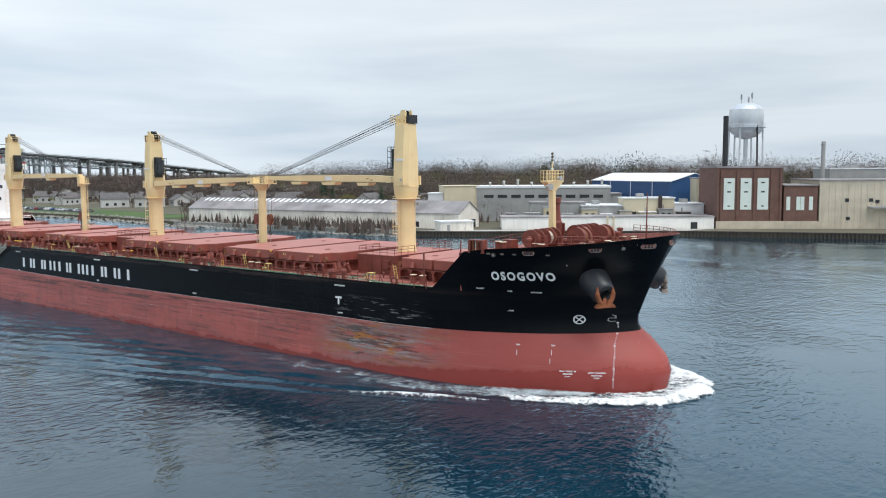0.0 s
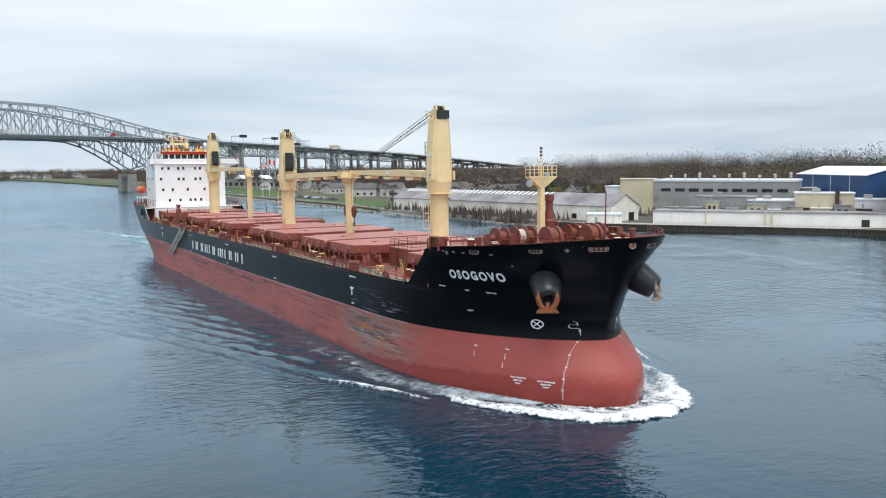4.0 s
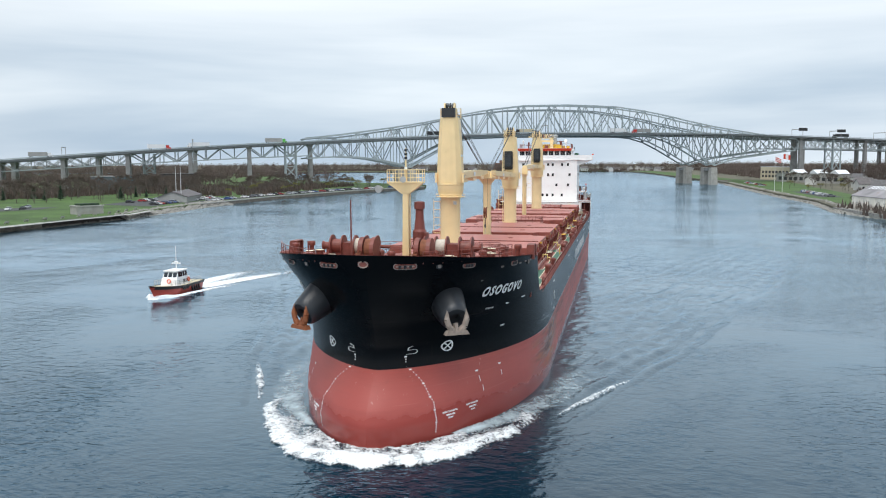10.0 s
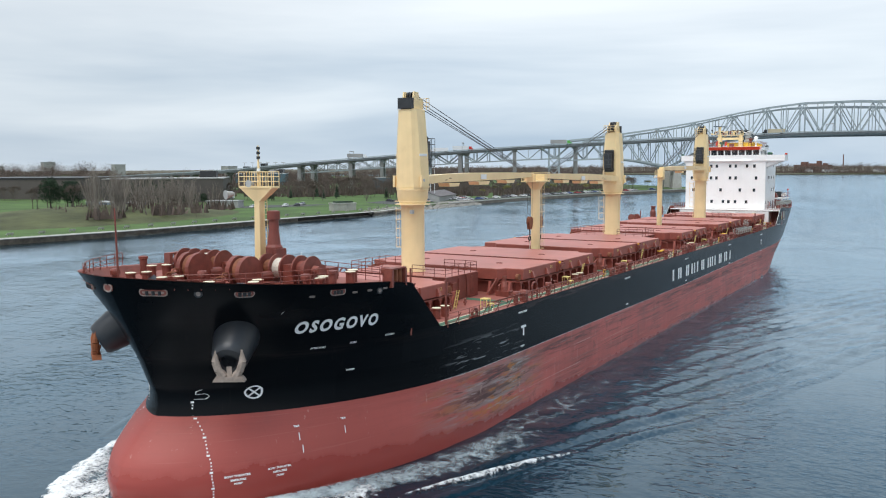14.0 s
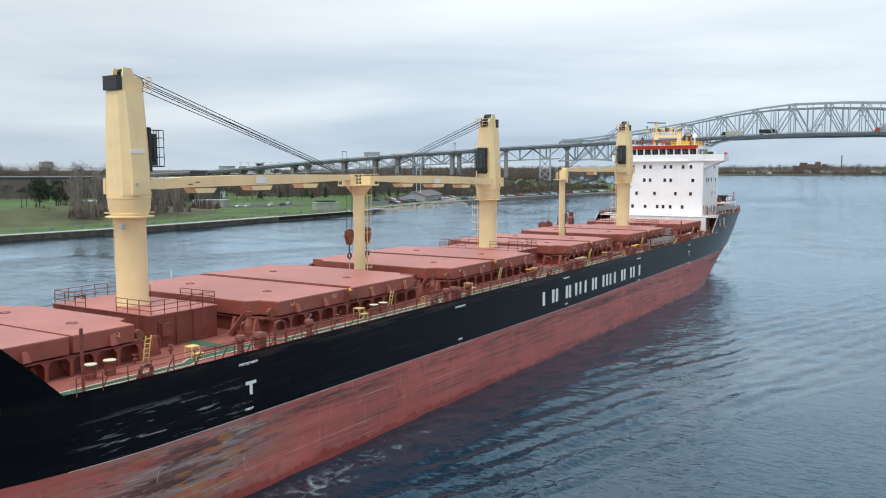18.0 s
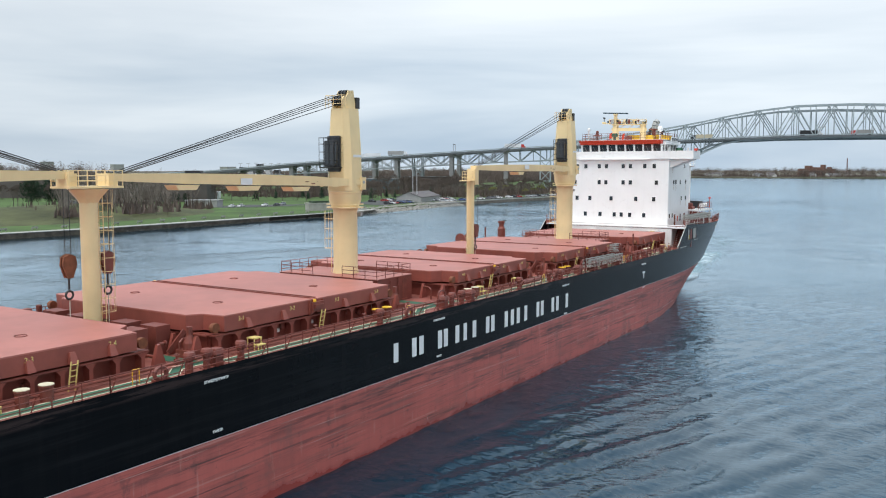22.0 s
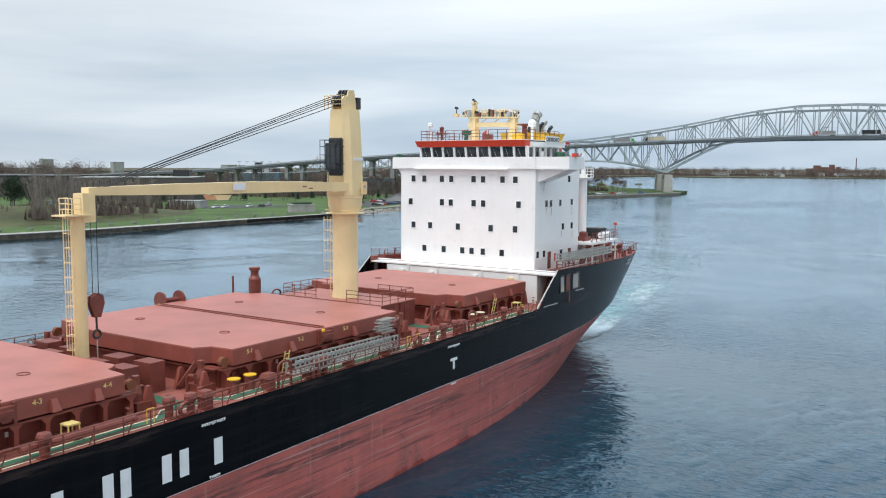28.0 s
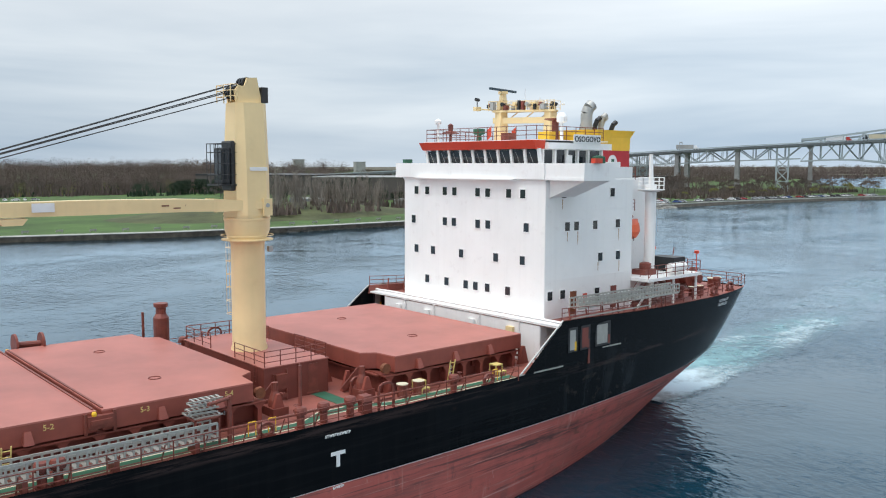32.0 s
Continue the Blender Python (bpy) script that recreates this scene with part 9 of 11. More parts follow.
village(30, -420, -190, 150, 245, 1.7, "pale clapboard house with a shingled roof among bare trees", "houses of the east village")
village(12, -640, -430, 160, 240, 1.7, "pale clapboard house by the riverside park", "houses of the east village")
village(46, -1560, -1470, -420, 330, 1.6, "small pale house on the far shore", "houses on the far shore")
ch, CHL = building("riverside_hotel", "long low riverside hotel with white gables", (-700, 150), (-620, 190), 18, 1.7, 9.5, M_CONC, M_SHINGLE)
row_of_windows(ch, 2, CHL - 2, 12, 3.5, 6.5, mat=M_DARK, w=0.6)
for k in range(3):
    s = Shape()
    s.v += [(18 + 26 * k, -1, 9.6), (30 + 26 * k, -1, 9.6), (24 + 26 * k, -1, 13), (18 + 26 * k, 10, 9.6), (30 + 26 * k, 10, 9.6), (24 + 26 * k, 10, 13)]
    s.f += [(0, 1, 2), (3, 5, 4), (0, 3, 4, 1), (1, 4, 5, 2), (2, 5, 3, 0)]
    part("gable", s, M_ROOFW, ch)
oc, OCL = building("office_by_bridge", "cream three-storey office beside the bridge", (-790, 150), (-760, 172), 14, 1.7, 14, M_CREAMW, M_ROOFW)
for z in (4, 8):
    row_of_windows(oc, 1, OCL - 1, 8, z, z + 2.4, mat=M_DARK)
rb, RBL = building("red_brick_school", "red brick block on the far shore", (-1590, -240), (-1578, -180), 20, 1.7, 15.5, M_BRICK, M_BRICK)
for z in (4, 9):
    row_of_windows(rb, 2, RBL - 2, 14, z, z + 3, mat=M_DARK)
for x0, x1, y0, y1, h in ((12, 22, 2, 14, 21.5), (22, 40, 4, 16, 18.5), (40, 47, 3, 12, 23.0), (52, 58, 2, 12, 19.0)):
    part("roof_block", Shape().box(x0, x1, y0, y1, 15.4, h), M_BRICK, rb)
st3 = thing("chimney_stack", "thin dark stack on the far shore", "chimney", pose(-1540, -150, 0))
part("shaft", Shape().rod((0, 0, 1), (0, 0, 34.0), 1.1, 0.85, n=10), M_BRICK, st3)

# ground patches: lawns, scrub, car parks, paths
def patch(name, poly, z, mat, label, cat):
    return tagged(new(name, Shape().prism(ccw(poly), z - 0.3, z).mesh(name, mat)), label, cat, "", "structure")


def mound_z(x, y):
    """Height of the ground over the scrub mound on the west lawn."""
    r = ((x + 92) / 70.0) ** 2 + ((y + 246) / 42.0) ** 2
    return 1.9 + 5.0 * max(0.0, 1 - r) ** 1.4 * (1 + 0.12 * noise.noise(Vector((x * 0.05, y * 0.05, 1))))


md = Shape().grid([[(x, y, mound_z(x, y) + (0.03 if mound_z(x, y) > 1.92 else -0.25)) for x in range(-166, -15, 3)] for y in range(-292, -199, 3)])
tagged(new("scrub_mound", md.mesh("scrub_mound", M_SCRUB, True)), "low mound of dry grass and scrub on the lawn", "ground", "", "structure")
patch("parking", [(-176, -246), (-205, -232), (-225, -236), (-205, -262), (-180, -262)], 1.96, M_ASPH, "asphalt parking by the garage", "parking")
patch("parking", [(-235, -196), (-262, -200), (-320, -205), (-330, -232), (-300, -238), (-245, -228)], 1.96, M_ASPH, "asphalt riverside parking", "parking")
patch("shore_road", [(-262, -190), (-342, -188.5), (-440, -171), (-520, -147), (-522, -153), (-442, -180), (-342, -197), (-262, -198)], 1.97, M_ASPH, "asphalt shore road with parked cars", "road")
patch("east_park", [(-285, 112), (-410, 109), (-520, 108), (-700, 107), (-760, 120), (-720, 160), (-560, 150), (-400, 142), (-290, 132)], 1.76, M_GRASS, "green riverside park lawn", "grass")
patch("parking", [(-370, 118), (-450, 117), (-450, 128), (-370, 129)], 1.80, M_ASPH, "asphalt park parking", "parking")
patch("quay_apron", [(-157, 113.8), (-141, 123), (-114, 143), (-85, 164), (-81, 178), (-135, 136), (-147, 128)], 1.78, M_CONC, "dirty concrete quay apron", "quay")
patch("far_lawn", [(-1445, -140), (-1405, -300), (-1425, -600), (-1440, -600), (-1422, -300), (-1462, -140), (-1510, 10), (-1500, 5)], 1.7, M_GRASS, "thin green lawn on the far shore", "grass")
patch("east_far_lawn", [(-760, 99), (-900, 84), (-1230, 58), (-1430, 28), (-1440, 60), (-1230, 96), (-900, 118), (-760, 130)], 1.74, M_GRASS, "green bank beyond the bridge", "grass")

# riprap
rr = random.Random(11)


def riprap(line, n, z0, z1, inland):
    """Heaped rocks along a line; returns one thing of kind stuff."""
    s = Shape()
    lens = [(Vector(b) - Vector(a)).length for a, b in zip(line, line[1:])]
    tot = sum(lens)
    for k in range(n):
        u = rr.uniform(0, tot)
        for (a, b), l in zip(zip(line, line[1:]), lens):
            if u <= l:
                break
            u -= l
        p = Vector(a).lerp(Vector(b), u / l)
        d = (Vector(b) - Vector(a)).normalized()
        nrm = Vector((-d.y, d.x))
        q = rr.random()
        p = p + nrm * ((q - 0.4) * inland)
        z = z0 + (z1 - z0) * q
        r = rr.uniform(0.4, 1.0)
        c = len(s.v)
        dirs = [(1, 0, 0), (0, 1, 0), (-1, 0, 0), (0, -1, 0), (0, 0, 1), (0, 0, -1)]
        for dx, dy, dz in dirs:
            f = r * rr.uniform(0.6, 1.2)
            s.v.append((p.x + dx * f + rr.uniform(-0.2, 0.2), p.y + dy * f + rr.uniform(-0.2, 0.2), z + dz * f * 0.7))
        s.f += [tuple(c + i for i in t) for t in ((0, 1, 4), (1, 2, 4), (2, 3, 4), (3, 0, 4), (1, 0, 5), (2, 1, 5), (3, 2, 5), (0, 3, 5))]
    ob = new("riprap", s.mesh("riprap", M_STONE))
    return tagged(ob, "heaped grey riprap stones along the shore", "rocks", "", "stuff")


riprap([(-178, -174.5), (-205, -179.5), (-262, -185.5), (-290, -185.0)], 1300, -0.2, 2.2, 6)
riprap([(-60, -181.6), (-110, -178.6), (-136, -177.6), (-178, -175.2)], 700, -0.4, 0.3, 2.0)
riprap([(-157, 112), (-175, 111), (-214, 109), (-264, 100)], 1100, -0.2, 1.9, -5)
riprap([(-264, 101), (-330, 107), (-410, 104), (-520, 103), (-680, 103), (-760, 98)], 2200, -0.2, 1.9, -7)

# ---- trees ----
tr = random.Random(3)


def bare_tree(h, spread, seed, levels=4, twigs=True):
    """A leafless tree: tapered trunk and forking limbs; returns wood and fine twigs."""
    r = random.Random(seed)
    wood, fine = Shape(), Shape()

    def grow(p, d, L, rad, lv):
        q = p + d * L
        wood.rod(p, q, rad, rad * 0.66, n=5 if lv > 1 else 3, cap=False)
        if lv == 0:
            for _ in range(20):
                e = (d + Vector((r.uniform(-0.9, 0.9), r.uniform(-0.9, 0.9), r.uniform(-0.2, 0.8)))).normalized() * L * r.uniform(0.5, 1.1)
                o = p.lerp(q, r.uniform(0.3, 1.0))
                w = e.cross(Vector((r.uniform(-1, 1), r.uniform(-1, 1), 0.3))).normalized() * 0.05
                k = len(fine.v)
                fine.v += [tuple(o - w), tuple(o + w), tuple(o + e)]
                fine.f.append((k, k + 1, k + 2))
            return
        n = r.choice((2, 3, 3)) if lv < levels else r.choice((3, 4))
        for i in range(n):
            a = 2 * math.pi * (i + r.random() * 0.6) / n
            side = Vector((math.cos(a), math.sin(a), 0))
            nd = (d * r.uniform(0.7, 1.0) + side * spread * r.uniform(0.5, 1.0) + Vector((0, 0, 0.15))).normalized()
            grow(q if i or lv == levels else q, nd, L * r.uniform(0.62, 0.82), rad * 0.6, lv - 1)

    grow(Vector((0, 0, -0.3)), Vector((r.uniform(-0.05, 0.05), r.uniform(-0.05, 0.05), 1)).normalized(), h * 0.27, h * 0.018, levels)
    return wood, fine


def evergreen(h, seed):
    r = random.Random(seed)
    wood = Shape().rod((0, 0, -0.3), (0, 0, h * 0.95), h * 0.016, h * 0.004, n=6)
    nd = Shape()
    tiers = 13
    for t in range(tiers):
        z = h * (0.12 + 0.86 * t / tiers)
        rad = h * 0.22 * (1 - t / tiers) ** 0.8 + 0.15
        n = 11
        for i in range(n):
            a = 2 * math.pi * (i + r.random()) / n
            rr_ = rad * r.uniform(0.65, 1.15)
            tip = Vector((rr_ * math.cos(a), rr_ * math.sin(a), z - rr_ * 0.25))
            sd = Vector((-math.sin(a), math.cos(a), 0)) * rr_ * 0.28
            k = len(nd.v)
            nd.v += [(0, 0, z + rad * 0.35), tuple(tip * 0.6 + sd + Vector((0, 0, z * 0.4))), tuple(tip), tuple(tip * 0.6 - sd + Vector((0, 0, z * 0.4)))]
            nd.f += [(k, k + 1, k + 2), (k, k + 2, k + 3)]
    return wood, nd


BARE = []
for sd in range(5):
    w_, f_ = bare_tree(12, 0.62, sd + 20)
    BARE.append((w_.mesh("trunk", M_BARK), f_.mesh("crown", M_TWIG)))
BUDDING = []
for sd in range(2):
    w_, f_ = bare_tree(10, 0.85, sd + 60)
    lv = Shape()
    r = random.Random(sd)
    for v in f_.v[2::3]:
        for _ in range(2):
            o = Vector(v) + Vector((r.uniform(-0.3, 0.3), r.uniform(-0.3, 0.3), r.uniform(-0.3, 0.3)))
            a, b = Vector((r.uniform(-0.16, 0.16), r.uniform(-0.16, 0.16), 0.12)), Vector((0.14, r.uniform(-0.16, 0.16), -0.1))
            k = len(lv.v)
            lv.v += [tuple(o), tuple(o + a), tuple(o + b)]
            lv.f.append((k, k + 1, k + 2))
    BUDDING.append((w_.mesh("trunk", M_BARK), lv.mesh("crown", M_BUD)))
PINES = []
for sd in range(3):
    w_, n_ = evergreen(12, sd + 80)
    PINES.append((w_.mesh("trunk", M_BARK), n_.mesh("crown", M_PINE)))


THICKET = []
for sd in range(3):
    r = random.Random(sd + 240)
    w_, fn = Shape(), Shape()
    for k in range(6):
        p = Vector((r.uniform(-0.9, 0.9), r.uniform(-0.9, 0.9), -0.3))
        d = Vector((p.x * 0.22, p.y * 0.22, 1)).normalized()
        L0, rad = r.uniform(8.5, 12), r.uniform(0.10, 0.17)
        for q in range(5):
            e = p + d * (L0 / 5)
            w_.rod(p, e, rad, rad * 0.78, n=5, cap=False)
            rad *= 0.78
            if q > 0:
                for _ in range(4):
                    a = r.uniform(0, 6.28)
                    bd = (d * 0.9 + Vector((math.cos(a), math.sin(a), 0.15)) * 0.55).normalized()
                    o = p.lerp(e, r.random())
                    be = o + bd * r.uniform(1.0, 2.4)
                    w_.rod(o, be, rad * 0.5, 0.015, n=3, cap=False)
                    for _ in range(6):
                        t0 = o.lerp(be, r.uniform(0.3, 1.0))
                        td = (bd + Vector((r.uniform(-0.8, 0.8), r.uniform(-0.8, 0.8), r.uniform(-0.1, 0.7)))).normalized() * r.uniform(0.5, 1.2)
                        wv = td.cross(Vector((r.uniform(-1, 1), r.uniform(-1, 1), 0.3))).normalized() * 0.03
                        c = len(fn.v)
                        fn.v += [tuple(t0 - wv), tuple(t0 + wv), tuple(t0 + td)]
                        fn.f.append((c, c + 1, c + 2))
            d = (d + Vector((r.uniform(-0.15, 0.15), r.uniform(-0.15, 0.15), 0))).normalized()
            p = e
    THICKET.append((w_.mesh("trunk", M_PALEBARK), fn.mesh("crown", M_PALETWIG)))
ROUND = []
for sd in range(3):
    r = random.Random(sd + 140)
    w_, nd = Shape().rod((0, 0, -0.3), (0, 0, 9.0), 0.24, 0.08, n=7), Shape()
    clumps = [(Vector((r.uniform(-3.2, 3.2), r.uniform(-3.2, 3.2), 0)), r.uniform(3.0, 10.6)) for _ in range(46)]
    for c, z in clumps:
        c = c * math.sqrt(max(0.05, 1 - ((z - 5.2) / 6.2) ** 2))
        w_.rod((0, 0, max(1.5, z - 1.2)), (c.x, c.y, z), 0.06, 0.02, n=3)
        rad = r.uniform(0.8, 1.35)
        for _ in range(52):
            d = Vector((r.gauss(0, 1), r.gauss(0, 1), r.gauss(0, 0.75))).normalized()
            o = Vector((c.x, c.y, z)) + d * rad * r.uniform(0.5, 1.0)
            e = (d + Vector((r.uniform(-0.6, 0.6), r.uniform(-0.6, 0.6), 0.5))).normalized() * 0.45
            sd_ = e.cross(Vector((r.uniform(-1, 1), r.uniform(-1, 1), r.uniform(-1, 1)))).normalized() * 0.16
            k = len(nd.v)
            nd.v += [tuple(o - sd_), tuple(o + sd_), tuple(o + e)]
            nd.f.append((k, k + 1, k + 2))
    ROUND.append((w_.mesh("trunk", M_BARK), nd.mesh("crown", M_PINE)))


def plant(kind, x, y, z, h):
    pool, nm, lab = {"bare": (BARE, "bare_tree", "leafless tree with grey-brown twigs in early spring"), "bud": (BUDDING, "budding_tree", "small tree just coming into olive leaf"), "thicket": (THICKET, "thicket_tree", "slender pale leafless tree with several upright stems"), "round_pine": (ROUND, "pine_tree", "broad dark green pine with dense rounded clumps"), "pine": (PINES, "evergreen_tree", "dark green conifer with drooping needled boughs")}[kind]
    wm, cm = pool[tr.randrange(len(pool))]
    k = h / (10 if kind == "bud" else 12)
    t = thing(nm, lab, "tree", Matrix.Translation((x, y, z)) @ Matrix.Rotation(tr.uniform(0, 6.28), 4, "Z") @ Matrix.Diagonal((k, k, k * tr.uniform(0.9, 1.1), 1)))
    for n_, me in (("trunk", wm), ("crown", cm)):
        share(n_, me, t, Matrix.Identity(4))


def grove(kind, n, x0, x1, y0, y1, z, h0, h1):
    for _ in range(n):
        x, y = tr.uniform(x0, x1), tr.uniform(y0, y1)
        plant(kind, x, y, max(z, mound_z(x, y)) if y < -190 else z, tr.uniform(h0, h1))


# west bank: two bare thickets on the scrub, dark pines, park trees
grove("thicket", 14, -102, -80, -248, -222, 1.9, 11, 16)
grove("thicket", 36, -164, -122, -286, -248, 1.9, 11, 16)
grove("bare", 8, -125, -95, -230, -205, 1.9, 3, 6)
for x, y, h in ((-158, -290, 14), (-152, -297, 13), (-163, -283, 14), (-147, -284, 13), (-170, -290, 13), (-166, -300, 14)):
    plant("round_pine", x, y, 1.9, h)
for x, y, h in ((-132, -330, 14), (-138, -322, 15), (-144, -334, 15), (-140, -342, 16)):
    plant("round_pine", x, y, 1.9, h)
grove("bare", 10, -160, -125, -352, -316, 1.9, 11, 15)
grove("round_pine", 6, -215, -200, -318, -300, 1.9, 4, 7)
grove("bare", 16, -255, -215, -335, -285, 1.9, 8, 13)
grove("bare", 34, -320, -250, -320, -235, 1.9, 8, 14)
grove("pine", 5, -300, -230, -320, -270, 1.9, 7, 12)
grove("bare", 54, -440, -310, -310, -205, 1.9, 9, 16)
grove("bud", 8, -440, -330, -240, -190, 1.9, 6, 9)
grove("bare", 50, -560, -400, -260, -162, 1.9, 8, 14)
grove("bare", 18, -420, -330, -215, -196, 1.9, 7, 12)
grove("bud", 10, -560, -440, -200, -155, 1.9, 6, 10)
grove("pine", 6, -330, -290, -260, -225, 1.9, 6, 10)
# long lawn south, around the boat yard
grove("round_pine", 12, -185, -150, -492, -470, 1.9, 8, 12)
grove("bare", 10, -190, -160, -470, -440, 1.9, 7, 11)
grove("bare", 26, -120, 60, -560, -500, 1.9, 8, 13)
# east bank
for x in range(-262, -165, 6):
    if tr.random() < 0.8:
        plant("thicket", x, 103 + (x + 262) * 0.13, 0.8, tr.uniform(3.0, 6.0))
grove("bare", 60, -420, -170, 150, 270, 1.7, 8, 15)
grove("pine", 7, -330, -200, 190, 290, 1.7, 13, 21)
grove("bud", 6, -300, -200, 180, 240, 1.7, 8, 12)
grove("bare", 50, -640, -420, 135, 280, 1.7, 8, 15)
grove("bud", 6, -620, -450, 125, 170, 1.7, 5, 8)
grove("bare", 12, -290, -262, 108, 140, 1.7, 5, 9)


def woods(name, x0, x1, y0, y1, n, z, h0, h1, seed, mat=None, fine=1.0):
    """Distant leafless woods: every tree a stem and a round crown of fine upswept branches, joined as one mass."""
    g = np.random.default_rng(seed)
    blades = int(150 * fine)
    N = n * blades
    tx, ty, th = g.uniform(x0, x1, n), g.uniform(y0, y1, n), g.uniform(h0, h1, n)
    ti = np.repeat(np.arange(n), blades)
    H = th[ti]
    # a point in the crown's ellipsoid, a short branch out of it, outwards and up
    d = g.normal(size=(N, 3))
    d /= np.linalg.norm(d, axis=1)[:, None]
    q = g.uniform(0.1, 1.0, N) ** 0.9
    wide = np.repeat(g.uniform(0.30, 0.46, n), blades)
    p = np.stack([tx[ti] + d[:, 0] * q * wide * H, ty[ti] + d[:, 1] * q * wide * H, z + H * (0.60 + 0.36 * d[:, 2] * q)], 1)
    o = d * np.array([1.0, 1.0, 0.5]) + g.normal(size=(N, 3)) * 0.5 + np.array([0, 0, 0.30])
    o /= np.linalg.norm(o, axis=1)[:, None]
    ln = H * g.uniform(0.025, 0.065, N) / fine**0.5
    tip = p + o * ln[:, None] * 0.6
    base = p - o * ln[:, None] * 0.6
    side = np.cross(o, g.normal(size=(N, 3)))
    side /= np.linalg.norm(side, axis=1)[:, None] + 1e-6
    side *= (H * g.uniform(0.007, 0.016, N) / fine**0.8)[:, None]
    v = np.stack([base - side, base + side, tip], 1)
    stem = np.empty((n, 3, 3))
    r = th * 0.022
    stem[:, 0] = np.stack([tx - r, ty + r, np.full(n, z - 0.8)], 1)
    stem[:, 1] = np.stack([tx + r, ty - r, np.full(n, z - 0.8)], 1)
    stem[:, 2] = np.stack([tx, ty, z + th * 0.8], 1)
    # low brush between the stems
    m = n * 14
    bi = np.repeat(np.arange(n), 14)
    bx, by = tx[bi] + g.uniform(-5, 5, m), ty[bi] + g.uniform(-5, 5, m)
    bh, ba = g.uniform(1.5, 4.5, m), g.uniform(0, 6.28, m)
    brush = np.stack([np.stack([bx - np.cos(ba) * 0.8, by - np.sin(ba) * 0.8, np.full(m, z - 0.6)], 1), np.stack([bx + np.cos(ba) * 0.8, by + np.sin(ba) * 0.8, np.full(m, z - 0.6)], 1), np.stack([bx + g.uniform(-1, 1, m), by + g.uniform(-1, 1, m), z + bh], 1)], 1)
    allv = np.concatenate([v, stem, brush]).reshape(-1, 3)
    me = bpy.data.meshes.new(name)
    k = len(allv) // 3
    me.vertices.add(len(allv))
    me.vertices.foreach_set("co", allv.ravel())
    me.loops.add(3 * k)
    me.loops.foreach_set("vertex_index", np.arange(3 * k, dtype=np.int32))
    me.polygons.add(k)
    me.polygons.foreach_set("loop_start", np.arange(0, 3 * k, 3, dtype=np.int32))
    me.materials.append(mat or M_FARWOOD)
    me.update()
    me.validate()
    conif = mat == M_PINE
    return tagged(new(name, me), "dark evergreens standing among the distant woods" if conif else "distant leafless woods, grey-brown in early spring", "woods", "", "stuff")


woods("far_woods", -520, 260, 330, 520, 1150, 1.7, 19, 31, 1, fine=3.4)
woods("far_woods", -400, -120, 255, 340, 300, 1.7, 13, 22, 8, fine=3.0)
woods("far_woods", -520, -290, 190, 250, 80, 1.7, 8, 14, 14, fine=2.0)
woods("far_woods", -900, -480, 220, 420, 900, 1.7, 13, 22, 2, fine=1.6)
woods("far_woods", -1700, -800, 150, 320, 700, 1.7, 10, 18, 3)
woods("far_woods", -1650, -1470, -1200, 300, 2300, 1.6, 7, 20, 4, M_TWIG)
woods("far_woods", -700, -300, -720, -540, 800, 1.9, 10, 18, 5)
woods("far_woods", -300, 320, -620, -500, 900, 1.9, 11, 18, 16, fine=2.0)
woods("far_woods", -420, 320, -1000, -620, 1500, 1.9, 20, 28, 6, fine=1.5)
woods("far_woods", -1250, -700, -760, -440, 700, 1.9, 9, 16, 7)
woods("far_woods", 240, 620, 420, 620, 500, 1.7, 20, 29, 9, fine=2.0)
woods("far_woods", -430, -290, -430, -300, 160, 1.9, 8, 13, 18)
woods("bank_shrubs", -545, -345, -255, -200, 150, 1.9, 4, 10, 31, fine=2.6)
woods("bank_shrubs", -480, -350, -330, -250, 110, 1.9, 9, 15, 32, fine=2.2)
woods("bank_shrubs", -166, -118, -288, -246, 22, 2.4, 6, 12, 35, fine=2.6)
woods("bank_shrubs", -122, -70, -252, -212, 34, 4.2, 2.5, 5, 36, fine=1.8)
woods("bank_shrubs", -300, -160, 138, 190, 75, 1.7, 5, 12, 33, fine=2.6)
woods("bank_shrubs", -262, -165, 106, 122, 40, 1.5, 2.5, 5, 34, fine=1.6)
woods("far_conifers", -420, 200, 320, 420, 45, 1.7, 20, 33, 10, M_PINE, fine=2.0)
woods("far_conifers", -260, 200, -600, -500, 60, 1.9, 8, 14, 12, M_PINE)
woods("far_conifers", -175, -120, -490, -470, 16, 1.9, 8, 11, 13, M_PINE)
woods("budding_woods", -520, 260, 300, 400, 120, 1.7, 14, 24, 20, M_BUD, fine=2.0)
woods("budding_woods", -300, 200, -620, -500, 50, 1.9, 7, 12, 21, M_BUD)

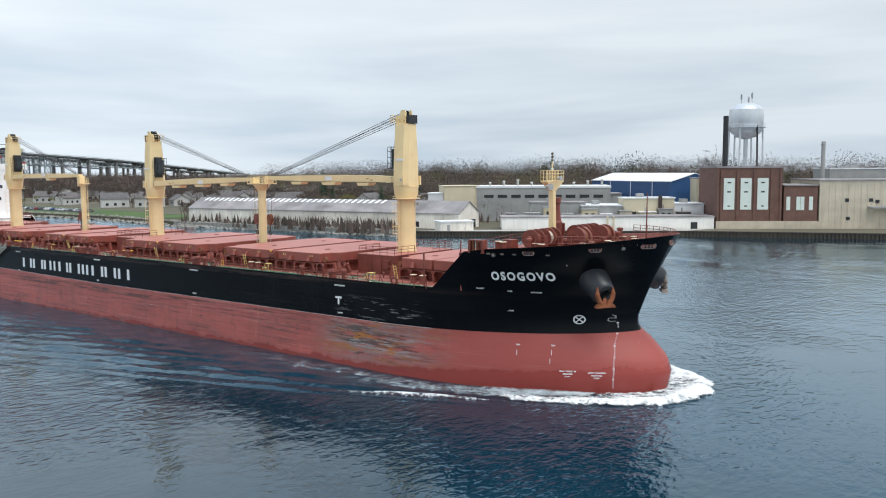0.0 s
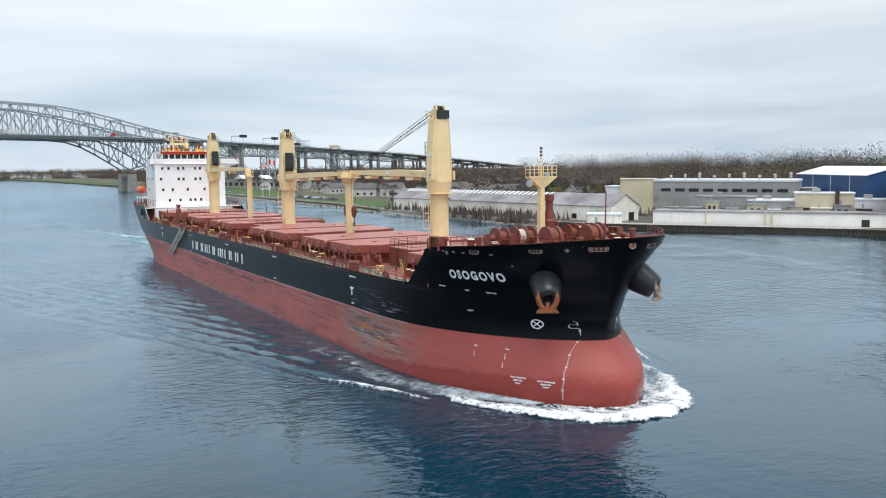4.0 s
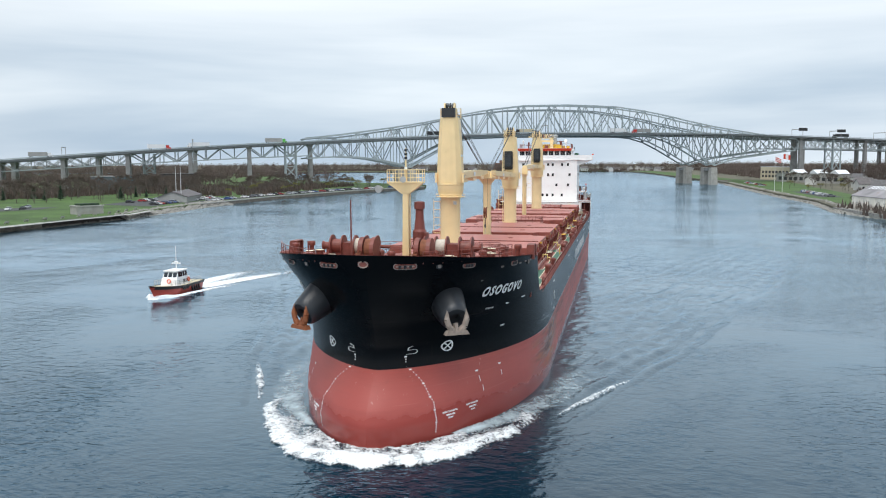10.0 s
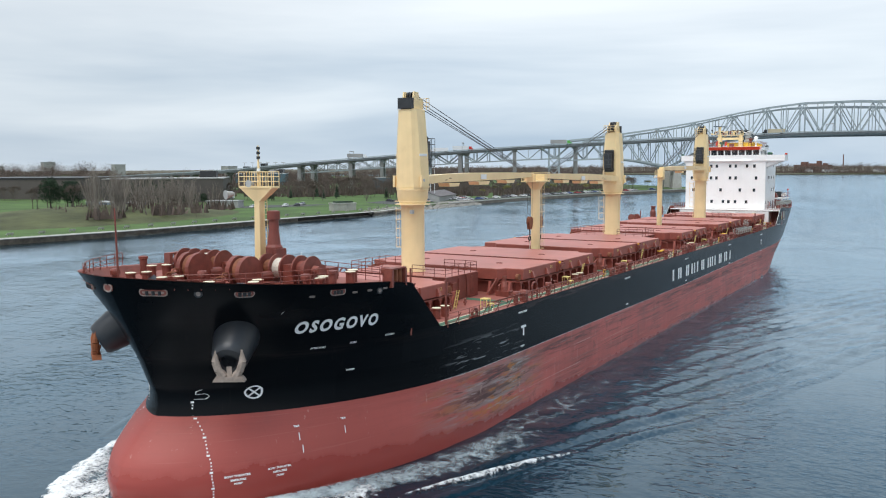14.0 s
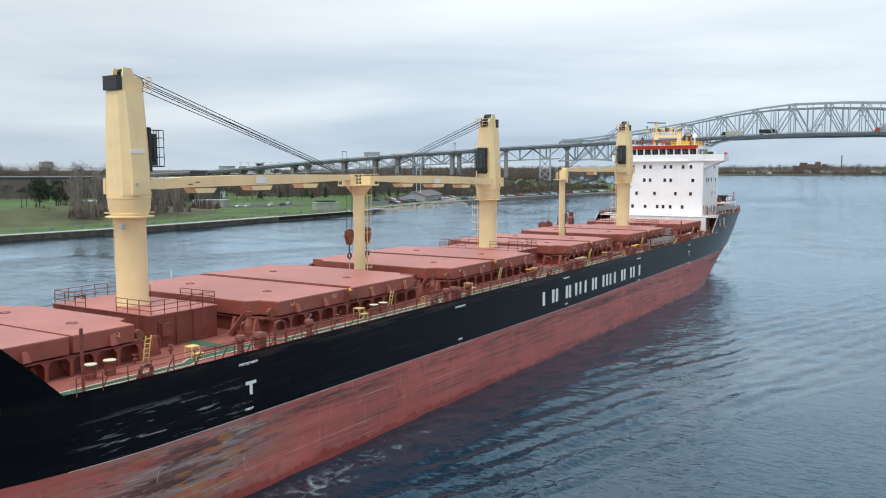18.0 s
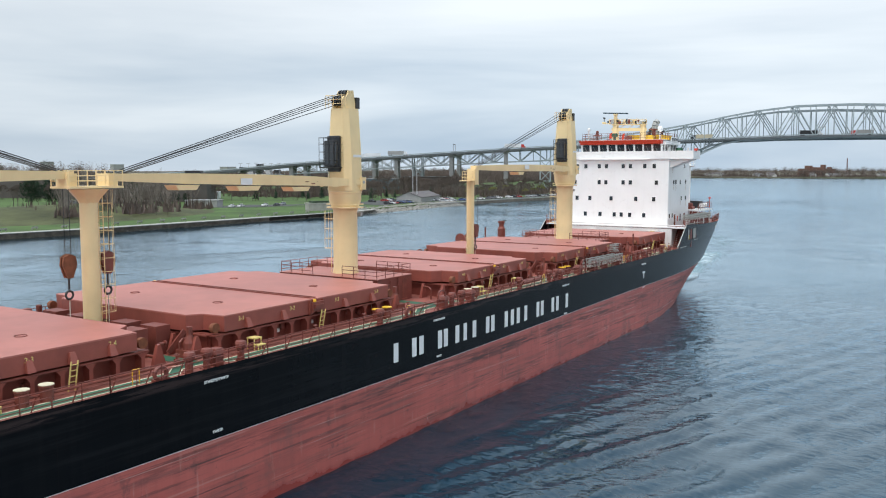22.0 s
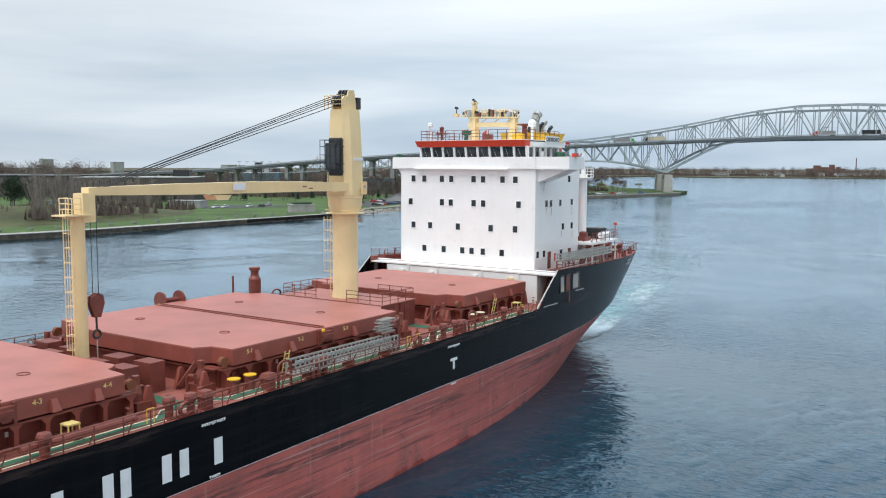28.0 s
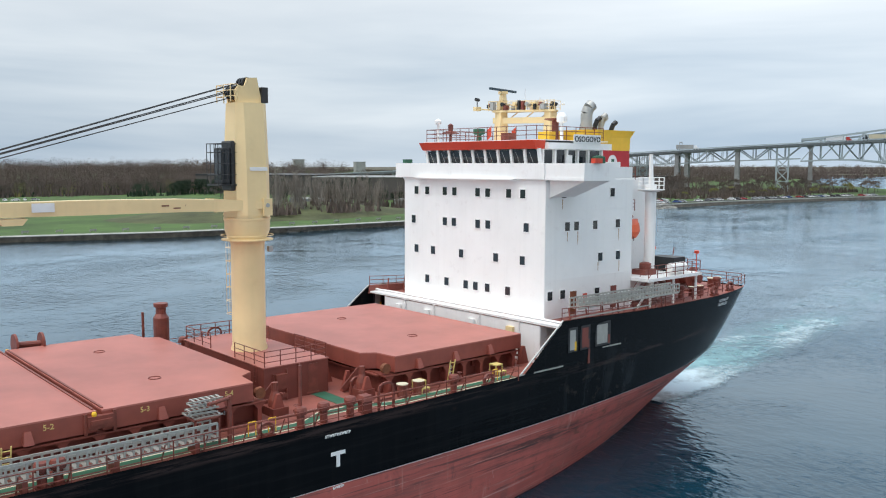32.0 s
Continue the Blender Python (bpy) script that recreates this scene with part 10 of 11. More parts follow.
# ---- vehicles ----
CAR_COLS = [material("car_paint_%s" % n, c, 0.3, vary=0.02, bump=0.0, spec=0.6) for n, c in (("white", (0.7, 0.7, 0.7)), ("silver", (0.35, 0.36, 0.38)), ("black", (0.02, 0.02, 0.022)), ("red", (0.35, 0.02, 0.02)), ("blue", (0.03, 0.08, 0.25)), ("grey", (0.12, 0.12, 0.13)))]
CAR_BODY = []
for mt in CAR_COLS:
    s = Shape().quad_box([(-2.2, -0.88, 0.3), (2.2, -0.88, 0.3), (2.2, 0.88, 0.3), (-2.2, 0.88, 0.3), (-2.2, -0.84, 0.95), (2.15, -0.84, 0.85), (2.15, 0.84, 0.85), (-2.2, 0.84, 0.95)])
    s.quad_box([(-1.75, -0.80, 0.93), (1.1, -0.80, 0.9), (1.1, 0.80, 0.9), (-1.75, 0.80, 0.93), (-1.3, -0.62, 1.45), (0.35, -0.62, 1.45), (0.35, 0.62, 1.45), (-1.3, 0.62, 1.45)])
    CAR_BODY.append(s.mesh("body", mt))
CAR_GLASS = Shape().quad_box([(-1.66, -0.785, 1.0), (0.98, -0.785, 1.0), (0.98, 0.785, 1.0), (-1.66, 0.785, 1.0), (-1.36, -0.66, 1.38), (0.46, -0.66, 1.38), (0.46, 0.66, 1.38), (-1.36, 0.66, 1.38)]).mesh("window", M_GLASS)
WHEEL_ME = Shape().rod((0, -0.1, 0), (0, 0.1, 0), 0.32, n=12).mesh("wheel", M_DARK)
CAR_NAME = ("white", "silver", "black", "red", "blue", "grey")


def car(x, y, z, turn, k):
    c = thing("car", "parked %s car on the asphalt" % CAR_NAME[k], "car", pose(x, y, z, 0, 0, turn), "parked cars")
    share("body", CAR_BODY[k], c, Matrix.Identity(4))
    share("window", CAR_GLASS, c, Matrix.Translation((0, 0, 0.0)) @ Matrix.Diagonal((1.01, 1.02, 1, 1)))
    for wx in (-1.35, 1.35):
        for wy in (-0.8, 0.8):
            share("wheel", WHEEL_ME, c, pose(wx, wy, 0.32))


for i in range(22):
    car(-245 - 3.4 * i + tr.uniform(-0.4, 0.4), -201 - 0.35 * i, 1.96, 95 + tr.uniform(-4, 4), tr.choice((0, 0, 0, 1, 1, 2, 2, 5, 5, 3, 4)))
for i in range(14):
    if tr.random() < 0.75:
        car(-262 - 4.2 * i, -224 - 0.3 * i, 1.96, 85, tr.choice((0, 0, 0, 1, 1, 2, 2, 5, 5, 3, 4)))
for x, y, k in ((-198, -241, 0), (-203, -238, 2), (-182, -247, 0), (-186, -245, 0), (-214, -244, 1)):
    car(x, y, 1.96, 20, k)
for i in range(44):
    x = -285 - 5.0 * i
    if tr.random() < 0.72:
        y = float(np.interp(-x, (262, 342, 440, 520), (-193.5, -192, -175, -150)))
        car(x, y, 1.97, 100, tr.choice((0, 0, 0, 1, 1, 2, 2, 5, 5, 3, 4)))
for i in range(20):
    car(-374 - 3.7 * i, 123 + tr.uniform(-0.5, 0.5), 1.80, 92, tr.choice((0, 0, 0, 1, 1, 2, 2, 5, 5, 3, 4)))
for i in range(16):
    if tr.random() < 0.8:
        car(-560 - 6.5 * i, 118 + tr.uniform(-2, 2), 1.76, 90 + tr.uniform(-10, 10), tr.choice((0, 0, 0, 1, 1, 2, 2, 5, 5, 3, 4)))
for i in range(16):
    car(20 - 5.0 * i, -455 + tr.uniform(-6, 6), 1.9, tr.uniform(0, 180), tr.choice((0, 0, 1)))

# flagpoles
for x, y, h, z in ((-275.8, -206.6, 18.0, 1.9), (-275.6, -203.8, 17.6, 1.9)):
    fp = thing("flagpole", "tall white pole on the riverside", "pole", pose(x, y, z))
    part("pole", Shape().rod((0, 0, 0), (0, 0, h), 0.16, 0.08, n=8), M_ROOFW, fp)
fl = thing("flagpole", "tall flagpole with a red and white flag flying", "flagpole", pose(-452, 112, 1.7))
part("pole", Shape().rod((0, 0, 0), (0, 0, 24), 0.14, 0.07, n=8), M_ROOFW, fl)
fs = Shape()
fs.grid([[(0.25 * math.sin(4 * u), 4.2 * u, 23.6 - 0.9 * u) for u in np.linspace(0, 1, 7)], [(0.25 * math.sin(4 * u), 4.2 * u, 20.6 - 0.9 * u) for u in np.linspace(0, 1, 7)]])
part("flag", fs, M_BAND, fl)
fs = Shape()
fs.grid([[(0.03 + 0.25 * math.sin(4 * u), 4.2 * u, 23.55 - 0.9 * u) for u in np.linspace(0.3, 0.7, 4)], [(0.03 + 0.25 * math.sin(4 * u), 4.2 * u, 20.65 - 0.9 * u) for u in np.linspace(0.3, 0.7, 4)]])
part("flag_field", fs, M_ROOFW, fl)
fl2 = thing("flagpole", "tall flagpole with a striped flag flying", "flagpole", pose(-450, 107, 1.7))
part("pole", Shape().rod((0, 0, 0), (0, 0, 22), 0.14, 0.07, n=8), M_ROOFW, fl2)
for k in range(5):
    fs = Shape()
    fs.grid([[(0.2 * math.sin(4 * u), 3.6 * u, 21.6 - 0.5 * k - 1.4 * u) for u in np.linspace(0, 1, 6)], [(0.2 * math.sin(4 * u), 3.6 * u, 21.1 - 0.5 * k - 1.4 * u) for u in np.linspace(0, 1, 6)]])
    part("flag_stripe", fs, M_BAND if k % 2 == 0 else M_ROOFW, fl2)


# ---- foam and waves that go with the ship ----
def foam_part(name, rows, cov, mat, parent, label=""):
    """rows of points with a cover value each; smooth."""
    s = Shape().grid(rows)
    ob = part(name, s, mat, parent, label, smooth=True)
    at = ob.data.attributes.new("cover", "FLOAT", "POINT")
    at.data.foreach_set("value", [c for r in cov for c in r])
    return ob


def flat_pose(t):
    return pose(SHIP_SPEED * (t - SHIP_ORIGIN_T), SHIP_DRIFT * (t - SHIP_ORIGIN_T), 0)


bow_wave = thing("bow_wave", "white breaking bow wave pushed ahead of the ship", "bow wave", flat_pose(0), kind="stuff")
stern_wake = thing("stern_wake", "turquoise churned wake streaming behind the ship", "wake", flat_pose(0), kind="stuff")
LEAN = SHIP_DRIFT / SHIP_SPEED
# crest round the bow
na, nr = 240, 20
rows, cov = [], []
for j in range(nr + 1):
    v = j / nr
    row, cv = [], []
    for i in range(na + 1):
        a = math.pi * (i / na - 0.5) * 1.06
        inner_x = 92.5 - 3.6 * (1 - math.cos(a)) - (9.0 * max(0, abs(a) - 0.9))
        inner = Vector((inner_x, 8.6 * math.sin(a)))
        inner.y = math.copysign(min(abs(inner.y), half_breadth(min(inner.x, 92.3), 0.3) + 0.1), inner.y)
        side = abs(math.sin(a))
        out_r = 4.7 - 0.6 * side**3
        d = Vector((math.cos(a) + 0.12, math.sin(a) * 1.0)).normalized()
        jag = noise.noise(Vector((a * 4, v * 2, 3.1))) * 0.7 + noise.noise(Vector((a * 19, v * 3, 7.1))) * 0.45 + noise.noise(Vector((a * 55, v * 3, 2.1))) * 0.25
        p = inner + d * (v * (out_r + jag * v))
        z = 0.50 * math.exp(-((v - 0.68) / 0.24) ** 2) * (1 - 0.45 * side) + 0.12 * (1 - v) + 0.10 * noise.noise(Vector((p.x * 1.3, p.y * 1.3, 0))) + 0.06 * noise.noise(Vector((p.x * 4, p.y * 4, 1)))
        z = z if v < 0.97 else -0.05
        row.append((p.x, p.y, max(-0.06, z)))
        c_ = 0.15 * math.exp(-((v - 0.78) / 0.26) ** 2) + 0.185 + 0.18 * noise.noise(Vector((a * 6, v * 3.0, 5.0)))
        c_ -= 0.32 * max(0, (v - 0.86) / 0.14) ** 2 + 0.16 * max(0, (abs(a) - 1.1) / 0.45) + 0.10 * max(0, side - 0.8) / 0.2 * (1 - v)
        cv.append(c_)
    rows.append(row)
    cov.append(cv)
foam_part("aerated_ring", [[(x, y, max(0.03, z - 0.06)) for x, y, z in r] for r in rows], [[0.16 - 0.16 * (j / nr) for _ in r] for j, r in enumerate(rows)], M_AQUA, bow_wave, "pale turquoise aerated water")
foam_part("breaking_crest", rows, cov, M_FOAM, bow_wave, "white breaking crest")
for sg in (1, -1):
    # foam trail along the side
    rows, cov = [], []
    for j in range(9):
        v = j / 8
        row, cv = [], []
        for i in range(121):
            u = i / 120
            x = 88.5 - 168 * u
            w = 1.2 + 5.5 * min(1, u * 5) * (1 - 0.55 * u)
            y = half_breadth(x, 0.2) + 0.0 + v * w + (0.5 * noise.noise(Vector((x * 0.15, sg, 0))))
            y += 2.2 * max(0, math.sin(math.pi * min(1, u * 6))) * v
            z = 0.06 + 0.14 * (1 - v) * max(0, noise.noise(Vector((x * 0.4, v * 3, sg * 5)))) + (0.35 * math.exp(-((u - 0.03) / 0.03) ** 2) * (1 - v))
            row.append((x, sg * y, z if 0 < j < 8 else -0.03))
            fade = math.exp(-u * 3.4) * 0.32 + 0.26 * math.exp(-u * 13) + 0.07 + 0.05 * math.exp(-((u - 0.20) / 0.1) ** 2)
            cv.append(fade * math.sin(math.pi * (0.15 + 0.8 * v)) - 0.02)
        rows.append(row)
        cov.append(cv)
    if sg > 0:
        rows, cov = [list(reversed(r)) for r in rows], [list(reversed(r)) for r in cov]
    foam_part("side_foam", rows, cov, M_FOAMTHIN, bow_wave, "thin torn foam sliding along the hull")
    # spilling crest of the first diverging wave
    rows, cov = [], []
    for j in range(6):
        v = j / 5
        row, cv = [], []
        for i in range(41):
            u = i / 40
            x = 82.5 - 15.0 * u
            y = 13.6 + 6.8 * u**1.1 + (v - 0.4) * (0.35 + 0.75 * math.sin(math.pi * u)) + 0.25 * noise.noise(Vector((u * 9, v, sg)))
            z = 0.28 * math.sin(math.pi * u) * math.sin(math.pi * v) + 0.03
            row.append((x, sg * y, z if 0 < j < 5 else -0.04))
            cv.append(0.22 * math.sin(math.pi * u) ** 0.6 * math.sin(math.pi * v) ** 0.5 + 0.10 * noise.noise(Vector((u * 12, v * 3, sg))) - 0.02)
        rows.append(row)
        cov.append(cv)
    if sg > 0:
        rows, cov = [list(reversed(r)) for r in rows], [list(reversed(r)) for r in cov]
    foam_part("spilling_crest", rows, cov, M_FOAM, bow_wave, "short white spilling crest")
# churned stern wake, lying along the track behind
rows, cov, cov2 = [], [], []
for j in range(25):
    v = j / 24 * 2 - 1
    row, cv, cv2 = [], [], []
    for i in range(131):
        u = i / 130
        x = -84 - 240 * u
        w = 5.0 + 9.5 * u**0.8
        yc = LEAN * (x + 88) if x < -88 else 0.0
        y = yc + v * w + 0.8 * noise.noise(Vector((x * 0.08, v, 2)))
        z = 0.05 + (0.45 * math.exp(-u * 9) * max(0, noise.noise(Vector((x * 0.35, y * 0.35, 4))) + 0.2)) * (1 - abs(v))
        row.append((x, y, z if abs(v) < 0.98 else -0.03))
        e = (1 - abs(v) ** 2.2)
        patch_ = 0.60 + 1.0 * noise.noise(Vector((x * 0.07, y * 0.16, 9.0))) + 0.5 * noise.noise(Vector((x * 0.2, y * 0.45, 3.0)))
        cv.append(e * max(0.1, patch_) * (0.75 * math.exp(-u * 4.2) + 0.16 * math.exp(-u * 1.6)) - 0.05 * u)
        cv2.append(e * 0.62 * math.exp(-u * 2.6) * (0.8 + 0.5 * noise.noise(Vector((x * 0.05, y * 0.12, 6.0)))) - 0.02)
    rows.append(row)
    cov.append(cv)
    cov2.append(cv2)
foam_part("aerated_water", [[(x, y, z - 0.02) for x, y, z in r] for r in rows], cov2, M_AQUA, stern_wake, "turquoise aerated water")
foam_part("wake_foam", [[(x, y, z + 0.03) for x, y, z in r] for r in rows], cov, M_FOAMTHIN, stern_wake, "pale foam streaks")

# low diverging waves, of the river's own water, that travel with the ship
ws = Shape()
gx, gy = [96 - 0.8 * i for i in range(236)], [-62 + 0.45 * i for i in range(277)]
hts = []
for y in gy:
    row = []
    for x in gx:
        ay = abs(y - (LEAN * (x + 88) if x < -88 else 0))
        back = 88 - x
        h = 0.0
        wob = 1.1 * noise.noise(Vector((x * 0.045, y * 0.03, 2.5))) + 0.5 * noise.noise(Vector((x * 0.16, y * 0.1, 7.5)))
        for k in range(9):
            ridge = 13.5 - 2.7 * k + back * (0.36 - 0.005 * k) + wob
            start = 2 + 9 * k
            if back <= start or ridge < 10.5:
                continue
            amp = 0.36 * (1 - math.exp(-(back - start) / 10.0)) * math.exp(-(back - start) / 75.0) * (1 - 0.05 * k)
            amp *= 0.45 + 1.0 * max(0, noise.noise(Vector((x * 0.09, k * 3.7, 1.0))) + 0.35)
            lam = 0.95 + 0.006 * back
            q = (ay - ridge) / lam
            if abs(q) < 1:
                h += amp * math.cos(math.pi * q / 2) ** 2
        # short steep chop inside the wedge, its crests along the ridges
        inside = (13.5 + 0.36 * back - ay) / 3.0
        if inside > 0 and ay > 10.5 and back > 6:
            u_, w_ = x * 0.94 - ay * 0.34, (ay + 0.36 * x) * 0.94
            chop_ = noise.noise(Vector((u_ * 0.28, w_ * 0.85, 4.0))) + 0.6 * noise.noise(Vector((u_ * 0.5, w_ * 1.5, 8.0)))
            h += 0.20 * min(1, inside) * min(1, back / 30.0) * math.exp(-back / 160.0) * (chop_ + 0.55)
        edge = min(1, (x + 93) / 25.0, (62 - abs(y)) / 8.0)
        row.append((x, y, h * max(0, edge) - 0.05))
    hts.append(row)
ws.grid([list(reversed(r)) for r in hts])
waves = new("diverging_waves", ws.mesh("diverging_waves", M_WATER, True))
waves.matrix_basis = flat_pose(0)
tagged(waves, "low blue-green waves fanning out from the bow", "wave", "", "stuff")

# ---- pilot boat ----
BOAT_ROWS = [(0.0, -74, -76, -5), (5.0, -44, -70.3, -3), (7.0, -32.4, -67.2, -2), (8.0, -26.6, -65.4, -1), (9.0, -21.0, -63.5, 0), (10.0, -15.2, -61.5, 1), (11.0, -8.9, -59.0, 2), (12.0, -2.8, -56.4, 5), (13.5, 7, -50.5, 9), (15.5, 21, -42.8, 12), (18.0, 37, -36.5, 11), (20.0, 47, -33.8, 10), (26.0, 84, -29, 9.5), (32.0, 121, -24, 9.3)]
boat = thing("pilot_boat", "small red and white pilot boat under way", "boat", pose(*BOAT_ROWS[0][1:3], 0, 0, 0, BOAT_ROWS[0][3]))


def boat_rows(z0, z1, n, off=0.0, low=0.0):
    rows = []
    for i in range(n + 1):
        f = low + (1 - low) * i / n
        row = []
        for u in np.linspace(-1, 1, 21):
            sheer = 0.75 * max(0, u) ** 2
            z = z0 + (z1 - z0) * i / n + sheer * f
            full = (1 - max(0, u) ** 2.2) ** 0.75 if u < 1 else 0.0
            w = 2.05 * full * (0.72 + 0.28 * f) + off * (1 if full > 0.02 else 0)
            row.append((6.2 * u + 1.9 * f * max(0, u) ** 2, w, z))
        rows.append(row)
    return rows


def mirrored(rows):
    s = Shape()
    s.grid([list(reversed(r)) for r in rows])
    s.grid([[(x, -y, z) for x, y, z in r] for r in rows])
    s.grid([[r[0], (r[0][0], -r[0][1], r[0][2])] for r in rows])
    return s


M_BOATRED = material("boat_red_paint", (0.42, 0.055, 0.035), 0.4, vary=0.08, streak=0.2)
part("hull", mirrored(boat_rows(-0.5, 1.25, 6)), M_BOATRED, boat, "red boat hull", smooth="auto")
part("rubbing_strake", mirrored(boat_rows(0.98, 1.44, 1, 0.12, 0.8)), M_DARK, boat, "black rubber fender strake")
sdk = Shape().grid([[(x, -y, z + 0.02) for x, y, z in boat_rows(-0.5, 1.34, 1)[1]], [(x, y, z + 0.02) for x, y, z in boat_rows(-0.5, 1.34, 1)[1]]])
part("deck", sdk, M_CREAMW, boat)
cabin = Shape().quad_box([(-2.6, -1.4, 1.35), (2.2, -1.4, 1.35), (2.2, 1.4, 1.35), (-2.6, 1.4, 1.35), (-2.4, -1.3, 2.55), (1.9, -1.3, 2.55), (1.9, 1.3, 2.55), (-2.4, 1.3, 2.55)])
cabin.quad_box([(-1.9, -1.28, 2.55), (1.75, -1.28, 2.55), (1.75, 1.28, 2.55), (-1.9, 1.28, 2.55), (-1.7, -1.12, 3.65), (1.15, -1.12, 3.65), (1.15, 1.12, 3.65), (-1.7, 1.12, 3.65)])
part("cabin", cabin, M_WHITE, boat, "white boat cabin")
part("cabin_roof", Shape().box(-1.9, 1.4, -1.25, 1.25, 3.65, 3.78), M_WHITE, boat)
for y in (-0.78, 0.0, 0.78):
    part("cabin_window", Shape().quad_box([(1.62, y - 0.33, 2.75), (1.66, y - 0.33, 2.75), (1.66, y + 0.33, 2.75), (1.62, y + 0.33, 2.75), (1.25, y - 0.33, 3.5), (1.32, y - 0.33, 3.5), (1.32, y + 0.33, 3.5), (1.25, y + 0.33, 3.5)]), M_GLASS, boat)
for sg in (1, -1):
    for x in (-1.4, -0.6, 0.2, 0.9):
        part("cabin_window", Shape().quad_box([(x - 0.3, sg * 1.25, 2.75), (x + 0.3, sg * 1.25, 2.75), (x + 0.3, sg * 1.29, 2.75), (x - 0.3, sg * 1.29, 2.75), (x - 0.3, sg * 1.13, 3.5), (x + 0.25, sg * 1.13, 3.5), (x + 0.25, sg * 1.18, 3.5), (x - 0.3, sg * 1.18, 3.5)]), M_GLASS, boat)
    for x in (-5.0, -4.2, -3.4, -2.6):
        part("hull_stripe", Shape().quad_box([(x, sg * 1.98, 0.1), (x + 0.32, sg * 1.98, 0.1), (x + 0.32, sg * 1.80, 0.1), (x, sg * 1.80, 0.1), (x + 0.55, sg * 2.06, 1.0), (x + 0.87, sg * 2.06, 1.0), (x + 0.87, sg * 1.9, 1.0), (x + 0.55, sg * 1.9, 1.0)]), M_DARK, boat, "dark slanting stripe")
    for x in (0.6, 1.1, -0.3):
        part("fender_tyre", Shape().ring((x, sg * 2.12, 1.05), (0, 1, 0), 0.26, 0.11, 14, 6), M_DARK, boat, "black tyre fender")
    part("lifebuoy", Shape().ring((0.9 if sg < 0 else -1.9, sg * 1.46, 2.05), (0, 1, 0), 0.3, 0.08, 16, 6), M_ORANGE, boat, "orange lifebuoy")
    railing([(-5.6, sg * 1.8, 1.4), (-2.4, sg * 1.8, 1.4)], boat, 0.8, 1.1, M_STEELGREY, r=0.03)
    railing([(0.5, sg * 1.85, 1.45), (4.0, sg * 1.45, 1.65)], boat, 0.8, 1.2, M_STEELGREY, r=0.03)
    letters("PILOT", 0.5, M_DARK, "lettering", boat, pose(-1.0, sg * 1.40, 1.75, 90, 0, 180 if sg > 0 else 0), bold=0.01)
part("lifebuoy", Shape().ring((2.24, 0.1, 2.15), (1, 0, 0), 0.3, 0.08, 16, 6), M_ORANGE, boat, "orange lifebuoy")
part("boat_mast", Shape().rod((-0.6, 0, 3.78), (-0.6, 0, 5.2), 0.07, n=6).rod((-0.6, 0, 5.2), (-0.6, 0, 7.6), 0.025, n=5).box(-0.8, -0.4, -0.7, 0.7, 4.7, 4.85), M_WHITE, boat)
part("boat_radar", Shape().lathe([(0.34, 4.9), (0.34, 5.1), (0.0, 5.14)], -0.6, 0, 12), M_WHITE, boat)
rows, cov = [], []
for j in range(17):
    v = j / 8 - 1
    row, cv = [], []
    for i in range(71):
        u = i / 70
        d = 21.0 * u
        w = 1.5 + 0.27 * d if d > 1.5 else 0.7 + 0.8 * d / 1.5
        ridge = math.exp(-((abs(v) - 0.78) * 6) ** 2)
        lift = (0.55 * math.exp(-((d - 1.6) / 1.6) ** 2) * (1 - 0.4 * abs(v)) + 0.34 * ridge * math.exp(-d / 12)) * (1 - abs(v) ** 6) * min(1, d / 0.9)
        row.append((7.6 - d, v * w + 0.05 * max(0, d - 9), 0.03 + lift if abs(v) < 0.99 and i > 0 else -0.03))
        cv.append(0.85 * math.exp(-((d - 1.8) / 2.0) ** 2) + 0.62 * ridge * (1 - u) ** 0.7 + 0.12 * max(0, abs(v) - 0.2) * (1 - u) - 0.06)
    rows.append(row)
    cov.append(cv)
foam_part("boat_bow_foam", rows, cov, M_FOAM, boat, "white foam curling from the boat's bow")
rows, cov = [], []
for j in range(25):
    v = j / 12 - 1
    row, cv = [], []
    for i in range(101):
        u = i / 100
        d = 46 * u
        w = 2.8 + 8.5 * u
        row.append((-5.6 - d, v * w + 0.15 * d + 0.0035 * d * d, 0.04 + 0.10 * math.exp(-u * 4) * (1 - abs(v)) if abs(v) < 0.98 else 0.0))
        port_arm, star_arm = math.exp(-((v - 0.58) * 3.2) ** 2), math.exp(-((v + 0.62) * 3.0) ** 2)
        cv.append((0.9 * port_arm * math.exp(-(u / 0.33) ** 2) + 0.62 * star_arm * math.exp(-(u / 0.35) ** 2) + 0.30 * math.exp(-u * 4.0)) * (1 - abs(v) ** 8) - 0.10 * u)
    rows.append(row)
    cov.append(cv)
foam_part("boat_wake_water", [[(x, y, z - 0.02) for x, y, z in r] for r in rows], [[0.30 * (1 - abs(j / 12 - 1) ** 3) * math.exp(-i / 45) for i in range(101)] for j in range(25)], M_AQUA, boat, "churned turquoise water")
foam_part("boat_wake", rows, cov, M_FOAM, boat, "white wake behind the boat")

for ob in boat.children:
    ob.matrix_basis = Matrix.Diagonal((1.02, 1.05, 1.04, 1)) @ ob.matrix_basis

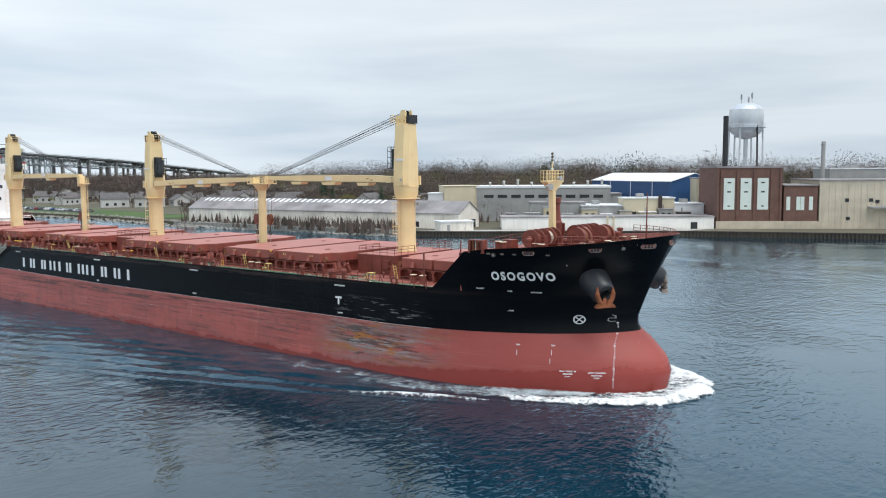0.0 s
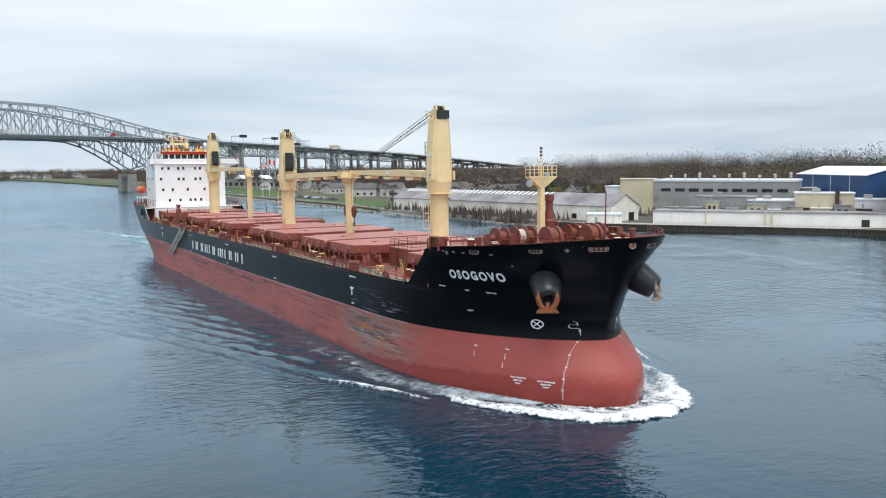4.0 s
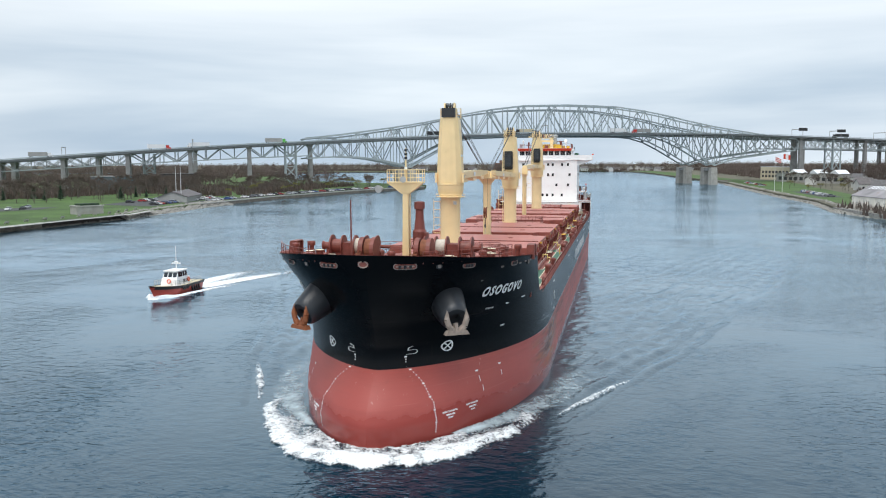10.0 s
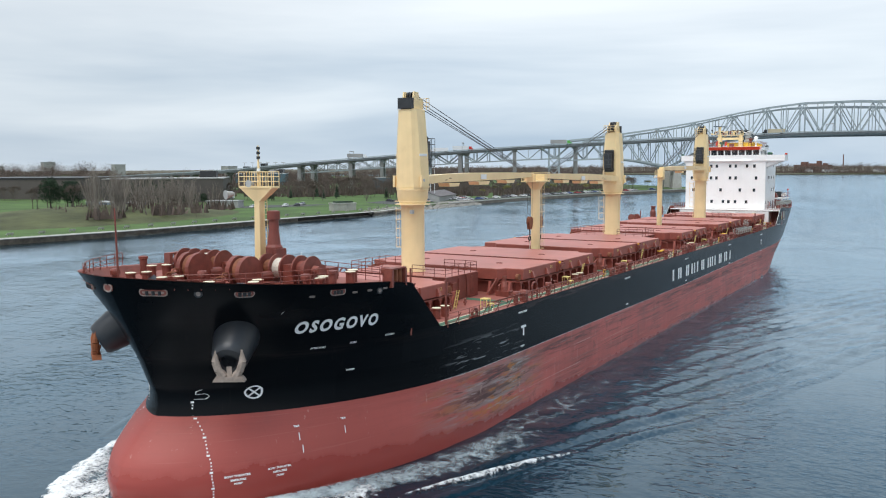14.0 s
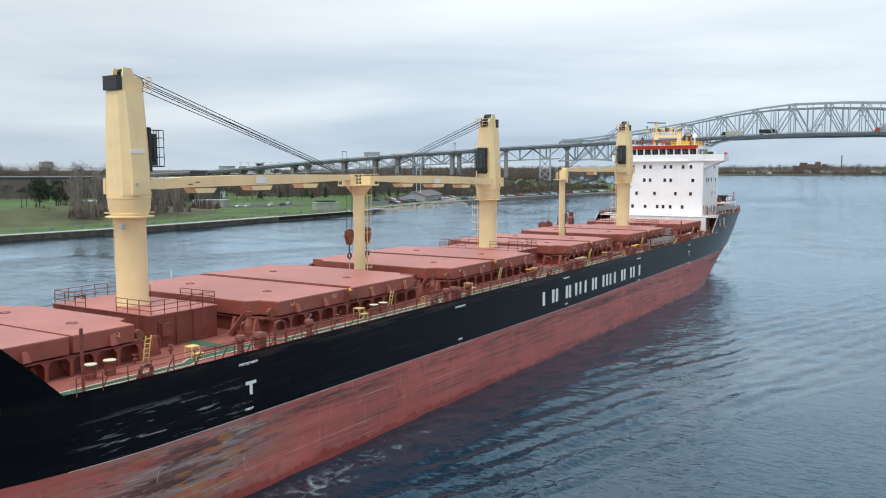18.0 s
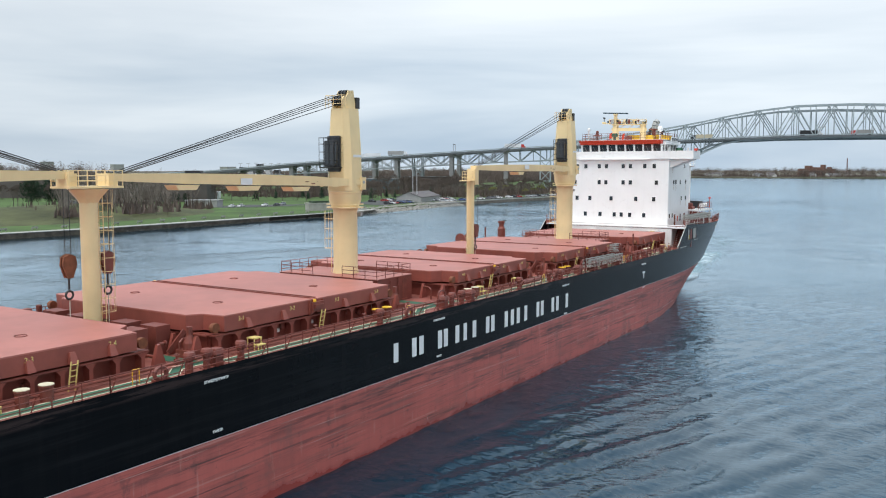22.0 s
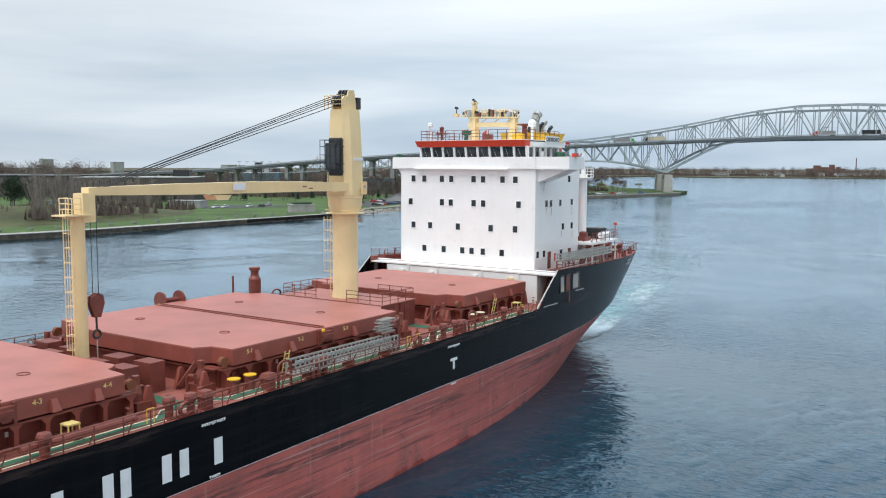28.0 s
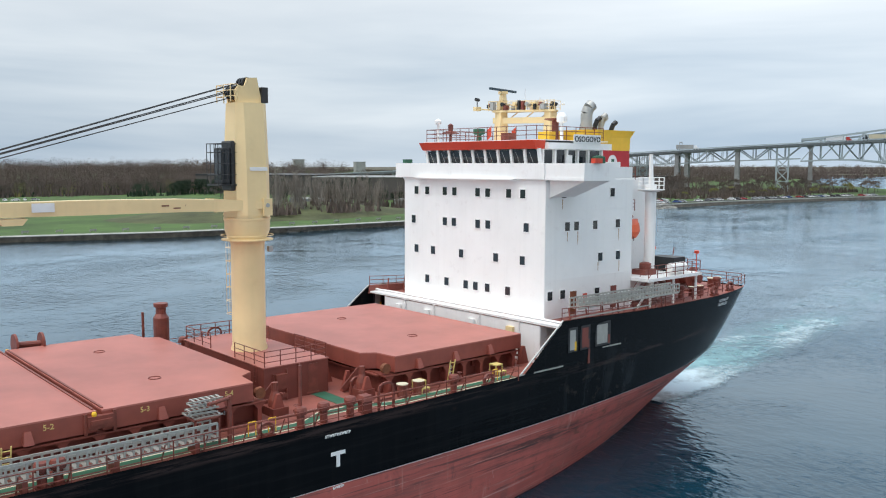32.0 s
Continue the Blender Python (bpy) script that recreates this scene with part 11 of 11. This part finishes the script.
# ---- lorries and cars on the bridge ----
def lorry(s, y, k, bridge, cab_col):
    z = deck_z(s)
    t = thing("lorry", "articulated lorry crossing the bridge", "lorry", bridge_pose(0 if bridge else 42) @ pose(s, y, z), "traffic on the bridge")
    part("trailer", Shape().box(-8, 4.5, -1.25, 1.25, 1.1, 4.0), (M_ROOFW, M_GREYW, M_DARK, M_CREAMW)[k % 4], t)
    part("cab", Shape().box(5.0, 7.2, -1.2, 1.2, 0.6, 3.5).box(7.2, 8.4, -1.1, 1.1, 0.6, 2.0), cab_col, t)
    for x in (-6.8, -5.4, 5.2, 7.2):
        for yy in (-1.15, 1.15):
            share("wheel", WHEEL_ME, t, pose(x, yy, 0.5) @ Matrix.Diagonal((1.5, 1.2, 1.5, 1)))
    return t


M_LGREEN = material("lorry_green", (0.10, 0.42, 0.06), 0.4, vary=0.03)
M_LRED = material("lorry_red", (0.5, 0.03, 0.02), 0.4, vary=0.03)
LORRIES = []
for i, (s, y, br, col, v) in enumerate(((-330, -3, True, M_LRED, 6.0), (-243, -3, True, M_LGREEN, 4.0), (-120, -3, True, M_ROOFW, 7.0), (-30, 3, True, M_DARK, -6.0), (40, -3, True, M_ROOFW, 6.0), (75, 3, True, M_LRED, -5.0), (275, 3, True, M_DARK, -5.0), (390, -3, True, M_ROOFW, 7.0), (-290, 3, True, M_ROOFW, -6.0), (-410, -3, True, M_ROOFW, 5.0))):
    LORRIES.append((lorry(s, y, i, br, col), s, y, br, v))
for s in (-300, -150, -20, 130, 222, 262, 310, -390):
    for y in (-7.6,):
        g = thing("bridge_gantry", "small overhead sign gantry on the bridge", "sign gantry", bridge_pose(0) @ pose(s, 0, deck_z(s)))
        part("post", Shape().rod((0, -7.6, 0), (0, -7.6, 6.5), 0.2, n=6), M_GREYW, g)
        part("post", Shape().rod((0, 7.6, 0), (0, 7.6, 6.5), 0.2, n=6), M_GREYW, g)
        part("beam", Shape().box(-0.3, 0.3, -7.6, 7.6, 6.0, 6.6), M_GREYW, g)
        if s in (222, 262):
            part("sign", Shape().box(-4.5, 4.5, -8.0, -7.8, 4.8, 7.4), M_DARK, g)


def motions():
    # the scanners turn on their posts, about one round in 2.6 s
    for ob, at, rate, a0 in ((radar_a, (-68.6, -3.2, 30.2), 132.0, 20.0), (radar_b, (-70.5, 0.8, 28.85), 150.0, 70.0)):
        walk(ob, [(0.5 * k, pose(*at, 0, 0, a0 + rate * 0.5 * k)) for k in range(65)])
    for ob in (bow_wave, stern_wake, waves):
        walk(ob, [(t, flat_pose(t)) for t in (0.0, 16.0, 32.0)])
    walk(boat, [(t, pose(x, y, 0, 0, 0, a)) for t, x, y, a in BOAT_ROWS])
    for ob, s, y, br, v in LORRIES:
        rows = []
        for t in (0.0, 8.0, 16.0, 24.0, 32.0):
            q = s + v * (t - 9.0)
            rows.append((t, bridge_pose(0 if br else 42) @ pose(q, y, deck_z(q), 0, 0, 0 if v > 0 else 180)))
        walk(ob, rows)
    walk(ship, [(t, ship_pose(t)) for t in (0.0, 16.0, 32.0)])


motions()
